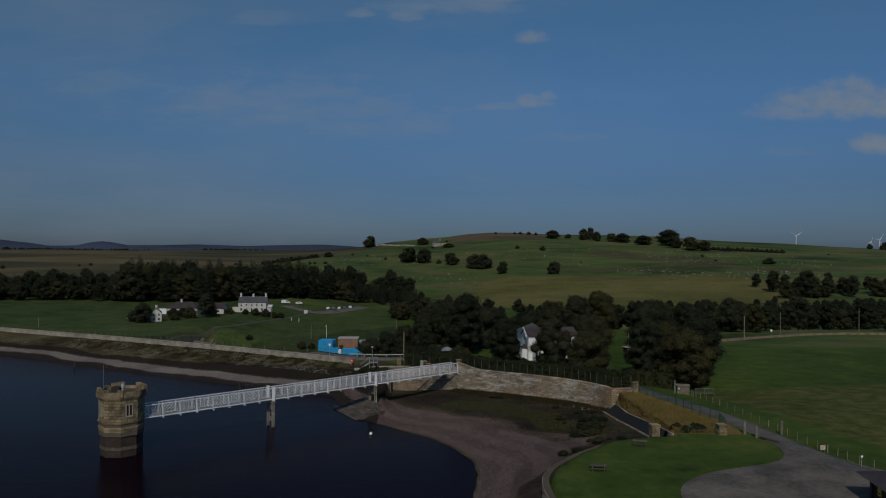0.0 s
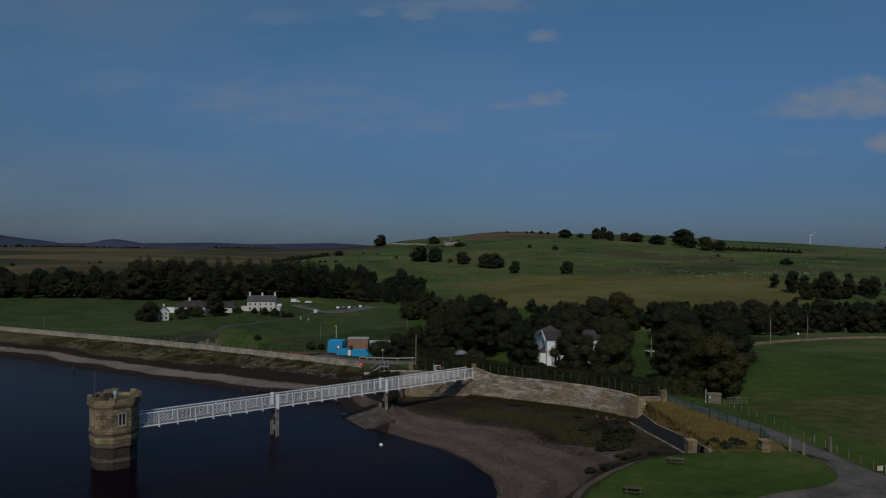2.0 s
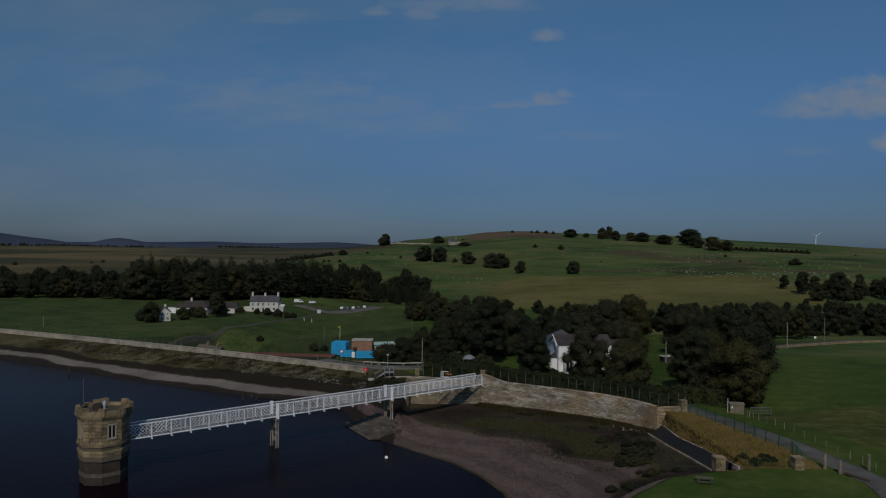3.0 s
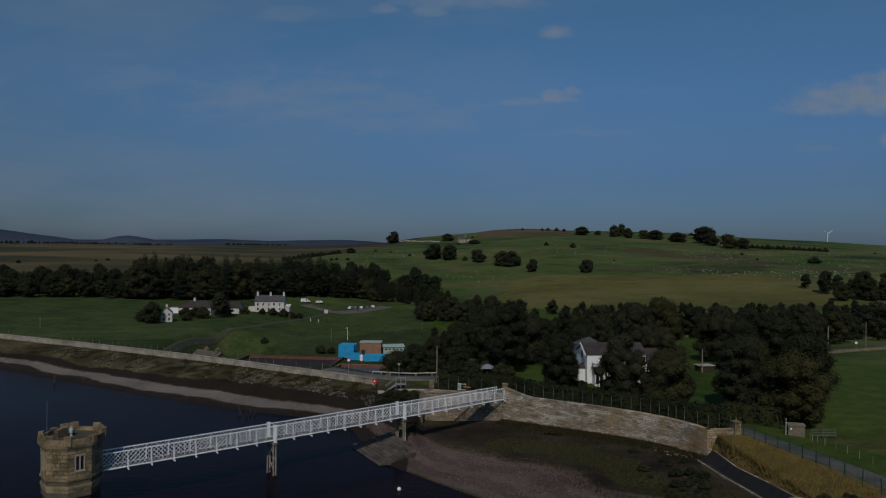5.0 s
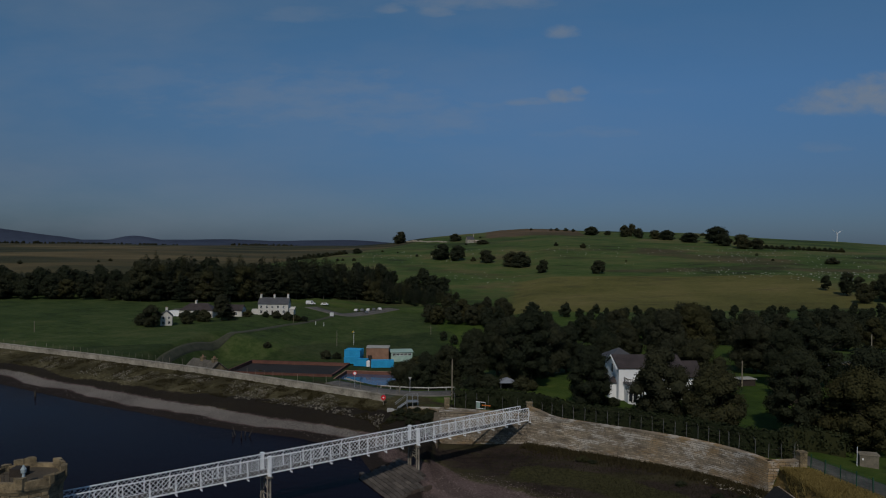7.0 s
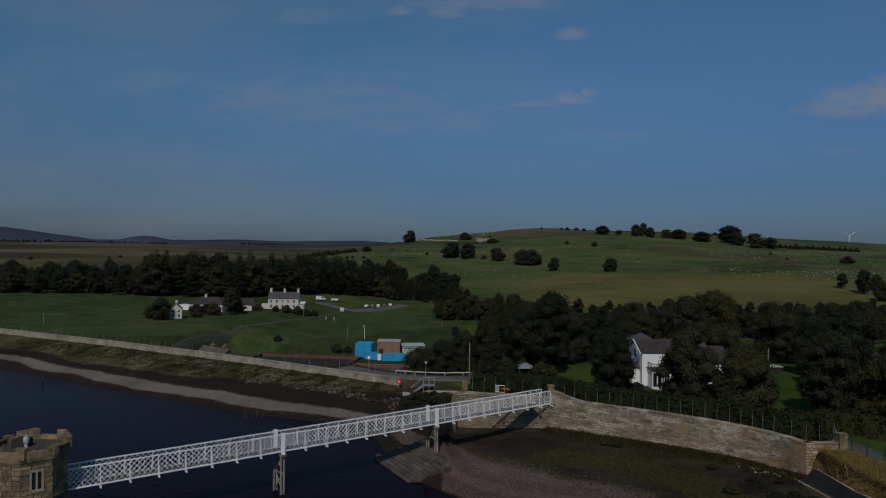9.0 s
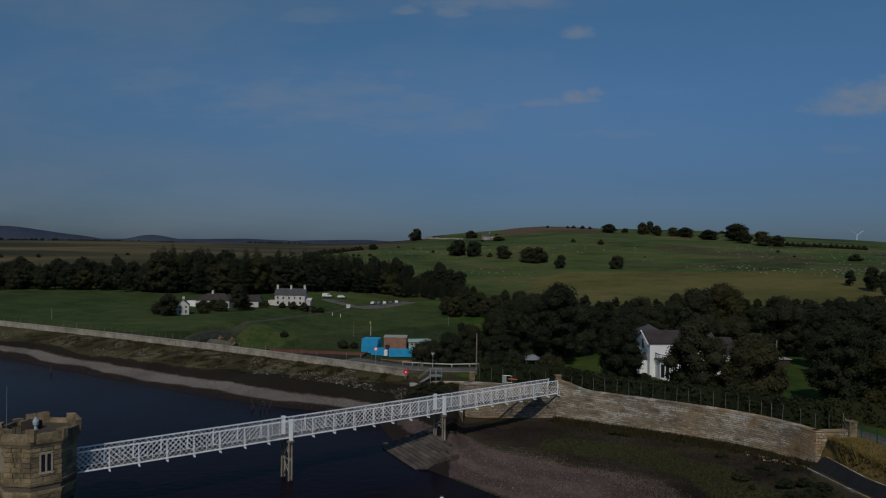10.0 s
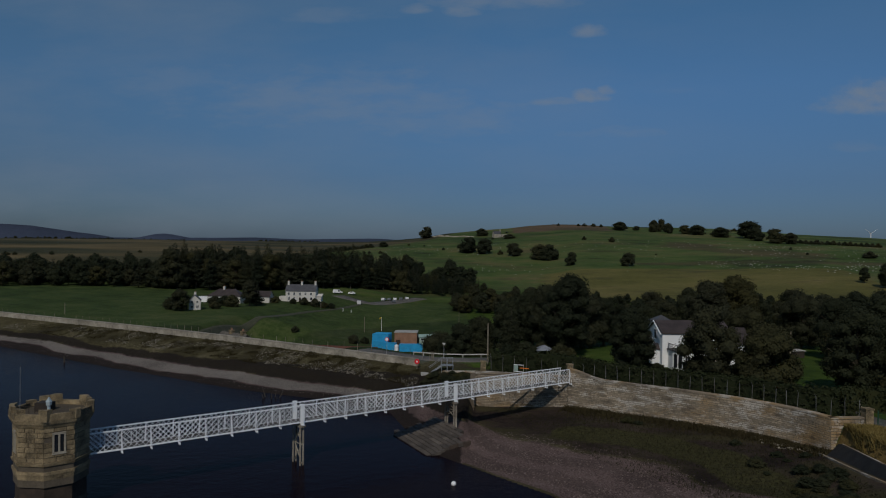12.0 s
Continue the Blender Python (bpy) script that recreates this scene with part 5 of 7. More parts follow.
for row in range(11):
    s0 = -r_a.uniform(0, 0.8)
    while s0 < 8.6:
        w, me = r_a.choice(slab_meshes)
        p = Vector((-15.7, 118.6)) + inward * (0.25 + row * 0.545) + shoreward * (s0 + w / 2)
        s0 += w
        if p.x > -12.3:
            continue
        z = 0.08 + 0.22 * (0.25 + row * 0.545) + r_a.uniform(-0.012, 0.012)
        piece("pitching_stone", me, apron, Matrix.Translation((p.x, p.y, z)) @ Matrix(((shoreward.x, inward.x, 0, 0), (shoreward.y, inward.y, 0, 0), (0, 0.22, 1, 0), (0, 0, 0, 1))))

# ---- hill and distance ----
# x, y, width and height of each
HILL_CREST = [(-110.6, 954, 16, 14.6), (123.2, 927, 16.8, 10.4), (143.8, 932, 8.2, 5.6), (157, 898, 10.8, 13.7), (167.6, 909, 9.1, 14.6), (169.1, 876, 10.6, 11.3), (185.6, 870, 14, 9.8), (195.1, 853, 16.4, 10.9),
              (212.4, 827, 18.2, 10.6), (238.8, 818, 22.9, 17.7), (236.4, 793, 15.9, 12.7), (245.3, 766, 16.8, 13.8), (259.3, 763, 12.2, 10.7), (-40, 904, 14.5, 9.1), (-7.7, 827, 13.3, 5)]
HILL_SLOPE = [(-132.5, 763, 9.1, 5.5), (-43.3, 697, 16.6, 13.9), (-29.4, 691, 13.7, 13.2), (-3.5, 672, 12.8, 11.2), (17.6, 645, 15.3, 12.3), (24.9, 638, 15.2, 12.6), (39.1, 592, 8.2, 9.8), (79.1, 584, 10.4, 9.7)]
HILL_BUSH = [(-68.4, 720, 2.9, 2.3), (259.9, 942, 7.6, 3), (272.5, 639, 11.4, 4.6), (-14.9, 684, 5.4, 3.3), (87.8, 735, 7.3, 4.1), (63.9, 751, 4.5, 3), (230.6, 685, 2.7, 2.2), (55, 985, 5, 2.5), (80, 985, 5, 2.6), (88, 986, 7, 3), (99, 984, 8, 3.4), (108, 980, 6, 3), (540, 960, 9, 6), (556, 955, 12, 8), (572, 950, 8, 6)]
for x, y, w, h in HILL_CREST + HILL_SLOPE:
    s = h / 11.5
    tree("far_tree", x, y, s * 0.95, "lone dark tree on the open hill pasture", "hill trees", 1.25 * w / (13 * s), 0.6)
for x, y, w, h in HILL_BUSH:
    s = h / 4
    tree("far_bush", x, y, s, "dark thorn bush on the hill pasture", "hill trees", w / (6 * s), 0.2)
r_h = random.Random(9)
for i in range(15):
    tree("far_bush", 272 + 4.8 * i, 774 - 0.7 * i, r_h.uniform(0.7, 1.0), "dark thorn bush in a hilltop hedge", "hill trees", 1.2, 0.3)
for i in range(13):
    tree("far_bush", -176 + 2.5 * i, 669 + 8 * i, r_h.uniform(0.6, 1.0), "dark thorn bush in a hedge at the moor edge", "hill trees", 1.5, 0.3)
for _ in range(12):
    x, y = r_h.uniform(-120, 430), r_h.uniform(620, 960)
    tree("far_bush", x, y, r_h.uniform(0.2, 0.42), "small dark gorse bush on rough pasture", "hill bushes", 1.3)
for _ in range(16):
    x = r_h.uniform(-420, -120)
    tree("far_bush", x, 660 + 0.32 * (x + 200) + r_h.uniform(-8, 8), r_h.uniform(0.3, 0.6), "dark bush in a distant hedgerow", "moor hedgerow", 1.3)
joined_wood("distant_belt", 170, lambda r: (lambda x: (x, 1500 + 0.35 * (x + 1120) + r.uniform(-22, 22)))(r.uniform(-1180, -700)), ["joined_a", "joined_b"], 0.3, 0.6, 2.5, "distant dark shelter belt on the moor")
joined_wood("distant_belt", 60, lambda r: (r.uniform(-560, -420), r.uniform(1600, 1640)), ["joined_a", "joined_b"], 0.35, 0.6, 3, "distant dark shelter belt near a farm")


def far_ridge(name, y, x0, x1, tops, mat):
    """A long distant hill: a ridge line drawn back into a slope."""
    bm = bmesh.new()
    xs = np.linspace(x0, x1, 120)
    px, pz = zip(*tops)
    rows = []
    for x in xs:
        z = float(np.interp(x, px, pz)) + 1.2 * float(rough_noise(np.array([x]), np.array([y]), 120, 4)[0])
        rows.append([bm.verts.new((x, y - 350, -60)), bm.verts.new((x, y - 80, z * 0.6 - 12)), bm.verts.new((x, y, z)), bm.verts.new((x, y + 200, -60))])
    for p, q in zip(rows, rows[1:]):
        for i in range(3):
            bm.faces.new((p[i], q[i], q[i + 1], p[i + 1]))
    ob = link_bm(name, bm, mat, True)
    return tagged(ob, "low moorland ridge on the skyline, coloured with blue-grey haze", "hill", kind="structure")


# skyline ridges, their distance haze put into the blue base colour
far_ridge("backdrop_near_ridge", 3500, -3300, -900, [(-3300, 112), (-2400, 74), (-2208, 50), (-2085, 37), (-1962, 19), (-1800, 4), (-1500, -10), (-900, -40)], M_HAZED_HILL)
far_ridge("backdrop_hill", 4200, -3400, -300, [(-3400, 20), (-2330, 14), (-2200, 22), (-2110, 42), (-2050, 47), (-1990, 41), (-1890, 23), (-1650, 12), (-1300, 6), (-300, 0)], M_HAZED_HILL)
far_ridge("backdrop_far_ridge", 4650, -3600, 800, [(-3600, 10), (-2000, 24), (-1645, 31), (-1350, 22), (-1000, 31), (-890, 34), (-700, 27), (-500, 12), (800, 0)], M_HAZED_HILL)


def turbine(x, y, base, hub, blade, turn, a0):
    t = thing("wind_turbine", pose(x, y, base, 0, 0, turn), "white three-bladed wind turbine behind the ridge", "wind turbine", "wind turbines")
    part("mast", rod(bmesh.new(), (0, 0, 0), (0, 0, hub), 2.0, 1.3, 12), M_WHITE, t)
    part("nacelle", box(bmesh.new(), -1.8, -2.0, hub - 1.4, 1.8, 6.0, hub + 1.8), M_WHITE, t)
    for k in range(3):
        a = radians(a0 + 120 * k)
        bm = bmesh.new()
        d = Vector((math.sin(a), 0, math.cos(a)))
        rod(bm, Vector((0, -2.4, hub)), Vector((0, -2.4, hub)) + d * blade, 1.2, 0.3, 6)
        part("blade", bm, M_WHITE, t)
    return t


turbine(1851, 4000, -30, 124, 46, 20, 60)
turbine(2300, 4000, -30, 104, 46, 20, 40)
turbine(2395, 4250, -30, 94, 40, 20, 20)


# ---- houses ----
def gable_walls(bm, x0, y0, L, D, eave, ridge):
    """Ridge along x."""
    prof = [(y0, 0), (y0 + D, 0), (y0 + D, eave), (y0 + D / 2, ridge), (y0, eave)]
    a = [bm.verts.new((x0, y, z)) for y, z in prof]
    b = [bm.verts.new((x0 + L, y, z)) for y, z in prof]
    bm.faces.new(a[::-1])
    bm.faces.new(b)
    for i in range(5):
        bm.faces.new((a[i], a[(i + 1) % 5], b[(i + 1) % 5], b[i]))
    bmesh.ops.recalc_face_normals(bm, faces=bm.faces)
    return bm


def gable_roof(bm, x0, y0, L, D, eave, ridge, over=0.3, thick=0.18):
    for s in (0, 1):
        ya, yb = (y0 - over, y0 + D / 2) if s == 0 else (y0 + D + over, y0 + D / 2)
        slope = (ridge - eave) / (D / 2)
        za = eave - over * slope
        lo = [(x0 - over, ya, za), (x0 + L + over, ya, za), (x0 + L + over, yb, ridge), (x0 - over, yb, ridge)]
        v = [bm.verts.new((x, y, z + 0.03)) for x, y, z in lo] + [bm.verts.new((x, y, z + thick + 0.03)) for x, y, z in lo]
        for q in ((0, 1, 2, 3), (4, 5, 6, 7), (0, 1, 5, 4), (1, 2, 6, 5), (2, 3, 7, 6), (3, 0, 4, 7)):
            bm.faces.new([v[i] for i in q])
    bmesh.ops.recalc_face_normals(bm, faces=bm.faces)
    return bm


def hip_roof(bm, x0, y0, L, D, eave, ridge, over=0.35):
    x1, y1 = x0 + L, y0 + D
    e = [bm.verts.new(p) for p in ((x0 - over, y0 - over, eave), (x1 + over, y0 - over, eave), (x1 + over, y1 + over, eave), (x0 - over, y1 + over, eave))]
    k = min(D, L) / 2
    r = [bm.verts.new((x0 + k, y0 + D / 2, ridge)), bm.verts.new((x1 - k, y0 + D / 2, ridge))] if L > D + 0.1 else [bm.verts.new((x0 + L / 2, y0 + D / 2, ridge))] * 2
    bm.faces.new(e[::-1])
    if r[0] is r[1]:
        for i in range(4):
            bm.faces.new((e[i], e[(i + 1) % 4], r[0]))
    else:
        bm.faces.new((e[0], e[1], r[1], r[0]))
        bm.faces.new((e[2], e[3], r[0], r[1]))
        bm.faces.new((e[1], e[2], r[1]))
        bm.faces.new((e[3], e[0], r[0]))
    bmesh.ops.recalc_face_normals(bm, faces=bm.faces)
    return bm


def window(parent, axis, at, u, z, w, h, frame_mat=None, out=-1):
    """A framed pane in a wall: axis 'y' lies in the plane y = at, axis 'x' in x = at; out: the way the wall faces."""
    fr, pane = bmesh.new(), bmesh.new()

    def bar(bm, u0, u1, z0, z1, d0, d1):
        d0, d1 = sorted((at + out * d0, at + out * d1))
        if axis == "y":
            box(bm, u0, d0, z0, u1, d1, z1)
        else:
            box(bm, d0, u0, z0, d1, u1, z1)

    t = 0.07
    bar(fr, u, u + w, z - 0.08, z, -0.02, 0.10)
    bar(fr, u, u + w, z + h - t, z + h, -0.02, 0.05)
    bar(fr, u, u + t, z, z + h - t, -0.02, 0.05)
    bar(fr, u + w - t, u + w, z, z + h - t, -0.02, 0.05)
    bar(fr, u + w / 2 - 0.03, u + w / 2 + 0.03, z, z + h - t, -0.02, 0.045)
    bar(pane, u + t, u + w - t, z, z + h - t, -0.02, 0.025)
    wi = part("window", fr, frame_mat or M_WHITE, parent)
    part("pane", pane, M_GLASS, wi)


def chimney(parent, x, y, z0, z1, mat, w=0.8):
    bm = box(bmesh.new(), x - w / 2, y - w / 2, z0, x + w / 2, y + w / 2, z1)
    box(bm, x - w / 2 - 0.08, y - w / 2 - 0.08, z1, x + w / 2 + 0.08, y + w / 2 + 0.08, z1 + 0.15)
    ch = part("chimney", bm, mat, parent)
    for k in (-0.2, 0.2):
        part("pot", rod(bmesh.new(), (x + k, y, z1 + 0.15), (x + k, y, z1 + 0.6), 0.12, 0.1, 8), M_BRICK, ch)


# the white lodge in the garden
lodge = thing("lodge_house", pose(15.9, 153.4, 4.42, 0, 0, 8) @ Matrix.Diagonal((0.95, 1, 0.97, 1)), "white rendered two-storey lodge with dark slate roofs", "house")
part("plinth", box(bmesh.new(), 0.02, 0.02, -0.6, 10.9, 6.1, -0.01), M_RENDER, lodge)
part("wall", gable_walls(bmesh.new(), 0, 0, 11, 6.2, 5.15, 6.7), M_RENDER, lodge)
part("roof", gable_roof(bmesh.new(), 0, 0, 11, 6.2, 5.15, 6.7, 0.18), M_SLATE, lodge, "dark purple slate roof")
part("wall", box(bmesh.new(), 0.3, 6.25, 0, 6.2, 12.2, 5.1), M_RENDER, lodge)
part("roof", hip_roof(bmesh.new(), 0.3, 6.55, 5.9, 5.9, 5.1, 7.1), M_SLATE_GREY, lodge, "grey slate hipped roof")
barge = bmesh.new()
for y0, y1, z0, z1 in ((-0.3, 3.1, 5.02, 6.82), (6.5, 3.1, 5.02, 6.82)):
    rod(barge, (-0.38, y0, z0), (-0.38, y1, z1), 0.11, None, 4)
part("bargeboard", barge, M_WHITE, lodge, "white painted bargeboard")
bay = [(0.9, -0.02), (0.9, -2.0), (2.1, -3.2), (6.3, -3.2), (7.5, -2.0), (7.5, -0.02)]
part("bay_wall", prism(bmesh.new(), bay, -0.5, 2.75), M_RENDER, lodge, "white flat-roofed sun room")
part("bay_roof", prism(bmesh.new(), [(x + (x - 4.2) * 0.06, y * 1.07) for x, y in bay], 2.76, 2.95), M_SLATE_GREY, lodge)
rail = bmesh.new()
for (xa, ya), (xb, yb) in zip(bay, bay[1:]):
    n = max(2, round(math.dist((xa, ya), (xb, yb)) / 0.35))
    for i in range(n + 1):
        x, y = xa + (xb - xa) * i / n, ya + (yb - ya) * i / n
        rod(rail, (x, y, 2.95), (x, y, 3.7), 0.03, None, 4)
    rod(rail, (xa, ya, 3.72), (xb, yb, 3.72), 0.05, None, 4)
part("balcony_rail", rail, M_DARKWOOD, lodge, "dark balcony railing")
part("rooflight", hip_roof(box(bmesh.new(), 2.6, -2.2, 2.95, 5.8, -0.4, 3.35), 2.6, -2.2, 3.2, 1.8, 3.35, 3.9, 0.05), M_SLATE, lodge, "dark glazed roof lantern")
for i in range(4):
    window(lodge, "y", -3.2, 2.35 + i * 0.98, 0.25, 0.8, 2.1)
for i in range(2):
    m_side = pose(0.9, -2.0, 0, 0, 0, -45)
    bm = box(bmesh.new(), 0.2 + i * 0.75, -0.05, 0.3, 0.75 + i * 0.75, 0.02, 2.3, m_side)
    part("pane", bm, M_GLASS, lodge)
for x in (3.6, 8.6):
    window(lodge, "y", 0.0, x, 3.4, 1.1, 1.2)
window(lodge, "y", 0.0, 9.2, 0.8, 1.2, 1.5)
window(lodge, "x", 0.0, 2.5, 4.0, 1.1, 1.5)
window(lodge, "x", 0.0, 4.6, 0.8, 0.9, 1.4)
canted = [(-0.02, 1.0), (-1.0, 1.6), (-1.0, 3.0), (-0.02, 3.6)]
part("bay_wall", prism(bmesh.new(), canted[::-1], 0, 2.5), M_RENDER, lodge, "canted bay window")
bm = bmesh.new()
lo = [bm.verts.new((x * 1.2, 2.3 + (y - 2.3) * 1.15, 2.5)) for x, y in canted]
tip = [bm.verts.new((-0.02, 1.9, 3.4)), bm.verts.new((-0.02, 2.7, 3.4))]
for q in ((lo[0], lo[1], tip[0]), (lo[1], lo[2], tip[1], tip[0]), (lo[2], lo[3], tip[1]), tuple(lo[::-1])):
    bm.faces.new(q)
part("bay_roof", bm, M_SLATE, lodge)
window(lodge, "x", -1.0, 1.9, 0.6, 0.8, 1.6)
part("wall", gable_walls(bmesh.new(), 11.02, 0.8, 3.4, 5.0, 3.6, 5.6), M_RENDER, lodge)
part("roof", gable_roof(bmesh.new(), 11.25, 0.8, 3.2, 5.0, 3.6, 5.6), M_SLATE, lodge)
window(lodge, "y", 0.8, 12.2, 0.9, 1.2, 1.4)


def cottage(name, m, L, D, eave, ridge, label, wins, gwins=(), chims=(), roof=None, hip=False, wall=None):
    t = thing(name, m, label, "house", "houses across the field")
    if hip:
        part("wall", box(bmesh.new(), 0, 0, -0.6, L, D, eave), wall or M_CREAM, t)
        part("roof", hip_roof(bmesh.new(), 0, 0, L, D, eave, ridge), roof or M_SLATE, t)
    else:
        part("wall", gable_walls(bmesh.new(), 0, 0, L, D, eave, ridge), wall or M_CREAM, t)
        part("roof", gable_roof(bmesh.new(), 0, 0, L, D, eave, ridge, 0.25), roof or M_SLATE, t)
    for x, z, w, h in wins:
        window(t, "y", 0.0, x, z, w, h)
    for y, z, w, h in gwins:
        window(t, "x", L, y, z, w, h, None, 1)
    for x, h in chims:
        chimney(t, x, D / 2, ridge - 0.6, h, wall or M_CREAM, 0.9)
    return t


def on_ground(x, y, turn=0.0, dz=0.0):
    return pose(x, y, ground_z(x, y) + dz, 0, 0, turn)


big = cottage("farmhouse", on_ground(-114.5, 386, 4), 14.5, 7, 5.2, 8.0, "long white two-storey farmhouse with three chimneys", [(1 + i * 2.7, 3.1, 1.0, 1.4) for i in range(5)] + [(1 + i * 2.7, 0.7, 1.1, 1.5) for i in (0, 1, 3, 4)], (), ((0.7, 9.6), (7.2, 9.4), (13.8, 9.6)), M_SLATE_GREY)
part("door", box(bmesh.new(), 6.5, -0.06, 0, 7.4, 0.02, 2.05), M_DARKWOOD, big)
part("porch", gable_roof(box(bmesh.new(), 14.55, 1.5, 0, 17.0, 5.5, 2.6), 14.6, 1.5, 2.6, 4.0, 2.6, 3.5), M_CREAM, big, "low white lean-to")
part("annexe", box(bmesh.new(), -3.4, 1.0, 0, -0.05, 5.0, 2.4), M_CREAM, big, "low white annexe")
cottage("white_cottage", on_ground(-141.0, 338.0, -68), 5.6, 4.6, 3.9, 6.1, "small white gabled cottage beside a dark tree", [(1.2, 2.6, 0.9, 1.1), (3.6, 0.7, 1.0, 1.2)], [(0.7, 2.7, 0.9, 1.1), (2.9, 2.7, 0.9, 1.1), (0.7, 0.6, 1.0, 1.3), (2.9, 0.6, 1.0, 1.3)], ((1.0, 7.0),), M_SLATE_GREY)
bung = cottage("bungalow", on_ground(-146.0, 368, -2), 16, 8, 3.0, 6.2, "long low white bungalow with a dark hipped roof", [(2 + i * 2.6, 0.9, 1.5, 1.2) for i in range(5)], (), ((6.5, 7.2),), M_SLATE, True)
part("sun_room", box(bmesh.new(), -5.5, 1.0, -0.4, -0.05, 5.0, 2.5), M_WHITE, bung, "flat-roofed white sun room")
cottage("bungalow", on_ground(-126.5, 374, 0), 8, 6, 2.8, 5.2, "low white outbuilding with a slate roof", [(1.0, 0.9, 1.2, 1.1), (4.6, 0.9, 1.2, 1.1)])
hut = cottage("stone_hut", on_ground(-73.0, 199.6, -33, -1.6), 8.8, 5.2, 2.6, 4.6, "stone hut with a stone slate roof below the dam", [(1.5, 0.8, 0.9, 1.0), (5.2, 0.8, 0.9, 1.0)], (), ((7.6, 5.3), (3.4, 5.2)), M_STONESLATE, False, M_STONE)
ruin = cottage("hill_farm", on_ground(-24, 856, 25), 8, 6.0, 4.4, 7.6, "pale stone farm ruin on the hill top", [(2, 1.0, 1.0, 1.3), (6, 1.0, 1.0, 1.3)], (), ((8.2, 9.8),), M_SLATE_GREY, False, M_COPING)
part("byre", gable_walls(bmesh.new(), 10, 1, 11, 5, 2.4, 4.0), M_COPING, ruin)
r_q = random.Random(31)
for i in range(16):
    x, y = -100 + i * 3.2 + r_q.uniform(-1, 1), 962 - i * 4.2 + r_q.uniform(-5, 5)
    t = thing("rubble_heap", on_ground(x, y), "pale quarried stone heap on the hill", "rubble", "old quarry heaps")
    bm = bmesh.new()
    for k in range(6):
        bmesh.ops.create_icosphere(bm, subdivisions=1, radius=r_q.uniform(0.6, 1.5), matrix=pose(r_q.uniform(-2.5, 2.5), r_q.uniform(-1.5, 1.5), 0.3, r_q.uniform(0, 90), 20, 40) @ Matrix.Diagonal((1.4, 1, 0.6, 1)))
    part("stone_pile", bm, M_COPING, t)


# ---- the water works below the dam ----
def container(m, L=6.06, label="blue steel shipping container"):
    t = thing("shipping_container", m, label, "container", "blue containers")
    part("shell", box(bmesh.new(), 0.06, 0.06, 0.1, L - 0.06, 2.38, 2.5), M_BLUE, t)
    fr = bmesh.new()
    for x in (0, L - 0.14):
        for y in (0, 2.30):
            box(fr, x, y, 0, x + 0.14, y + 0.14, 2.59)
    for y in (0, 2.30):
        for z in (0.0, 2.45):
            box(fr, 0.14, y, z, L - 0.14, y + 0.14, z + 0.14)
    part("frame", fr, M_BLUE, t)
    ribs = bmesh.new()
    for i in range(int(L / 0.3) - 1):
        box(ribs, 0.3 + i * 0.3, 0.02, 0.16, 0.42 + i * 0.3, 0.06, 2.44)
    part("corrugation", ribs, M_BLUE, t)
    door = bmesh.new()
    for k in range(4):
        rod(door, (L + 0.0, 0.4 + 0.55 * k, 0.2), (L + 0.0, 0.4 + 0.55 * k, 2.4), 0.03)
    part("door_bars", door, M_BLUE, t)
    return t


cz = -16.75
container(pose(-57.0, 306.5, cz, 0, 0, -6))
container(pose(-56.9, 306.6, cz + 2.6, 0, 0, -6), label="blue shipping container stacked on another")
container(pose(-56.6, 309.2, cz + 2.6, 0, 0, -6), label="blue shipping container stacked on another")
container(pose(-56.7, 309.1, cz, 0, 0, -6))
container(pose(-52.6, 302.4, cz - 0.1, 0, 0, -10), 4.9, "short blue steel site container")
container(pose(-45.7, 299.4, cz - 0.1, 0, 0, 8), 8.2, "long blue steel site container")
works = thing("pump_house", pose(-49.4, 311.5, -16.9, 0, 0, 4), "flat-roofed brown brick pump house", "building")
part("wall", box(bmesh.new(), 0, 0, 0, 8.4, 6.5, 5.3), M_BRICK, works)
part("roof_fascia", box(bmesh.new(), -0.15, -0.15, 5.3, 8.55, 6.65, 5.5), M_CONCRETE, works, "pale roof edge")
part("door", box(bmesh.new(), 0.5, -0.06, 0, 2.2, 0.02, 2.6), M_DARKWOOD, works)
shed = thing("works_shed", pose(-40.6, 314, -17, 0, 0, 14) @ Matrix.Diagonal((1, 1, 0.74, 1)), "pale green glazed works shed", "building")
part("wall", box(bmesh.new(), 0.3, 0, 0, 8.5, 8, 4.7), M_GREENROOF, shed)
part("roof", gable_roof(bmesh.new(), 0.3, 0, 8.2, 8, 4.8, 5.5, 0.4), M_GREENROOF, shed)
for i in range(5):
    window(shed, "y", 0.0, 0.8 + i * 1.5, 3.2, 1.2, 1.0)


def basin(x0, y0, x1, y1, z, wet, label, level=-1.7):
    t = thing("filter_bed", pose(x0, y0, z, 0, 0, -4), label, "basin", "filter beds")
    L, D = x1 - x0, y1 - y0
    for a in ((0, 0, L, 0.4), (0, D - 0.4, L, D), (0, 0.4, 0.4, D - 0.4), (L - 0.4, 0.4, L, D - 0.4)):
        w = part("basin_wall", box(bmesh.new(), a[0], a[1], -3.4, a[2], a[3], 0.5), M_REDBRICK, t)
        part("coping", box(bmesh.new(), a[0] - 0.04, a[1] - 0.04, 0.5, a[2] + 0.04, a[3] + 0.04, 0.62), M_BRICK if wet is M_POOL else M_REDBRICK, w)
    part("bed", box(bmesh.new(), 0.4, 0.4, -3.4, L - 0.4, D - 0.4, level), wet, t)


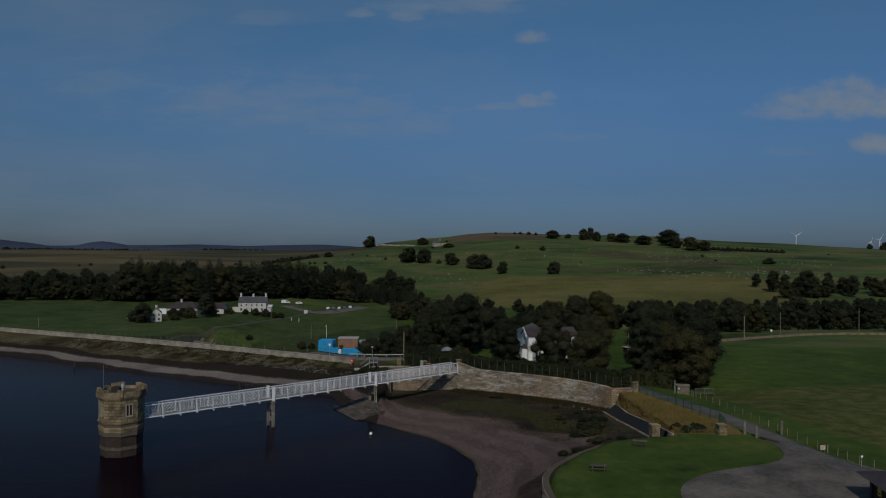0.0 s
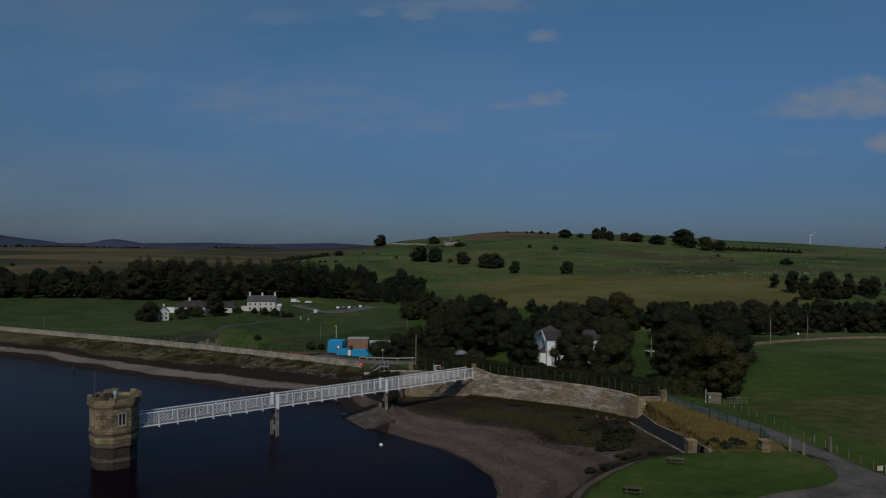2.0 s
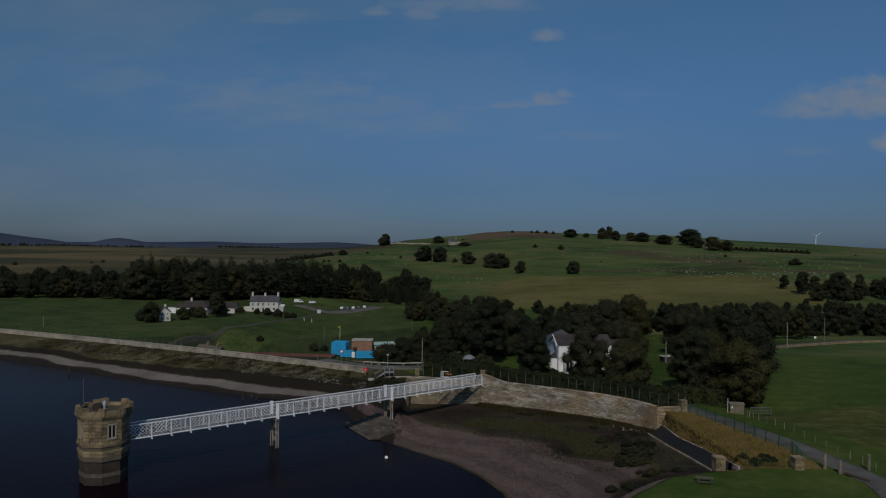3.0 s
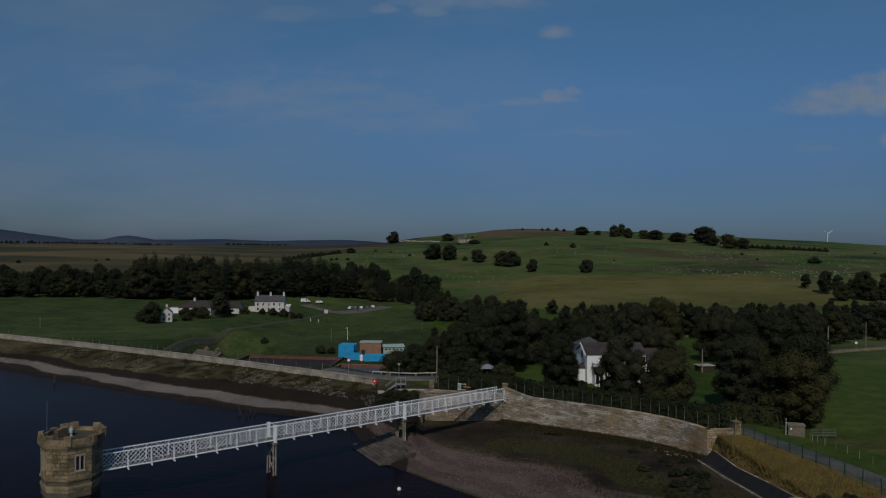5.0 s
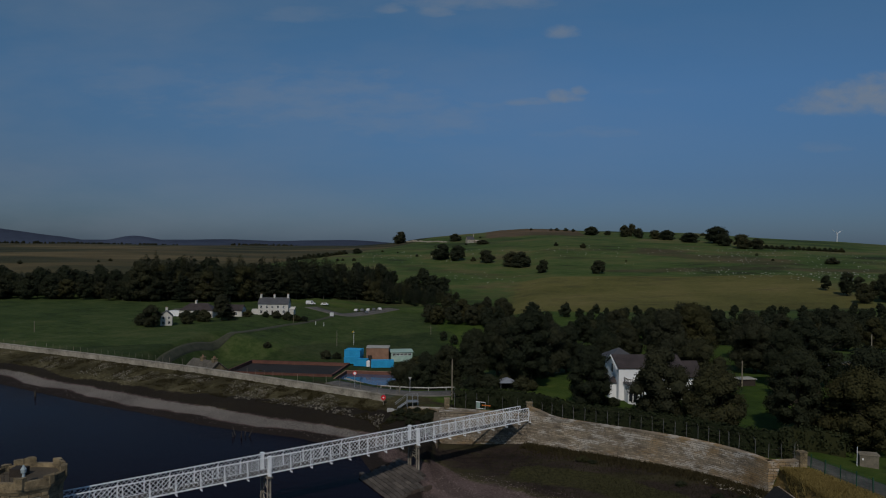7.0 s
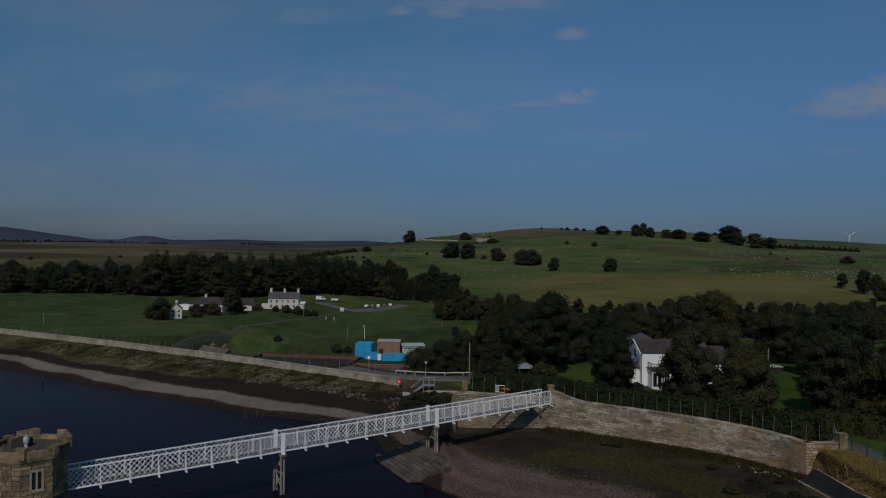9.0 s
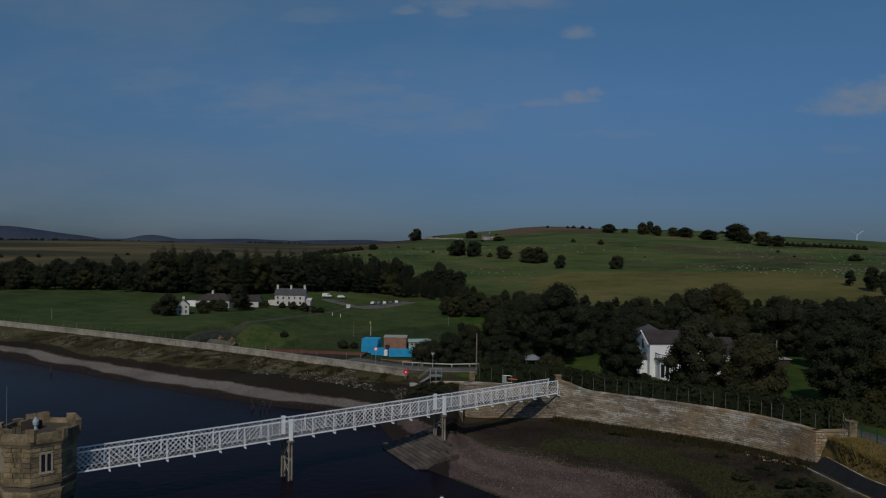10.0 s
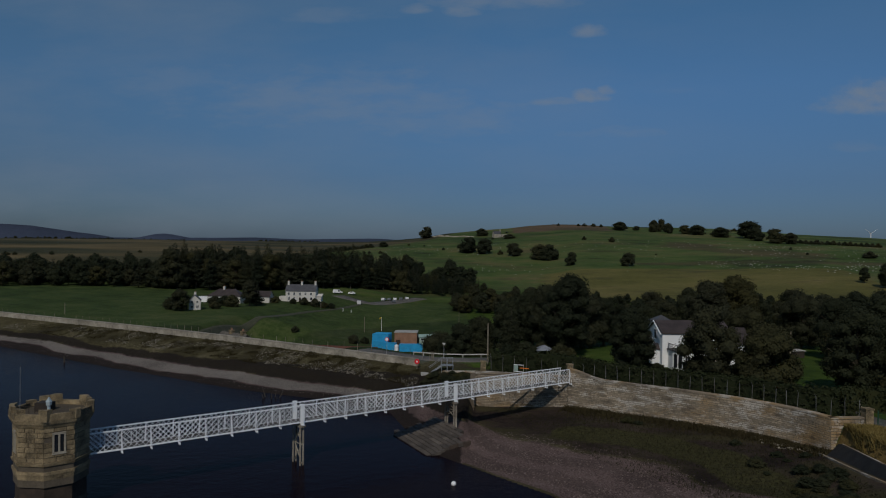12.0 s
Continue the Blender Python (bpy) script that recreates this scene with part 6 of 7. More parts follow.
M_MUD = surf("black drained silt", (0.010, 0.009, 0.009), (0.026, 0.022, 0.020), 0.15, 2, rough=0.8)
M_POOL = surf("blue settling water", (0.03, 0.055, 0.10), (0.05, 0.08, 0.14), 0.2, 2, rough=0.1, bump=0.02, spec=0.5)
basin(-94, 284, -56, 308, -16.9, M_MUD, "drained red brick filter bed", -0.6)
basin(-55, 266, -34, 291, -17.0, M_POOL, "red brick settling basin with blue water", -0.5)
walkway = thing("basin_walkway", pose(-51, 278, -16.95, 0, 0, -50), "narrow concrete walkway across the settling basin", "walkway")
part("deck", box(bmesh.new(), 0, -0.5, 0.1, 17, 0.5, 0.35), M_CONCRETE, walkway)
for i in range(4):
    part("pier", box(bmesh.new(), 1.5 + 4.5 * i, -0.3, -3.0, 2.1 + 4.5 * i, 0.3, 0.1), M_CONCRETE, walkway)
tank = thing("white_tank", pose(-47.0, 301.2, -16.8), "small white upright tank between blue containers", "tank")
part("shell", rod(bmesh.new(), (0, 0, 0), (0, 0, 2.0), 0.75, 0.75, 16), M_WHITE, tank)
part("lid", rod(bmesh.new(), (0, 0, 2.0), (0, 0, 2.25), 0.7, 0.25, 16), M_WHITE, tank)


# ---- vehicles ----
def car(m, paint, van=False, label="small white car parked on gravel"):
    t = thing("van" if van else "car", m, label, "car", "parked vehicles")
    L, W = (5.4, 2.0) if van else (4.1, 1.75)
    prof = [(0, 0.35), (L, 0.35), (L, 0.9), (L * 0.8, 1.05), (L * 0.68, 2.1 if van else 1.45), (0.1 if van else L * 0.22, 2.2 if van else 1.45), (0.0, 1.0)]
    bm = bmesh.new()
    a = [bm.verts.new((x, -W / 2, z)) for x, z in prof]
    b = [bm.verts.new((x, W / 2, z)) for x, z in prof]
    bm.faces.new(a)
    bm.faces.new(b[::-1])
    for i in range(len(prof)):
        bm.faces.new((a[i], b[i], b[(i + 1) % len(prof)], a[(i + 1) % len(prof)]))
    bmesh.ops.recalc_face_normals(bm, faces=bm.faces)
    bmesh.ops.bevel(bm, geom=list(bm.edges), offset=0.06, segments=1)
    part("body", bm, paint, t)
    top = 1.95 if van else 1.38
    part("window", box(bmesh.new(), L * (0.55 if van else 0.3), -W / 2 - 0.01, 1.02, L * 0.7, W / 2 + 0.01, top - 0.05), M_GLASS, t)
    for x in (L * 0.2, L * 0.8):
        for y in (-W / 2, W / 2):
            wh = part("wheel", rod(bmesh.new(), (x, y - 0.1, 0.33), (x, y + 0.1, 0.33), 0.33, None, 12), M_BLACK, t)
            part("rim", rod(bmesh.new(), (x, y - 0.11, 0.33), (x, y + 0.11, 0.33), 0.18, None, 8), M_STEEL, wh)
    return t


M_GREYCAR = surf("grey car paint", (0.10, 0.11, 0.12), (0.16, 0.17, 0.18), 1, 4, rough=0.3, bump=0.0, spec=0.5)
M_CAR = surf("white car paint", (0.6, 0.6, 0.6), (0.72, 0.72, 0.72), 1, 4, rough=0.25, bump=0.0, spec=0.5)
car(on_ground(-105.6, 445, 8), M_CAR, True, "white panel van parked beside the trees")
car(on_ground(-97.6, 449, -10), M_CAR, False, "white estate car parked beside the trees")
car(on_ground(-84.1, 413, 100), M_CAR, True, "white van parked at the yard entrance")
car(on_ground(-153, 339, 20), M_CAR, False, "white car parked near a cottage")
for i, (x, y) in enumerate(((-77, 443), (-74, 446), (-71, 449), (-68, 452), (-65, 456), (-70, 440))):
    car(on_ground(x, y, 80 + 7 * i), M_GREYCAR if i % 2 else M_CAR, False, "grey car parked in a row on the yard" if i % 2 else "pale car parked in a row on the yard")
ribbon("yard", rounded([(-101, 438), (-90, 430), (-80, 424), (-74, 436), (-66, 450), (-58, 464)], 2), 9, M_ROAD, 0.12, "grey tarmac farm yard and parking area", "pavement", 4)
ribbon("track_cottage", rounded([(-160, 402), (-157, 370), (-153, 348), (-146, 340)], 2), 4, M_TRACK, 0.12, "dark tarmac drive to the cottage", "path", 4)
for x, y, s in ((-147, 333, 1.5), (-131, 341, 1.1), (-128, 352, 1.6), (-133, 356, 1.4), (-138, 357, 1.3), (-104, 381, 1.1), (-99, 382, 1.2), (-95, 383, 0.9), (-109, 380, 0.8), (-116, 375, 1.0), (-122, 366, 1.2), (-92, 386, 0.8)):
    tree("bush", x, y, s, "rounded dark garden shrub beside white houses", "garden shrubs", 1.2)
tree("oak_a", -140.5, 328, 0.74, "round dark tree hiding part of a cottage", "farm trees")
tree("oak_c", -121.5, 356, 0.80, "tall dark garden tree between white houses", "farm trees", 0.95)
tree("spruce_b", -119, 358, 0.75, "dark conifer between white houses", "farm trees", 1.3)
for x, y, s in ((-84, 292, 1.2), (-66, 317, 1.3), (-62, 318, 1.0), (-90, 320, 0.9), (-29, 292, 2.2), (-26, 300, 2.4)):
    tree("bush", x, y, s * 0.8, "dark red-brown shrub on the valley grass", "valley shrubs", 1.1)


# ---- hedges, fences, poles ----
def hedge(name, line, width, height, label, seed):
    t = thing(name, pose(0, 0, 0), label, "hedge")
    line = finer(line, 1.2)
    top = lambda x, y: ground_z(x, y) + height
    part("hedge_core", strip_solid(bmesh.new(), offset_line(line, -width * 0.3), offset_line(line, width * 0.3), lambda x, y: ground_z(x, y) - 0.3, lambda x, y: top(x, y) - 0.4), M_HEDGE, t)
    r = np.random.RandomState(seed)
    cs, rs = [], []
    for x, y in finer(line, 0.55):
        for k in range(3):
            cs.append((x + r.uniform(-0.3, 0.3) * width, y + r.uniform(-0.3, 0.3) * width, ground_z(x, y) + height * (0.80 - 0.3 * k)))
            rs.append(width * 0.40 * r.uniform(0.85, 1.2))
    me = leaf_mesh("foliage", cs, rs, 60, 0.12, seed, M_HEDGE, 0.95, False)
    piece("foliage", me, t, Matrix())


hedge("hedge", [(-9.4, 148.6), (-4.0, 147.2), (2.6, 144.2)] + offset_line(w_front, 2.4)[3:-4] + [(28.9, 124.6)], 1.5, 3.3, "clipped dark green hedge behind the spillway wall", 3)
hedge("hedge", [(29.8, 124.0), (31.6, 129.0), (35.6, 129.5), (38.5, 128.6)], 1.6, 2.9, "dark green hedge at the drive entrance", 5)


def fence_run(name, line, gap, post_fn, wires, label, category="fence", group=""):
    """Posts at even steps along a line, with wires strung between; returns the fence."""
    t = thing(name, pose(0, 0, 0), label, category, group)
    pts = []
    for a, b in zip(line, line[1:]):
        n = max(1, round(math.dist(a, b) / gap))
        pts += [(a[0] + (b[0] - a[0]) * i / n, a[1] + (b[1] - a[1]) * i / n, math.degrees(math.atan2(b[1] - a[1], b[0] - a[0]))) for i in range(n)]
    pts.append((*line[-1], pts[-1][2]))
    me, base = post_fn
    spots = []
    r = random.Random(len(pts))
    for x, y, a in pts:
        z = base(x, y)
        piece("post", me, t, pose(x, y, z, r.uniform(-2, 2), r.uniform(-2, 2), a))
        spots.append(Vector((x, y, z)))
    for h, rad, mat in wires:
        bm = bmesh.new()
        for p, q in zip(spots, spots[1:]):
            rod(bm, p + Vector((0, 0, h)), q + Vector((0, 0, h)), rad, None, 3)
        part("wire", bm, mat, t)
    return t


bm = box(bmesh.new(), -0.024, -0.024, -0.6, 0.024, 0.024, 1.62)
rod(bm, (0, 0, 1.6), (0, -0.22, 1.9), 0.022, None, 4)
cranked = mesh_of("post", bm, M_DULL)
p_line = [(-9.5, 146.9), (-4.5, 145.2), (1.8, 142.6)] + offset_line(w_front, 0.95)[2:-1] + [(29.6, 121.6)]
fence_run("security_fence", p_line, 2.0, (cranked, lambda x, y: 5.1 if x > 4 else 4.7), [(0.5, 0.004, M_BARK), (1.0, 0.004, M_BARK), (1.5, 0.004, M_BARK), (1.85, 0.004, M_BARK)], "galvanised cranked fence posts along the spillway wall")
stake = mesh_of("post", rod(bmesh.new(), (0, 0, -0.4), (0, 0, 0.92), 0.055, 0.045, 6), M_WOOD)
thin_stake = mesh_of("post", rod(bmesh.new(), (0, 0, -0.4), (0, 0, 0.85), 0.035, 0.03, 6), M_BARK)
fence_run("field_fence", rounded([(39.6, 121.5), (40.2, 112.0), (40.9, 102.0), (41.8, 93), (42.9, 85), (44.6, 80), (48, 72)], 2), 1.7, (stake, ground_z), [(0.4, 0.005, M_BARK), (0.75, 0.005, M_BARK), (1.05, 0.005, M_BARK)], "weathered post and wire fence beside the road")
fence_run("field_fence", [(44.6, 124.8), (60, 128), (85, 133), (120, 138)], 3.0, (thin_stake, ground_z), [(0.4, 0.005, M_BARK), (0.8, 0.005, M_BARK), (1.05, 0.005, M_BARK)], "thin post and wire fence across the field")
fence_run("crest_fence", offset_line([p for p in c_line if p[0] > -150], 4.4), 2.6, (mesh_of("post", rod(bmesh.new(), (0, 0, -0.5), (0, 0, 1.35), 0.04, 0.035, 5), M_WOOD), ground_z), [(0.5, 0.005, M_BARK), (0.95, 0.005, M_BARK), (1.35, 0.005, M_BARK)], "post and wire fence behind the dam crest")
green_post = mesh_of("post", box(bmesh.new(), -0.04, -0.04, -0.5, 0.04, 0.04, 1.75), M_GREENWIRE)


low_post = mesh_of("post", box(bmesh.new(), -0.03, -0.03, -0.5, 0.03, 0.03, 1.1), M_GREENWIRE)


def mesh_fence(line, label, top=1.65):
    t = fence_run("mesh_fence", line, 2.4, (green_post if top > 1.5 else low_post, ground_z), [], label)
    fine = finer(line, 0.16)
    wires = bmesh.new()
    zs = ground(*zip(*fine))
    for (x, y), z in zip(fine, zs):
        box(wires, x - 0.008, y - 0.008, z + 0.05, x + 0.008, y + 0.008, z + top)
    part("mesh", wires, M_GREENWIRE, t, "green welded mesh")
    return t


mesh_fence([(30.6, 119.8), (32.8, 111.2), (34.6, 102.5), (35.5, 97.3), (34.8, 93.2)], "green welded mesh fence beside the access road")
mesh_fence(offset_line(lw, 0.5)[6:24], "green welded mesh fence round the lawn edge", 1.0)
mesh_fence([(26.2, 92.1), (29.8, 92.3), (33.2, 92.5)], "low dark mesh fence between stone pillars", 1.05)


def pole(name, x, y, h, r, mat, label, category, z=None):
    t = thing(name, pose(x, y, ground_z(x, y) if z is None else z), label, category)
    part("shaft", rod(bmesh.new(), (0, 0, -0.5), (0, 0, h), r, r * 0.75, 8), mat, t)
    return t


for x, y, h in ((81.8, 207, 7.0), (98.5, 222, 7.2), (131.8, 240, 7.5), (-10.2, 153.6, 6.6), (40.9, 171, 4.6)):
    t = pole("utility_pole", x, y, h, 0.13, M_WOOD, "weathered wooden utility pole beside the road", "pole")
    part("cap", rod(bmesh.new(), (0, 0, h), (0, 0, h + 0.08), 0.12, 0.03, 8), M_BARK, t)
for x, y, h in ((-67.5, 345, 6.5), (-30, 380, 4.5), (-95, 378, 5.0), (-172, 300, 4.0)):
    pole("field_pole", x, y, h, 0.12, M_WOOD, "wooden pole standing in the grass field", "pole")
for x, y in ((-85.5, 383), (-81.8, 384)):
    pole("gate_post", x, y, 1.7, 0.14, M_WHITE, "white painted gate post on the farm drive", "post")
t = pole("wind_sock_pole", -61.5, 352, 6.0, 0.1, M_WHITE, "white pole with a small orange sock", "pole")
part("sock", rod(bmesh.new(), (0, 0, 5.8), (-0.9, 0.2, 5.2), 0.28, 0.14, 8), M_YELLOW, t)


def road_sign(x, y, h, shape, mats, label, z=None):
    t = pole("road_sign", x, y, h, 0.05, M_STEEL, label, "sign", z)
    bm = bmesh.new()
    sides, r, turn = shape
    outline = ring(r, sides, turn)
    prism(bm, outline, -0.02, 0.02, pose(0, -0.08, h, 90))
    p = part("plate", bm, mats[0], t)
    bm = prism(bmesh.new(), [(a * 0.72, b * 0.72) for a, b in outline], 0.022, 0.03, pose(0, -0.08, h, 90))
    part("face", bm, mats[1], p)
    return t


road_sign(-17.3, 157.6, 2.4, (3, 0.38, -math.pi / 2), (M_DULL, M_CONCRETE), "give way sign at the dam road end")
road_sign(-27.0, 160.5, 2.5, (16, 0.33, 0), (M_RED, M_WHITE), "round red-rimmed road sign on a post")
road_sign(94.5, 219.0, 2.0, (16, 0.34, 0), (M_WHITE, M_WHITE), "round white road sign by the lane")
road_sign(43.9, 79.0, 1.2, (12, 0.12, 0), (M_WHITE, M_WHITE), "small white round marker beside the fence")

# pale rail beside the crest road
rail_line = rounded([(-22.5, 160.4), (-15.8, 158.9), (-10.0, 160.4)], 1)
fence_run("guard_rail", rail_line, 2.2, (mesh_of("post", box(bmesh.new(), -0.06, -0.06, -0.3, 0.06, 0.06, 0.6), M_CONCRETE), ground_z), [(0.5, 0.10, M_CONCRETE)], "pale rail beside the crest road")

# life-ring housing
t = thing("life_ring_housing", pose(-20.7, 150.4, 3.5), "bright red life ring housing with a white centre", "life ring")
part("post", rod(bmesh.new(), (0, 0, -0.4), (0, 0, 1.0), 0.06), M_WOOD, t)
part("shell", prism(bmesh.new(), ring(0.38, 20), -0.12, 0.12, pose(0, 0, 1.15, 90)), M_RED, t)
part("centre", prism(bmesh.new(), ring(0.13, 12), 0.12, 0.15, pose(0, 0, 1.15, 90)), M_WHITE, t)

# steel access steps on the dam's upstream face
t = thing("access_steps", pose(-18.4, 148.6, 3.0, 0, 0, 10) @ Matrix.Diagonal((0.92, 0.95, 0.95, 1)), "galvanised access steps with handrails on concrete feet", "steps")
part("platform", box(bmesh.new(), 1.6, -0.6, 1.5, 3.6, 0.8, 1.6), M_STEEL, t)
for i in range(6):
    part("tread", box(bmesh.new(), -0.3 + i * 0.32, -0.5, 0.25 + i * 0.21, 0.0 + i * 0.32, 0.5, 0.29 + i * 0.21), M_STEEL, t)
for y in (-0.55, 0.55):
    part("handrail", rod(bmesh.new(), (-0.3, y, 1.2), (1.7, y, 2.6), 0.04), M_STEEL, t)
    part("handrail", rod(bmesh.new(), (1.7, y, 2.6), (3.6, y, 2.6), 0.04), M_STEEL, t)
    part("stringer", rod(bmesh.new(), (-0.4, y, 0.1), (1.7, y, 1.5), 0.06, None, 4), M_STEEL, t)
    for x in (1.7, 2.6, 3.5):
        part("stanchion", rod(bmesh.new(), (x, y, -0.3), (x, y, 2.6), 0.045), M_STEEL, t)
part("foot", box(bmesh.new(), -1.6, -0.7, -0.5, -0.4, 0.7, 0.35), M_CONCRETE, t, "concrete footing")
part("foot", box(bmesh.new(), 1.2, -0.9, -0.8, 2.4, 0.3, 0.1), M_CONCRETE, t, "concrete footing")

# buoy
t = thing("buoy", pose(-12.0, 109.5, 0.0), "white round mooring buoy floating on the water", "buoy")
bm = bmesh.new()
bmesh.ops.create_uvsphere(bm, u_segments=16, v_segments=10, radius=0.24, matrix=Matrix.Translation((0, 0, 0.12)))
part("float", bm, M_WHITE, t, "", True)
part("ring", rod(bmesh.new(), (0, 0, 0.34), (0, 0, 0.46), 0.04), M_STEEL, t)


# picnic tables
def picnic(x, y, a):
    t = thing("picnic_table", on_ground(x, y, a) @ Matrix.Diagonal((0.9, 0.9, 0.72, 1)), "weathered grey timber picnic table on the lawn", "picnic table", "picnic tables")
    for i in range(5):
        part("top_board", box(bmesh.new(), -0.95, -0.36 + i * 0.146, 0.72, 0.95, -0.36 + i * 0.146 + 0.135, 0.765), M_OLDWOOD, t)
    for y0 in (-0.82, 0.56):
        for k in range(2):
            part("seat_board", box(bmesh.new(), -0.95, y0 + 0.135 * k, 0.42, 0.95, y0 + 0.135 * k + 0.125, 0.46), M_OLDWOOD, t)
    for x0 in (-0.68, 0.68):
        for s in (-1, 1):
            part("leg", rod(bmesh.new(), (x0, s * 0.72, 0.0), (x0, s * 0.25, 0.72), 0.055, None, 4), M_OLDWOOD, t)
        part("bearer", box(bmesh.new(), x0 - 0.04, -0.8, 0.35, x0 + 0.04, 0.8, 0.42), M_OLDWOOD, t)
    return t


picnic(15.6, 77.2, -8)
picnic(22.4, 87.0, -14)

# small stone kiosk by the gate, field gate, entrance posts
t = thing("gate_kiosk", on_ground(39.1, 124.6, -12) @ Matrix.Diagonal((0.9, 0.8, 0.92, 1)), "small pale stone and timber kiosk beside the gate", "kiosk")
part("wall", box(bmesh.new(), -1.1, -0.8, -0.5, 1.1, 0.8, 1.55), M_WOOD, t)
part("roof", box(bmesh.new(), -1.2, -0.9, 1.56, 1.2, 0.9, 1.7), M_WOOD, t)
part("notice", box(bmesh.new(), -0.85, -0.84, 0.95, -0.65, -0.81, 1.2), M_WHITE, t)
t2 = pole("white_post", 37.6, 124.0, 2.2, 0.04, M_WHITE, "slim white post beside the kiosk", "post")
t = thing("field_gate", on_ground(41.2, 124.6, 3), "grey metal five-bar field gate", "gate")
for i in range(5):
    part("bar", rod(bmesh.new(), (0, 0, 0.25 + i * 0.22), (3.2, 0, 0.25 + i * 0.22), 0.03), M_DULL, t)
for x in (0, 1.6, 3.2):
    part("upright", rod(bmesh.new(), (x, 0, 0.0), (x, 0, 1.25), 0.04), M_DULL, t)
t = thing("road_barrier", on_ground(31.9, 126.2, 70), "striped timber barrier beside the drive", "barrier")
for i in range(3):
    part("slat", box(bmesh.new(), -0.7, -0.03, 0.3 + i * 0.3, 0.7, 0.03, 0.45 + i * 0.3), M_WOOD, t)
for x in (-0.6, 0.6):
    part("leg", box(bmesh.new(), x - 0.05, -0.05, -0.2, x + 0.05, 0.05, 1.2), M_WOOD, t)
for x, y, h in ((36.9, 92.6, 1.7), (37.7, 91.0, 1.4), (41.4, 92.4, 1.7)):
    t = thing("gate_post", on_ground(x, y), "thick weathered wooden gate post", "post", "entrance posts")
    part("shaft", prism(bmesh.new(), ring(0.17, 8), -0.4, h - 0.06), M_WOOD, t)
    part("top", prism(bmesh.new(), ring(0.13, 8), h - 0.06, h), M_WOOD, t)
t = thing("timber_log", on_ground(38.6, 89.4, -62), "dark timber log edging beside the road", "log")
part("trunk", rod(bmesh.new(), (-1.3, 0, 0.15), (1.3, 0, 0.15), 0.17, 0.15, 9), M_BARK, t)
t = thing("notice_board", on_ground(42.6, 84.6, 8) @ Matrix.Diagonal((0.38, 0.45, 0.6, 1)), "white notice board with unreadable dark bars on posts", "sign")
for x in (-0.5, 0.5):
    part("post", box(bmesh.new(), x - 0.04, -0.04, -0.3, x + 0.04, 0.04, 1.0), M_WOOD, t)
bd = part("board", box(bmesh.new(), -0.8, -0.09, 0.55, 0.8, -0.05, 1.4), M_BOARD, t)
for i in range(3):
    part("text_bar", box(bmesh.new(), -0.6, -0.1, 1.2 - i * 0.22, 0.5 - 0.2 * i, -0.092, 1.27 - i * 0.22), M_BRICK, bd)

# dark timber shelter at the car park
t = thing("car_park_shelter", pose(37.8, 61.2, 4.85, 0, 0, -6), "dark timber shelter with a low shingled roof", "shelter")
part("wall", box(bmesh.new(), 0.7, 0.7, -0.3, 7.3, 8.3, 2.2), M_DARKWOOD, t)
part("roof", hip_roof(bmesh.new(), 0, 0, 8, 9, 2.25, 4.0, 0.2), M_SLATE, t, "low dark shingle roof")
for y in (1.2, 4.4, 7.6):
    part("wall_post", box(bmesh.new(), 0.56, y - 0.08, -0.3, 0.69, y + 0.08, 2.2), M_DARKWOOD, t)
sg = part("yellow_sign", box(bmesh.new(), 0.62, 5.9, 0.95, 0.68, 6.55, 1.7), M_YELLOW, t, "yellow warning sign")
part("sign_mark", box(bmesh.new(), 0.60, 6.05, 1.1, 0.618, 6.4, 1.25), M_BLACK, sg)
part("window", box(bmesh.new(), 0.64, 7.4, 0.8, 0.695, 8.0, 1.7), M_GLASS, t)

# garden canopy
t = thing("garden_gazebo", on_ground(-1.2, 162.5, 12, -0.5) @ Matrix.Diagonal((0.8, 0.8, 0.85, 1)), "grey canvas garden gazebo under trees", "gazebo")
bm = bmesh.new()
lo = [bm.verts.new((x, y, 2.05)) for x, y in ((-1.9, -1.9), (1.9, -1.9), (1.9, 1.9), (-1.9, 1.9))]
hi = [bm.verts.new((x * 0.93, y * 0.93, 2.0)) for x, y in ((-1.9, -1.9), (1.9, -1.9), (1.9, 1.9), (-1.9, 1.9))]
tip, tip2 = bm.verts.new((0, 0, 2.95)), bm.verts.new((0, 0, 2.88))
for i in range(4):
    bm.faces.new((lo[i], lo[(i + 1) % 4], tip))
    bm.faces.new((hi[(i + 1) % 4], hi[i], tip2))
    bm.faces.new((lo[(i + 1) % 4], lo[i], hi[i], hi[(i + 1) % 4]))
part("canopy", bm, M_CANVAS, t)
for x in (-1.75, 1.75):
    for y in (-1.75, 1.75):
        part("leg", rod(bmesh.new(), (x, y, -0.1), (x, y, 2.05), 0.04), M_STEEL, t)
# site barriers at the landing
t = thing("site_barrier", pose(-5.6, 144.4, 4.5, 0, 0, -18), "pale site barrier panel with an orange stripe", "barrier")
for x in (-0.7, 0.7):
    part("upright", rod(bmesh.new(), (x, 0, -0.4), (x, 0, 1.15), 0.04), M_STEEL, t)
for z in (0.15, 1.1):
    part("rail", rod(bmesh.new(), (-0.7, 0, z), (0.7, 0, z), 0.04), M_WHITE, t)
part("stripe", box(bmesh.new(), 0.2, -0.06, 0.62, 1.5, 0.02, 0.74), M_ORANGE, t)
part("panel", box(bmesh.new(), -0.65, -0.02, 0.2, -0.1, 0.02, 1.05), M_GREENROOF, t)
t = thing("garden_shed", on_ground(42.0, 173, 12) @ Matrix.Diagonal((0.7, 0.7, 0.8, 1)), "low pale-roofed garden shed on a green lawn", "shed")
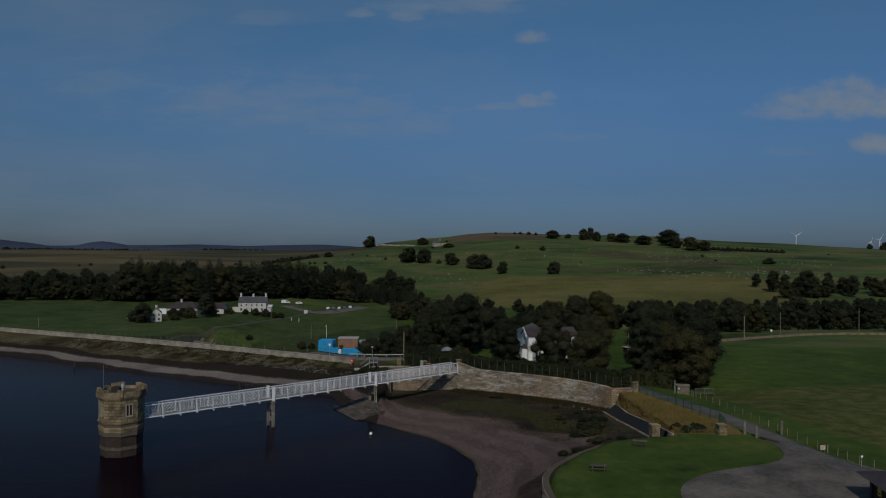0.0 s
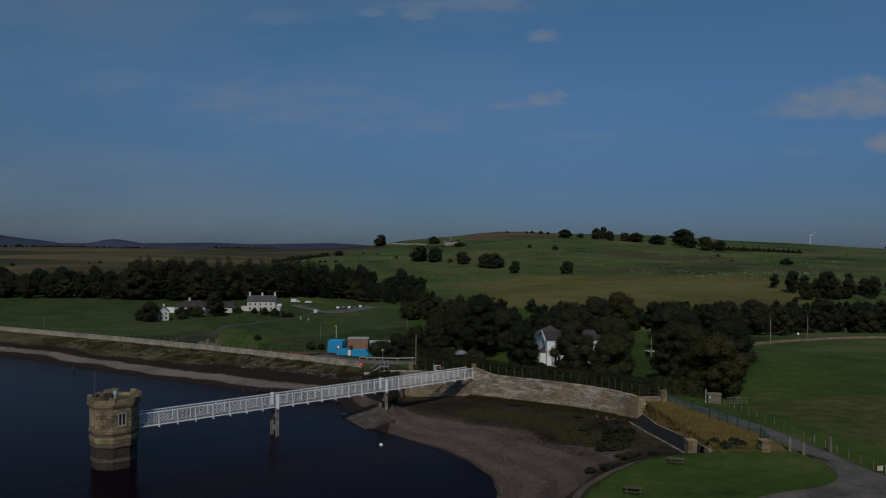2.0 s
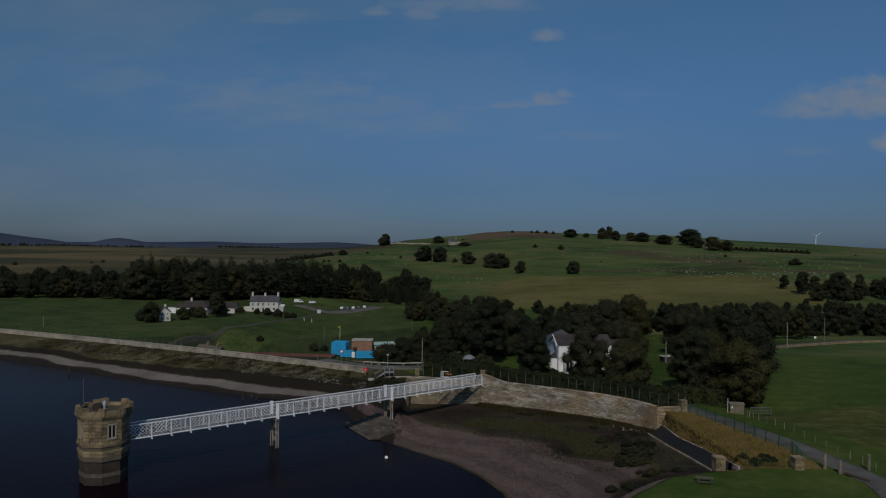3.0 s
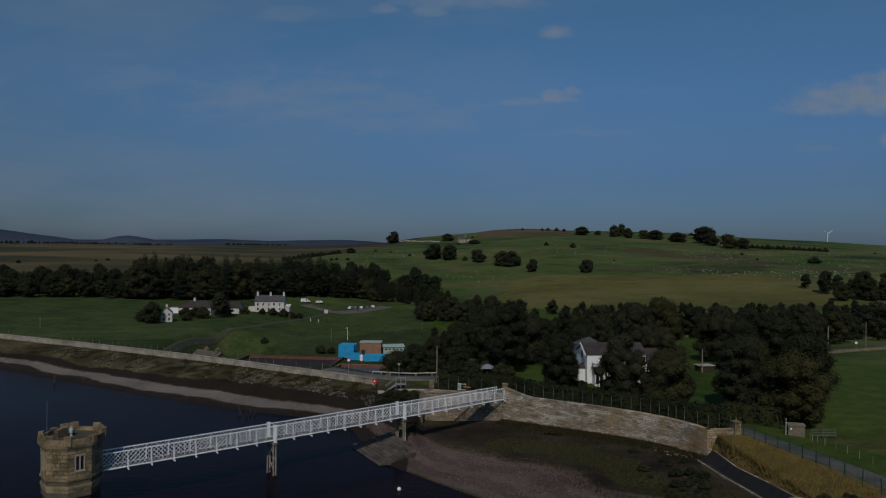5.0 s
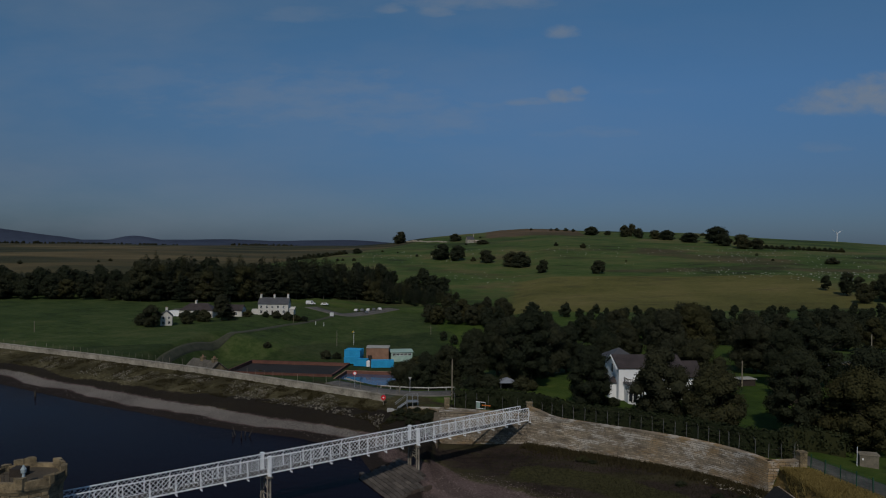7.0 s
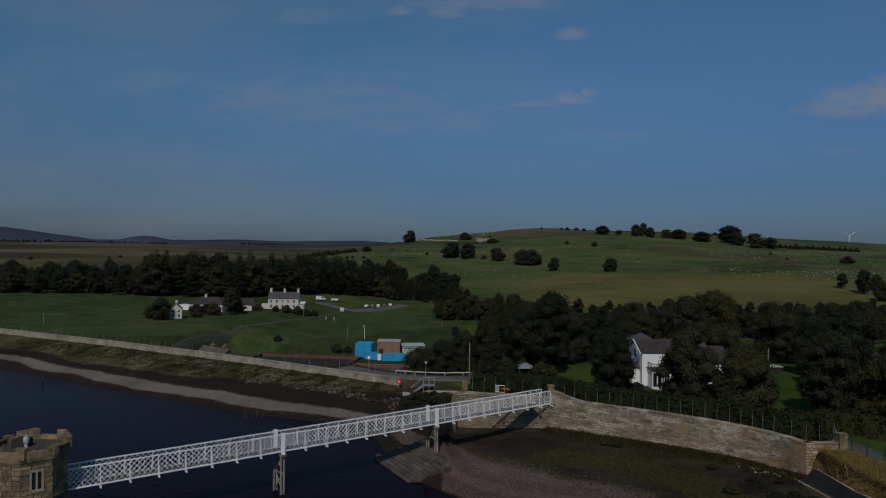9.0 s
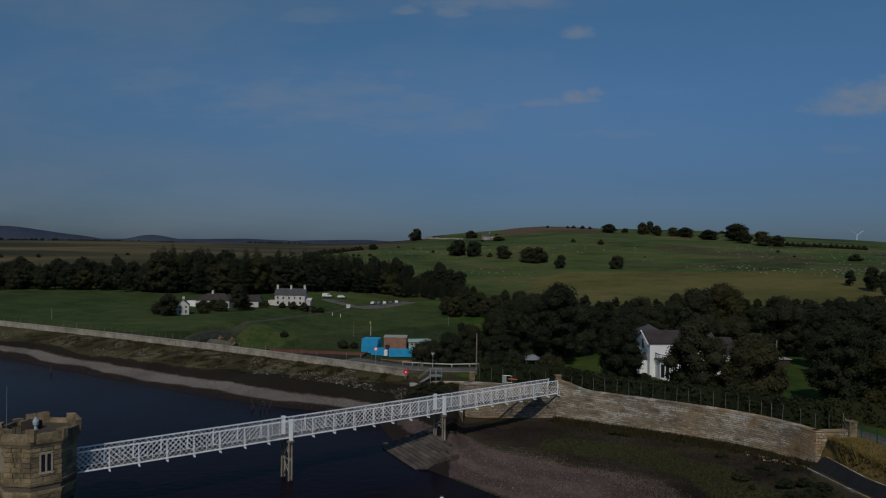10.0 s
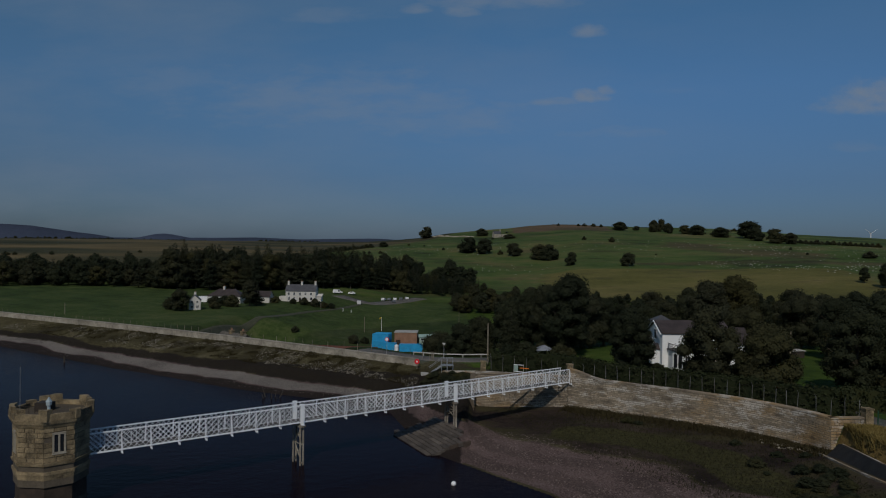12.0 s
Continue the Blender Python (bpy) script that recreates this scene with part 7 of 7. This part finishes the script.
part("wall", box(bmesh.new(), -2.2, -1.5, -0.4, 2.2, 1.5, 1.5), M_DARKWOOD, t)
part("roof", box(bmesh.new(), -2.5, -1.8, 1.52, 2.5, 1.8, 1.62), M_CONCRETE, t)


# ---- loose stones and tall grass ----
def stones(name, n, pick, lo, hi, mat, label, seed):
    r = random.Random(seed)
    ico = bmesh.new()
    bmesh.ops.create_icosphere(ico, subdivisions=1, radius=1.0)
    base = np.array([v.co[:] for v in ico.verts])
    ico.verts.index_update()
    tri = np.array([[v.index for v in f.verts] for f in ico.faces])
    ico.free()
    rn = np.random.RandomState(seed)
    spots = [pick(r) for _ in range(n)]
    zs = ground(*zip(*spots))
    verts, faces = [], []
    for i, ((x, y), z) in enumerate(zip(spots, zs)):
        s = r.uniform(lo, hi) ** 1.0
        a = r.uniform(0, math.tau)
        v = base * (s * r.uniform(0.8, 1.5), s, s * r.uniform(0.35, 0.7)) * rn.uniform(0.75, 1.2, (len(base), 1))
        c, d = math.cos(a), math.sin(a)
        verts.append(np.stack([v[:, 0] * c - v[:, 1] * d + x, v[:, 0] * d + v[:, 1] * c + y, v[:, 2] + z + s * 0.1], 1))
        faces.append(tri + i * len(base))
    me = bpy.data.meshes.new(name)
    me.from_pydata(np.concatenate(verts).tolist(), [], np.concatenate(faces).tolist())
    me.materials.append(mat)
    return tagged(new(name, me), label, "stones", kind="stuff")


def between(a, b, f0, f1):
    """A spot on the upstream face: a share of the way from the shore line to the crest."""
    def pick(r):
        while True:
            s = r.uniform(0, 1) ** 0.7
            x = a + (b - a) * s
            cx, cy = x, float(np.interp(x, [p[0] for p in CREST], [p[1] for p in CREST]))
            sx = x
            sy = float(np.interp(x, [p[0] for p in SHORE[:12]], [p[1] for p in SHORE[:12]]))
            f = r.uniform(f0, f1)
            return x, sy + (cy - sy) * f
    return pick


M_ROCKDULL = surf("lichened pitching stones", (0.07, 0.062, 0.048), (0.20, 0.18, 0.145), 0.7, 5, spread=0.45, island=True)
def clumped(pick, scale, seed):
    """Spots of another picker, kept in loose drifts."""
    def choose(r):
        while True:
            x, y = pick(r)
            if rough_noise(np.array([x]), np.array([y]), scale, seed)[0] > r.uniform(-0.1, 0.5):
                return x, y
    return choose


stones("face_stones", 3200, clumped(between(-135, -20, 0.56, 0.95), 3.2, 12), 0.04, 0.15, M_ROCKDULL, "pale pitching stones showing through dam grass", 41)
stones("shore_stones", 1200, between(-130, -24, 0.06, 0.36), 0.03, 0.09, M_ROCK, "loose stones along the dam's shore", 42)


def beach_spot(r):
    while True:
        x, y = r.uniform(-14, 24), r.uniform(62, 136)
        sx = float(np.interp(y, [62, 70, 82.8, 93.3, 102.3, 109.5, 113.8, 119.3, 136], [-1, 0.5, 2.7, 3.5, 1.8, -3.3, -9, -12, -11]))
        if x > sx + 0.3 and x < float(np.interp(y, [62, 71, 84, 92, 119, 125, 136], [9.5, 8.5, 13, 23, 24, 17, 4])):
            return x, y


def shingle_spot(r):
    while True:
        x, y = beach_spot(r)
        p, q = np.array([x]), np.array([y])
        dw, db = to_line(p, q, SHORE)[0][0], to_line(p, q, BANK)[0][0]
        if dw / (dw + db) < 0.42 + r.uniform(0, 0.08):
            return x, y


M_PEBBLE = surf("reddish pebbles", (0.055, 0.039, 0.035), (0.19, 0.145, 0.128), 0.7, 5, spread=0.4, island=True)
stones("beach_pebbles", 5500, shingle_spot, 0.03, 0.09, M_PEBBLE, "reddish brown shingle on the drained shore", 43)


def tumble_spot(r):
    x = r.uniform(20.5, 25.2)
    return x, float(np.interp(x, [20, 24.6, 26], [127.4, 122.0, 117])) - abs(r.gauss(0.6, 0.8))


stones("tumbled_stones", 110, tumble_spot, 0.07, 0.24, M_COPING, "pale tumbled stones below the end of the wall", 46)


def foot_spot(r):
    k = r.uniform(0, len(w_front) - 1.001)
    a, b = w_front[int(k)], w_front[int(k) + 1]
    d = abs(r.gauss(0, 1.4)) + 0.2
    f = k - int(k)
    return a[0] + (b[0] - a[0]) * f - 0.5 * d, a[1] + (b[1] - a[1]) * f - 0.86 * d


def hill_spot(r):
    while True:
        x, y = (r.uniform(70, 270), r.gauss(578, 16)) if r.random() < 0.35 else (r.uniform(-120, 330), r.uniform(560, 760))
        if rough_noise(np.array([x]), np.array([y]), 55, 6)[0] > -0.05:
            return x, y


stones("hill_boulders", 520, hill_spot, 0.25, 0.6, M_CONCRETE, "pale boulders scattered over the hill pasture", 45)


def tufts(name, n, pick, h, mat, label, seed, lean=0.35, width=0.05):
    r = np.random.RandomState(seed)
    rr = random.Random(seed)
    spots = np.array([pick(rr) for _ in range(n)])
    z = ground(spots[:, 0], spots[:, 1])
    hh = h * r.uniform(0.6, 1.25, n)
    a = r.uniform(0, math.tau, n)
    w = width * r.uniform(0.7, 1.5, n)
    dx, dy = np.cos(a) * w, np.sin(a) * w
    tx, ty = r.normal(size=n) * lean * hh, r.normal(size=n) * lean * hh
    x, y = spots[:, 0], spots[:, 1]
    v = np.stack([np.stack([x - dx, y - dy, z - 0.05], 1), np.stack([x + dx, y + dy, z - 0.05], 1), np.stack([x + tx + dx * 0.6, y + ty + dy * 0.6, z + hh], 1), np.stack([x + tx - dx * 0.6, y + ty - dy * 0.6, z + hh * 0.92], 1)], 1)
    me = bpy.data.meshes.new(name)
    me.from_pydata(v.reshape(-1, 3).tolist(), [], np.arange(n * 4).reshape(-1, 4).tolist())
    me.materials.append(mat)
    return tagged(new(name, me), label, "grass", kind="stuff")


def bank_spot(r):
    y = r.uniform(92.8, 119.5)
    return r.uniform(float(np.interp(y, [93, 103, 110, 119], [28.6, 27.8, 26.9, 27.2])), float(np.interp(y, [92.8, 98, 104.5, 112, 119.5], [34.2, 35.2, 33.8, 32.2, 30.4]))), y


tufts("tall_dry_grass", 30000, bank_spot, 0.38, M_REED, "tall golden dry grass on the spillway bank", 51, 0.4, 0.028)


def weed_spot(r):
    while True:
        x, y = beach_spot(r)
        if y > 100 and x > float(np.interp(y, [100, 110, 120, 136], [14, 8, 0, -8])):
            return x, y


M_WEED = leaves("shore weeds", (0.034, 0.028, 0.016), (0.074, 0.062, 0.030))
tufts("shore_weeds", 9000, weed_spot, 0.16, M_WEED, "dark low weeds on the drained shore", 52, 0.7, 0.03)


tufts("wall_foot_scrub", 9000, foot_spot, 0.34, M_WEED, "dark rank scrub along the foot of the wall", 54, 0.6, 0.04)


def heather_spot(r):
    return clumped(between(-110, -19, 0.54, 1.0), 1.3, 14)(r)


M_HEATH = leaves("brown heather", (0.024, 0.018, 0.009), (0.066, 0.056, 0.024))
tufts("dam_heather", 15000, heather_spot, 0.17, M_HEATH, "brown heather and rank grass on the dam face", 53, 0.7, 0.035)
for x, y, s in ((7.5, 131.8, 0.36), (8.6, 131.0, 0.22), (17.5, 122.9, 0.26), (20.5, 119.0, 0.28), (22.5, 117.0, 0.25), (14.0, 91.0, 0.3), (16.0, 91.5, 0.35), (18.5, 92.5, 0.28)):
    tree("bush", x, y, s * 0.65, "small wild bush at the foot of the wall", "shore bushes", 2.0)
t = thing("driftwood_stump", on_ground(-40.8, 143.2), "dark bare driftwood stump at the water's edge", "stump")
bm = bmesh.new()
for a, l in ((0.2, 1.8), (1.2, 1.5), (2.4, 2.0), (3.6, 1.3), (5.0, 1.7)):
    rod(bm, (0.8 * math.cos(a), 0.5 * math.sin(a), -0.4), (l * math.cos(a), l * math.sin(a) * 0.6, l * 0.9), 0.1, 0.04, 5)
part("branches", bm, M_BARK, t)
pole("water_post", -86.5, 166.0, 2.4, 0.16, M_BARK, "dark timber post standing in shallow water", "post", -1.2)

# shrubs along the garden's edge
r_s = random.Random(88)
for i in range(10):
    tree("bush", r_s.uniform(-9, 3), r_s.uniform(161, 168), r_s.uniform(0.5, 0.8), "dark shrub at the edge of the garden lawn", "garden border", 1.2)
for x, y, s in ((13.0, 150.6, 0.45), (14.5, 150.2, 0.4), (10.5, 150.0, 0.5), (23.5, 149.5, 0.4), (26.0, 150, 0.5)):
    tree("bush", x, y, s, "low reddish garden shrub by the lodge", "garden border", 1.3)
made = 0
while made < 16:
    x, y = r_s.uniform(20.5, 40), r_s.uniform(124, 143)
    if y < float(np.interp(x, [20, 26, 30, 36, 40], [134, 131, 129.5, 130, 131])) or y > 144 - 0.15 * (x - 20) or (x > 36.5 and y > 138):
        continue
    made += 1
    tree("bush", x, y, r_s.uniform(0.3, 0.5), "dark garden shrub in a dense border behind the hedge", "garden border", 1.35)
for i in range(14):
    tree("bush", r_s.uniform(38, 47), r_s.uniform(133, 140), r_s.uniform(0.45, 0.75), "dark shrub under the roadside trees", "roadside shrubs", 1.3)
for i in range(9):
    tree("bush", r_s.uniform(27.8, 32.5), r_s.uniform(93.3, 95.6), r_s.uniform(0.16, 0.3), "low dark green scrub in dry grass", "bank scrub", 1.4)
for i in range(30):
    y = r_s.uniform(95.5, 120)
    tree("bush", 22.6 - 0.05 * (y - 95) + r_s.uniform(-5.5, 1.2), y, r_s.uniform(0.10, 0.26), "low brown-green scrub beside the spillway channel", "channel scrub", 2.0)
for i in range(16):
    tree("bush", r_s.uniform(-19.5, -12.5), r_s.uniform(141.5, 147.5), r_s.uniform(0.16, 0.32), "low brown scrub on the bank above the shore", "bank scrub", 1.6)
lane_wall = tagged(new("wall_lane"), "low dry stone wall along the country lane", "wall", kind="structure")
v_line = finer(rounded([(74, 203.5), (93, 217), (115, 228), (134, 228.2), (170, 223.2), (230, 214)], 2), 4)
part("core", strip_solid(bmesh.new(), v_line, offset_line(v_line, 0.4), lambda x, y: ground_z(x, y) - 0.3, lambda x, y: ground_z(x, y) + 0.6), M_STONE, lane_wall)
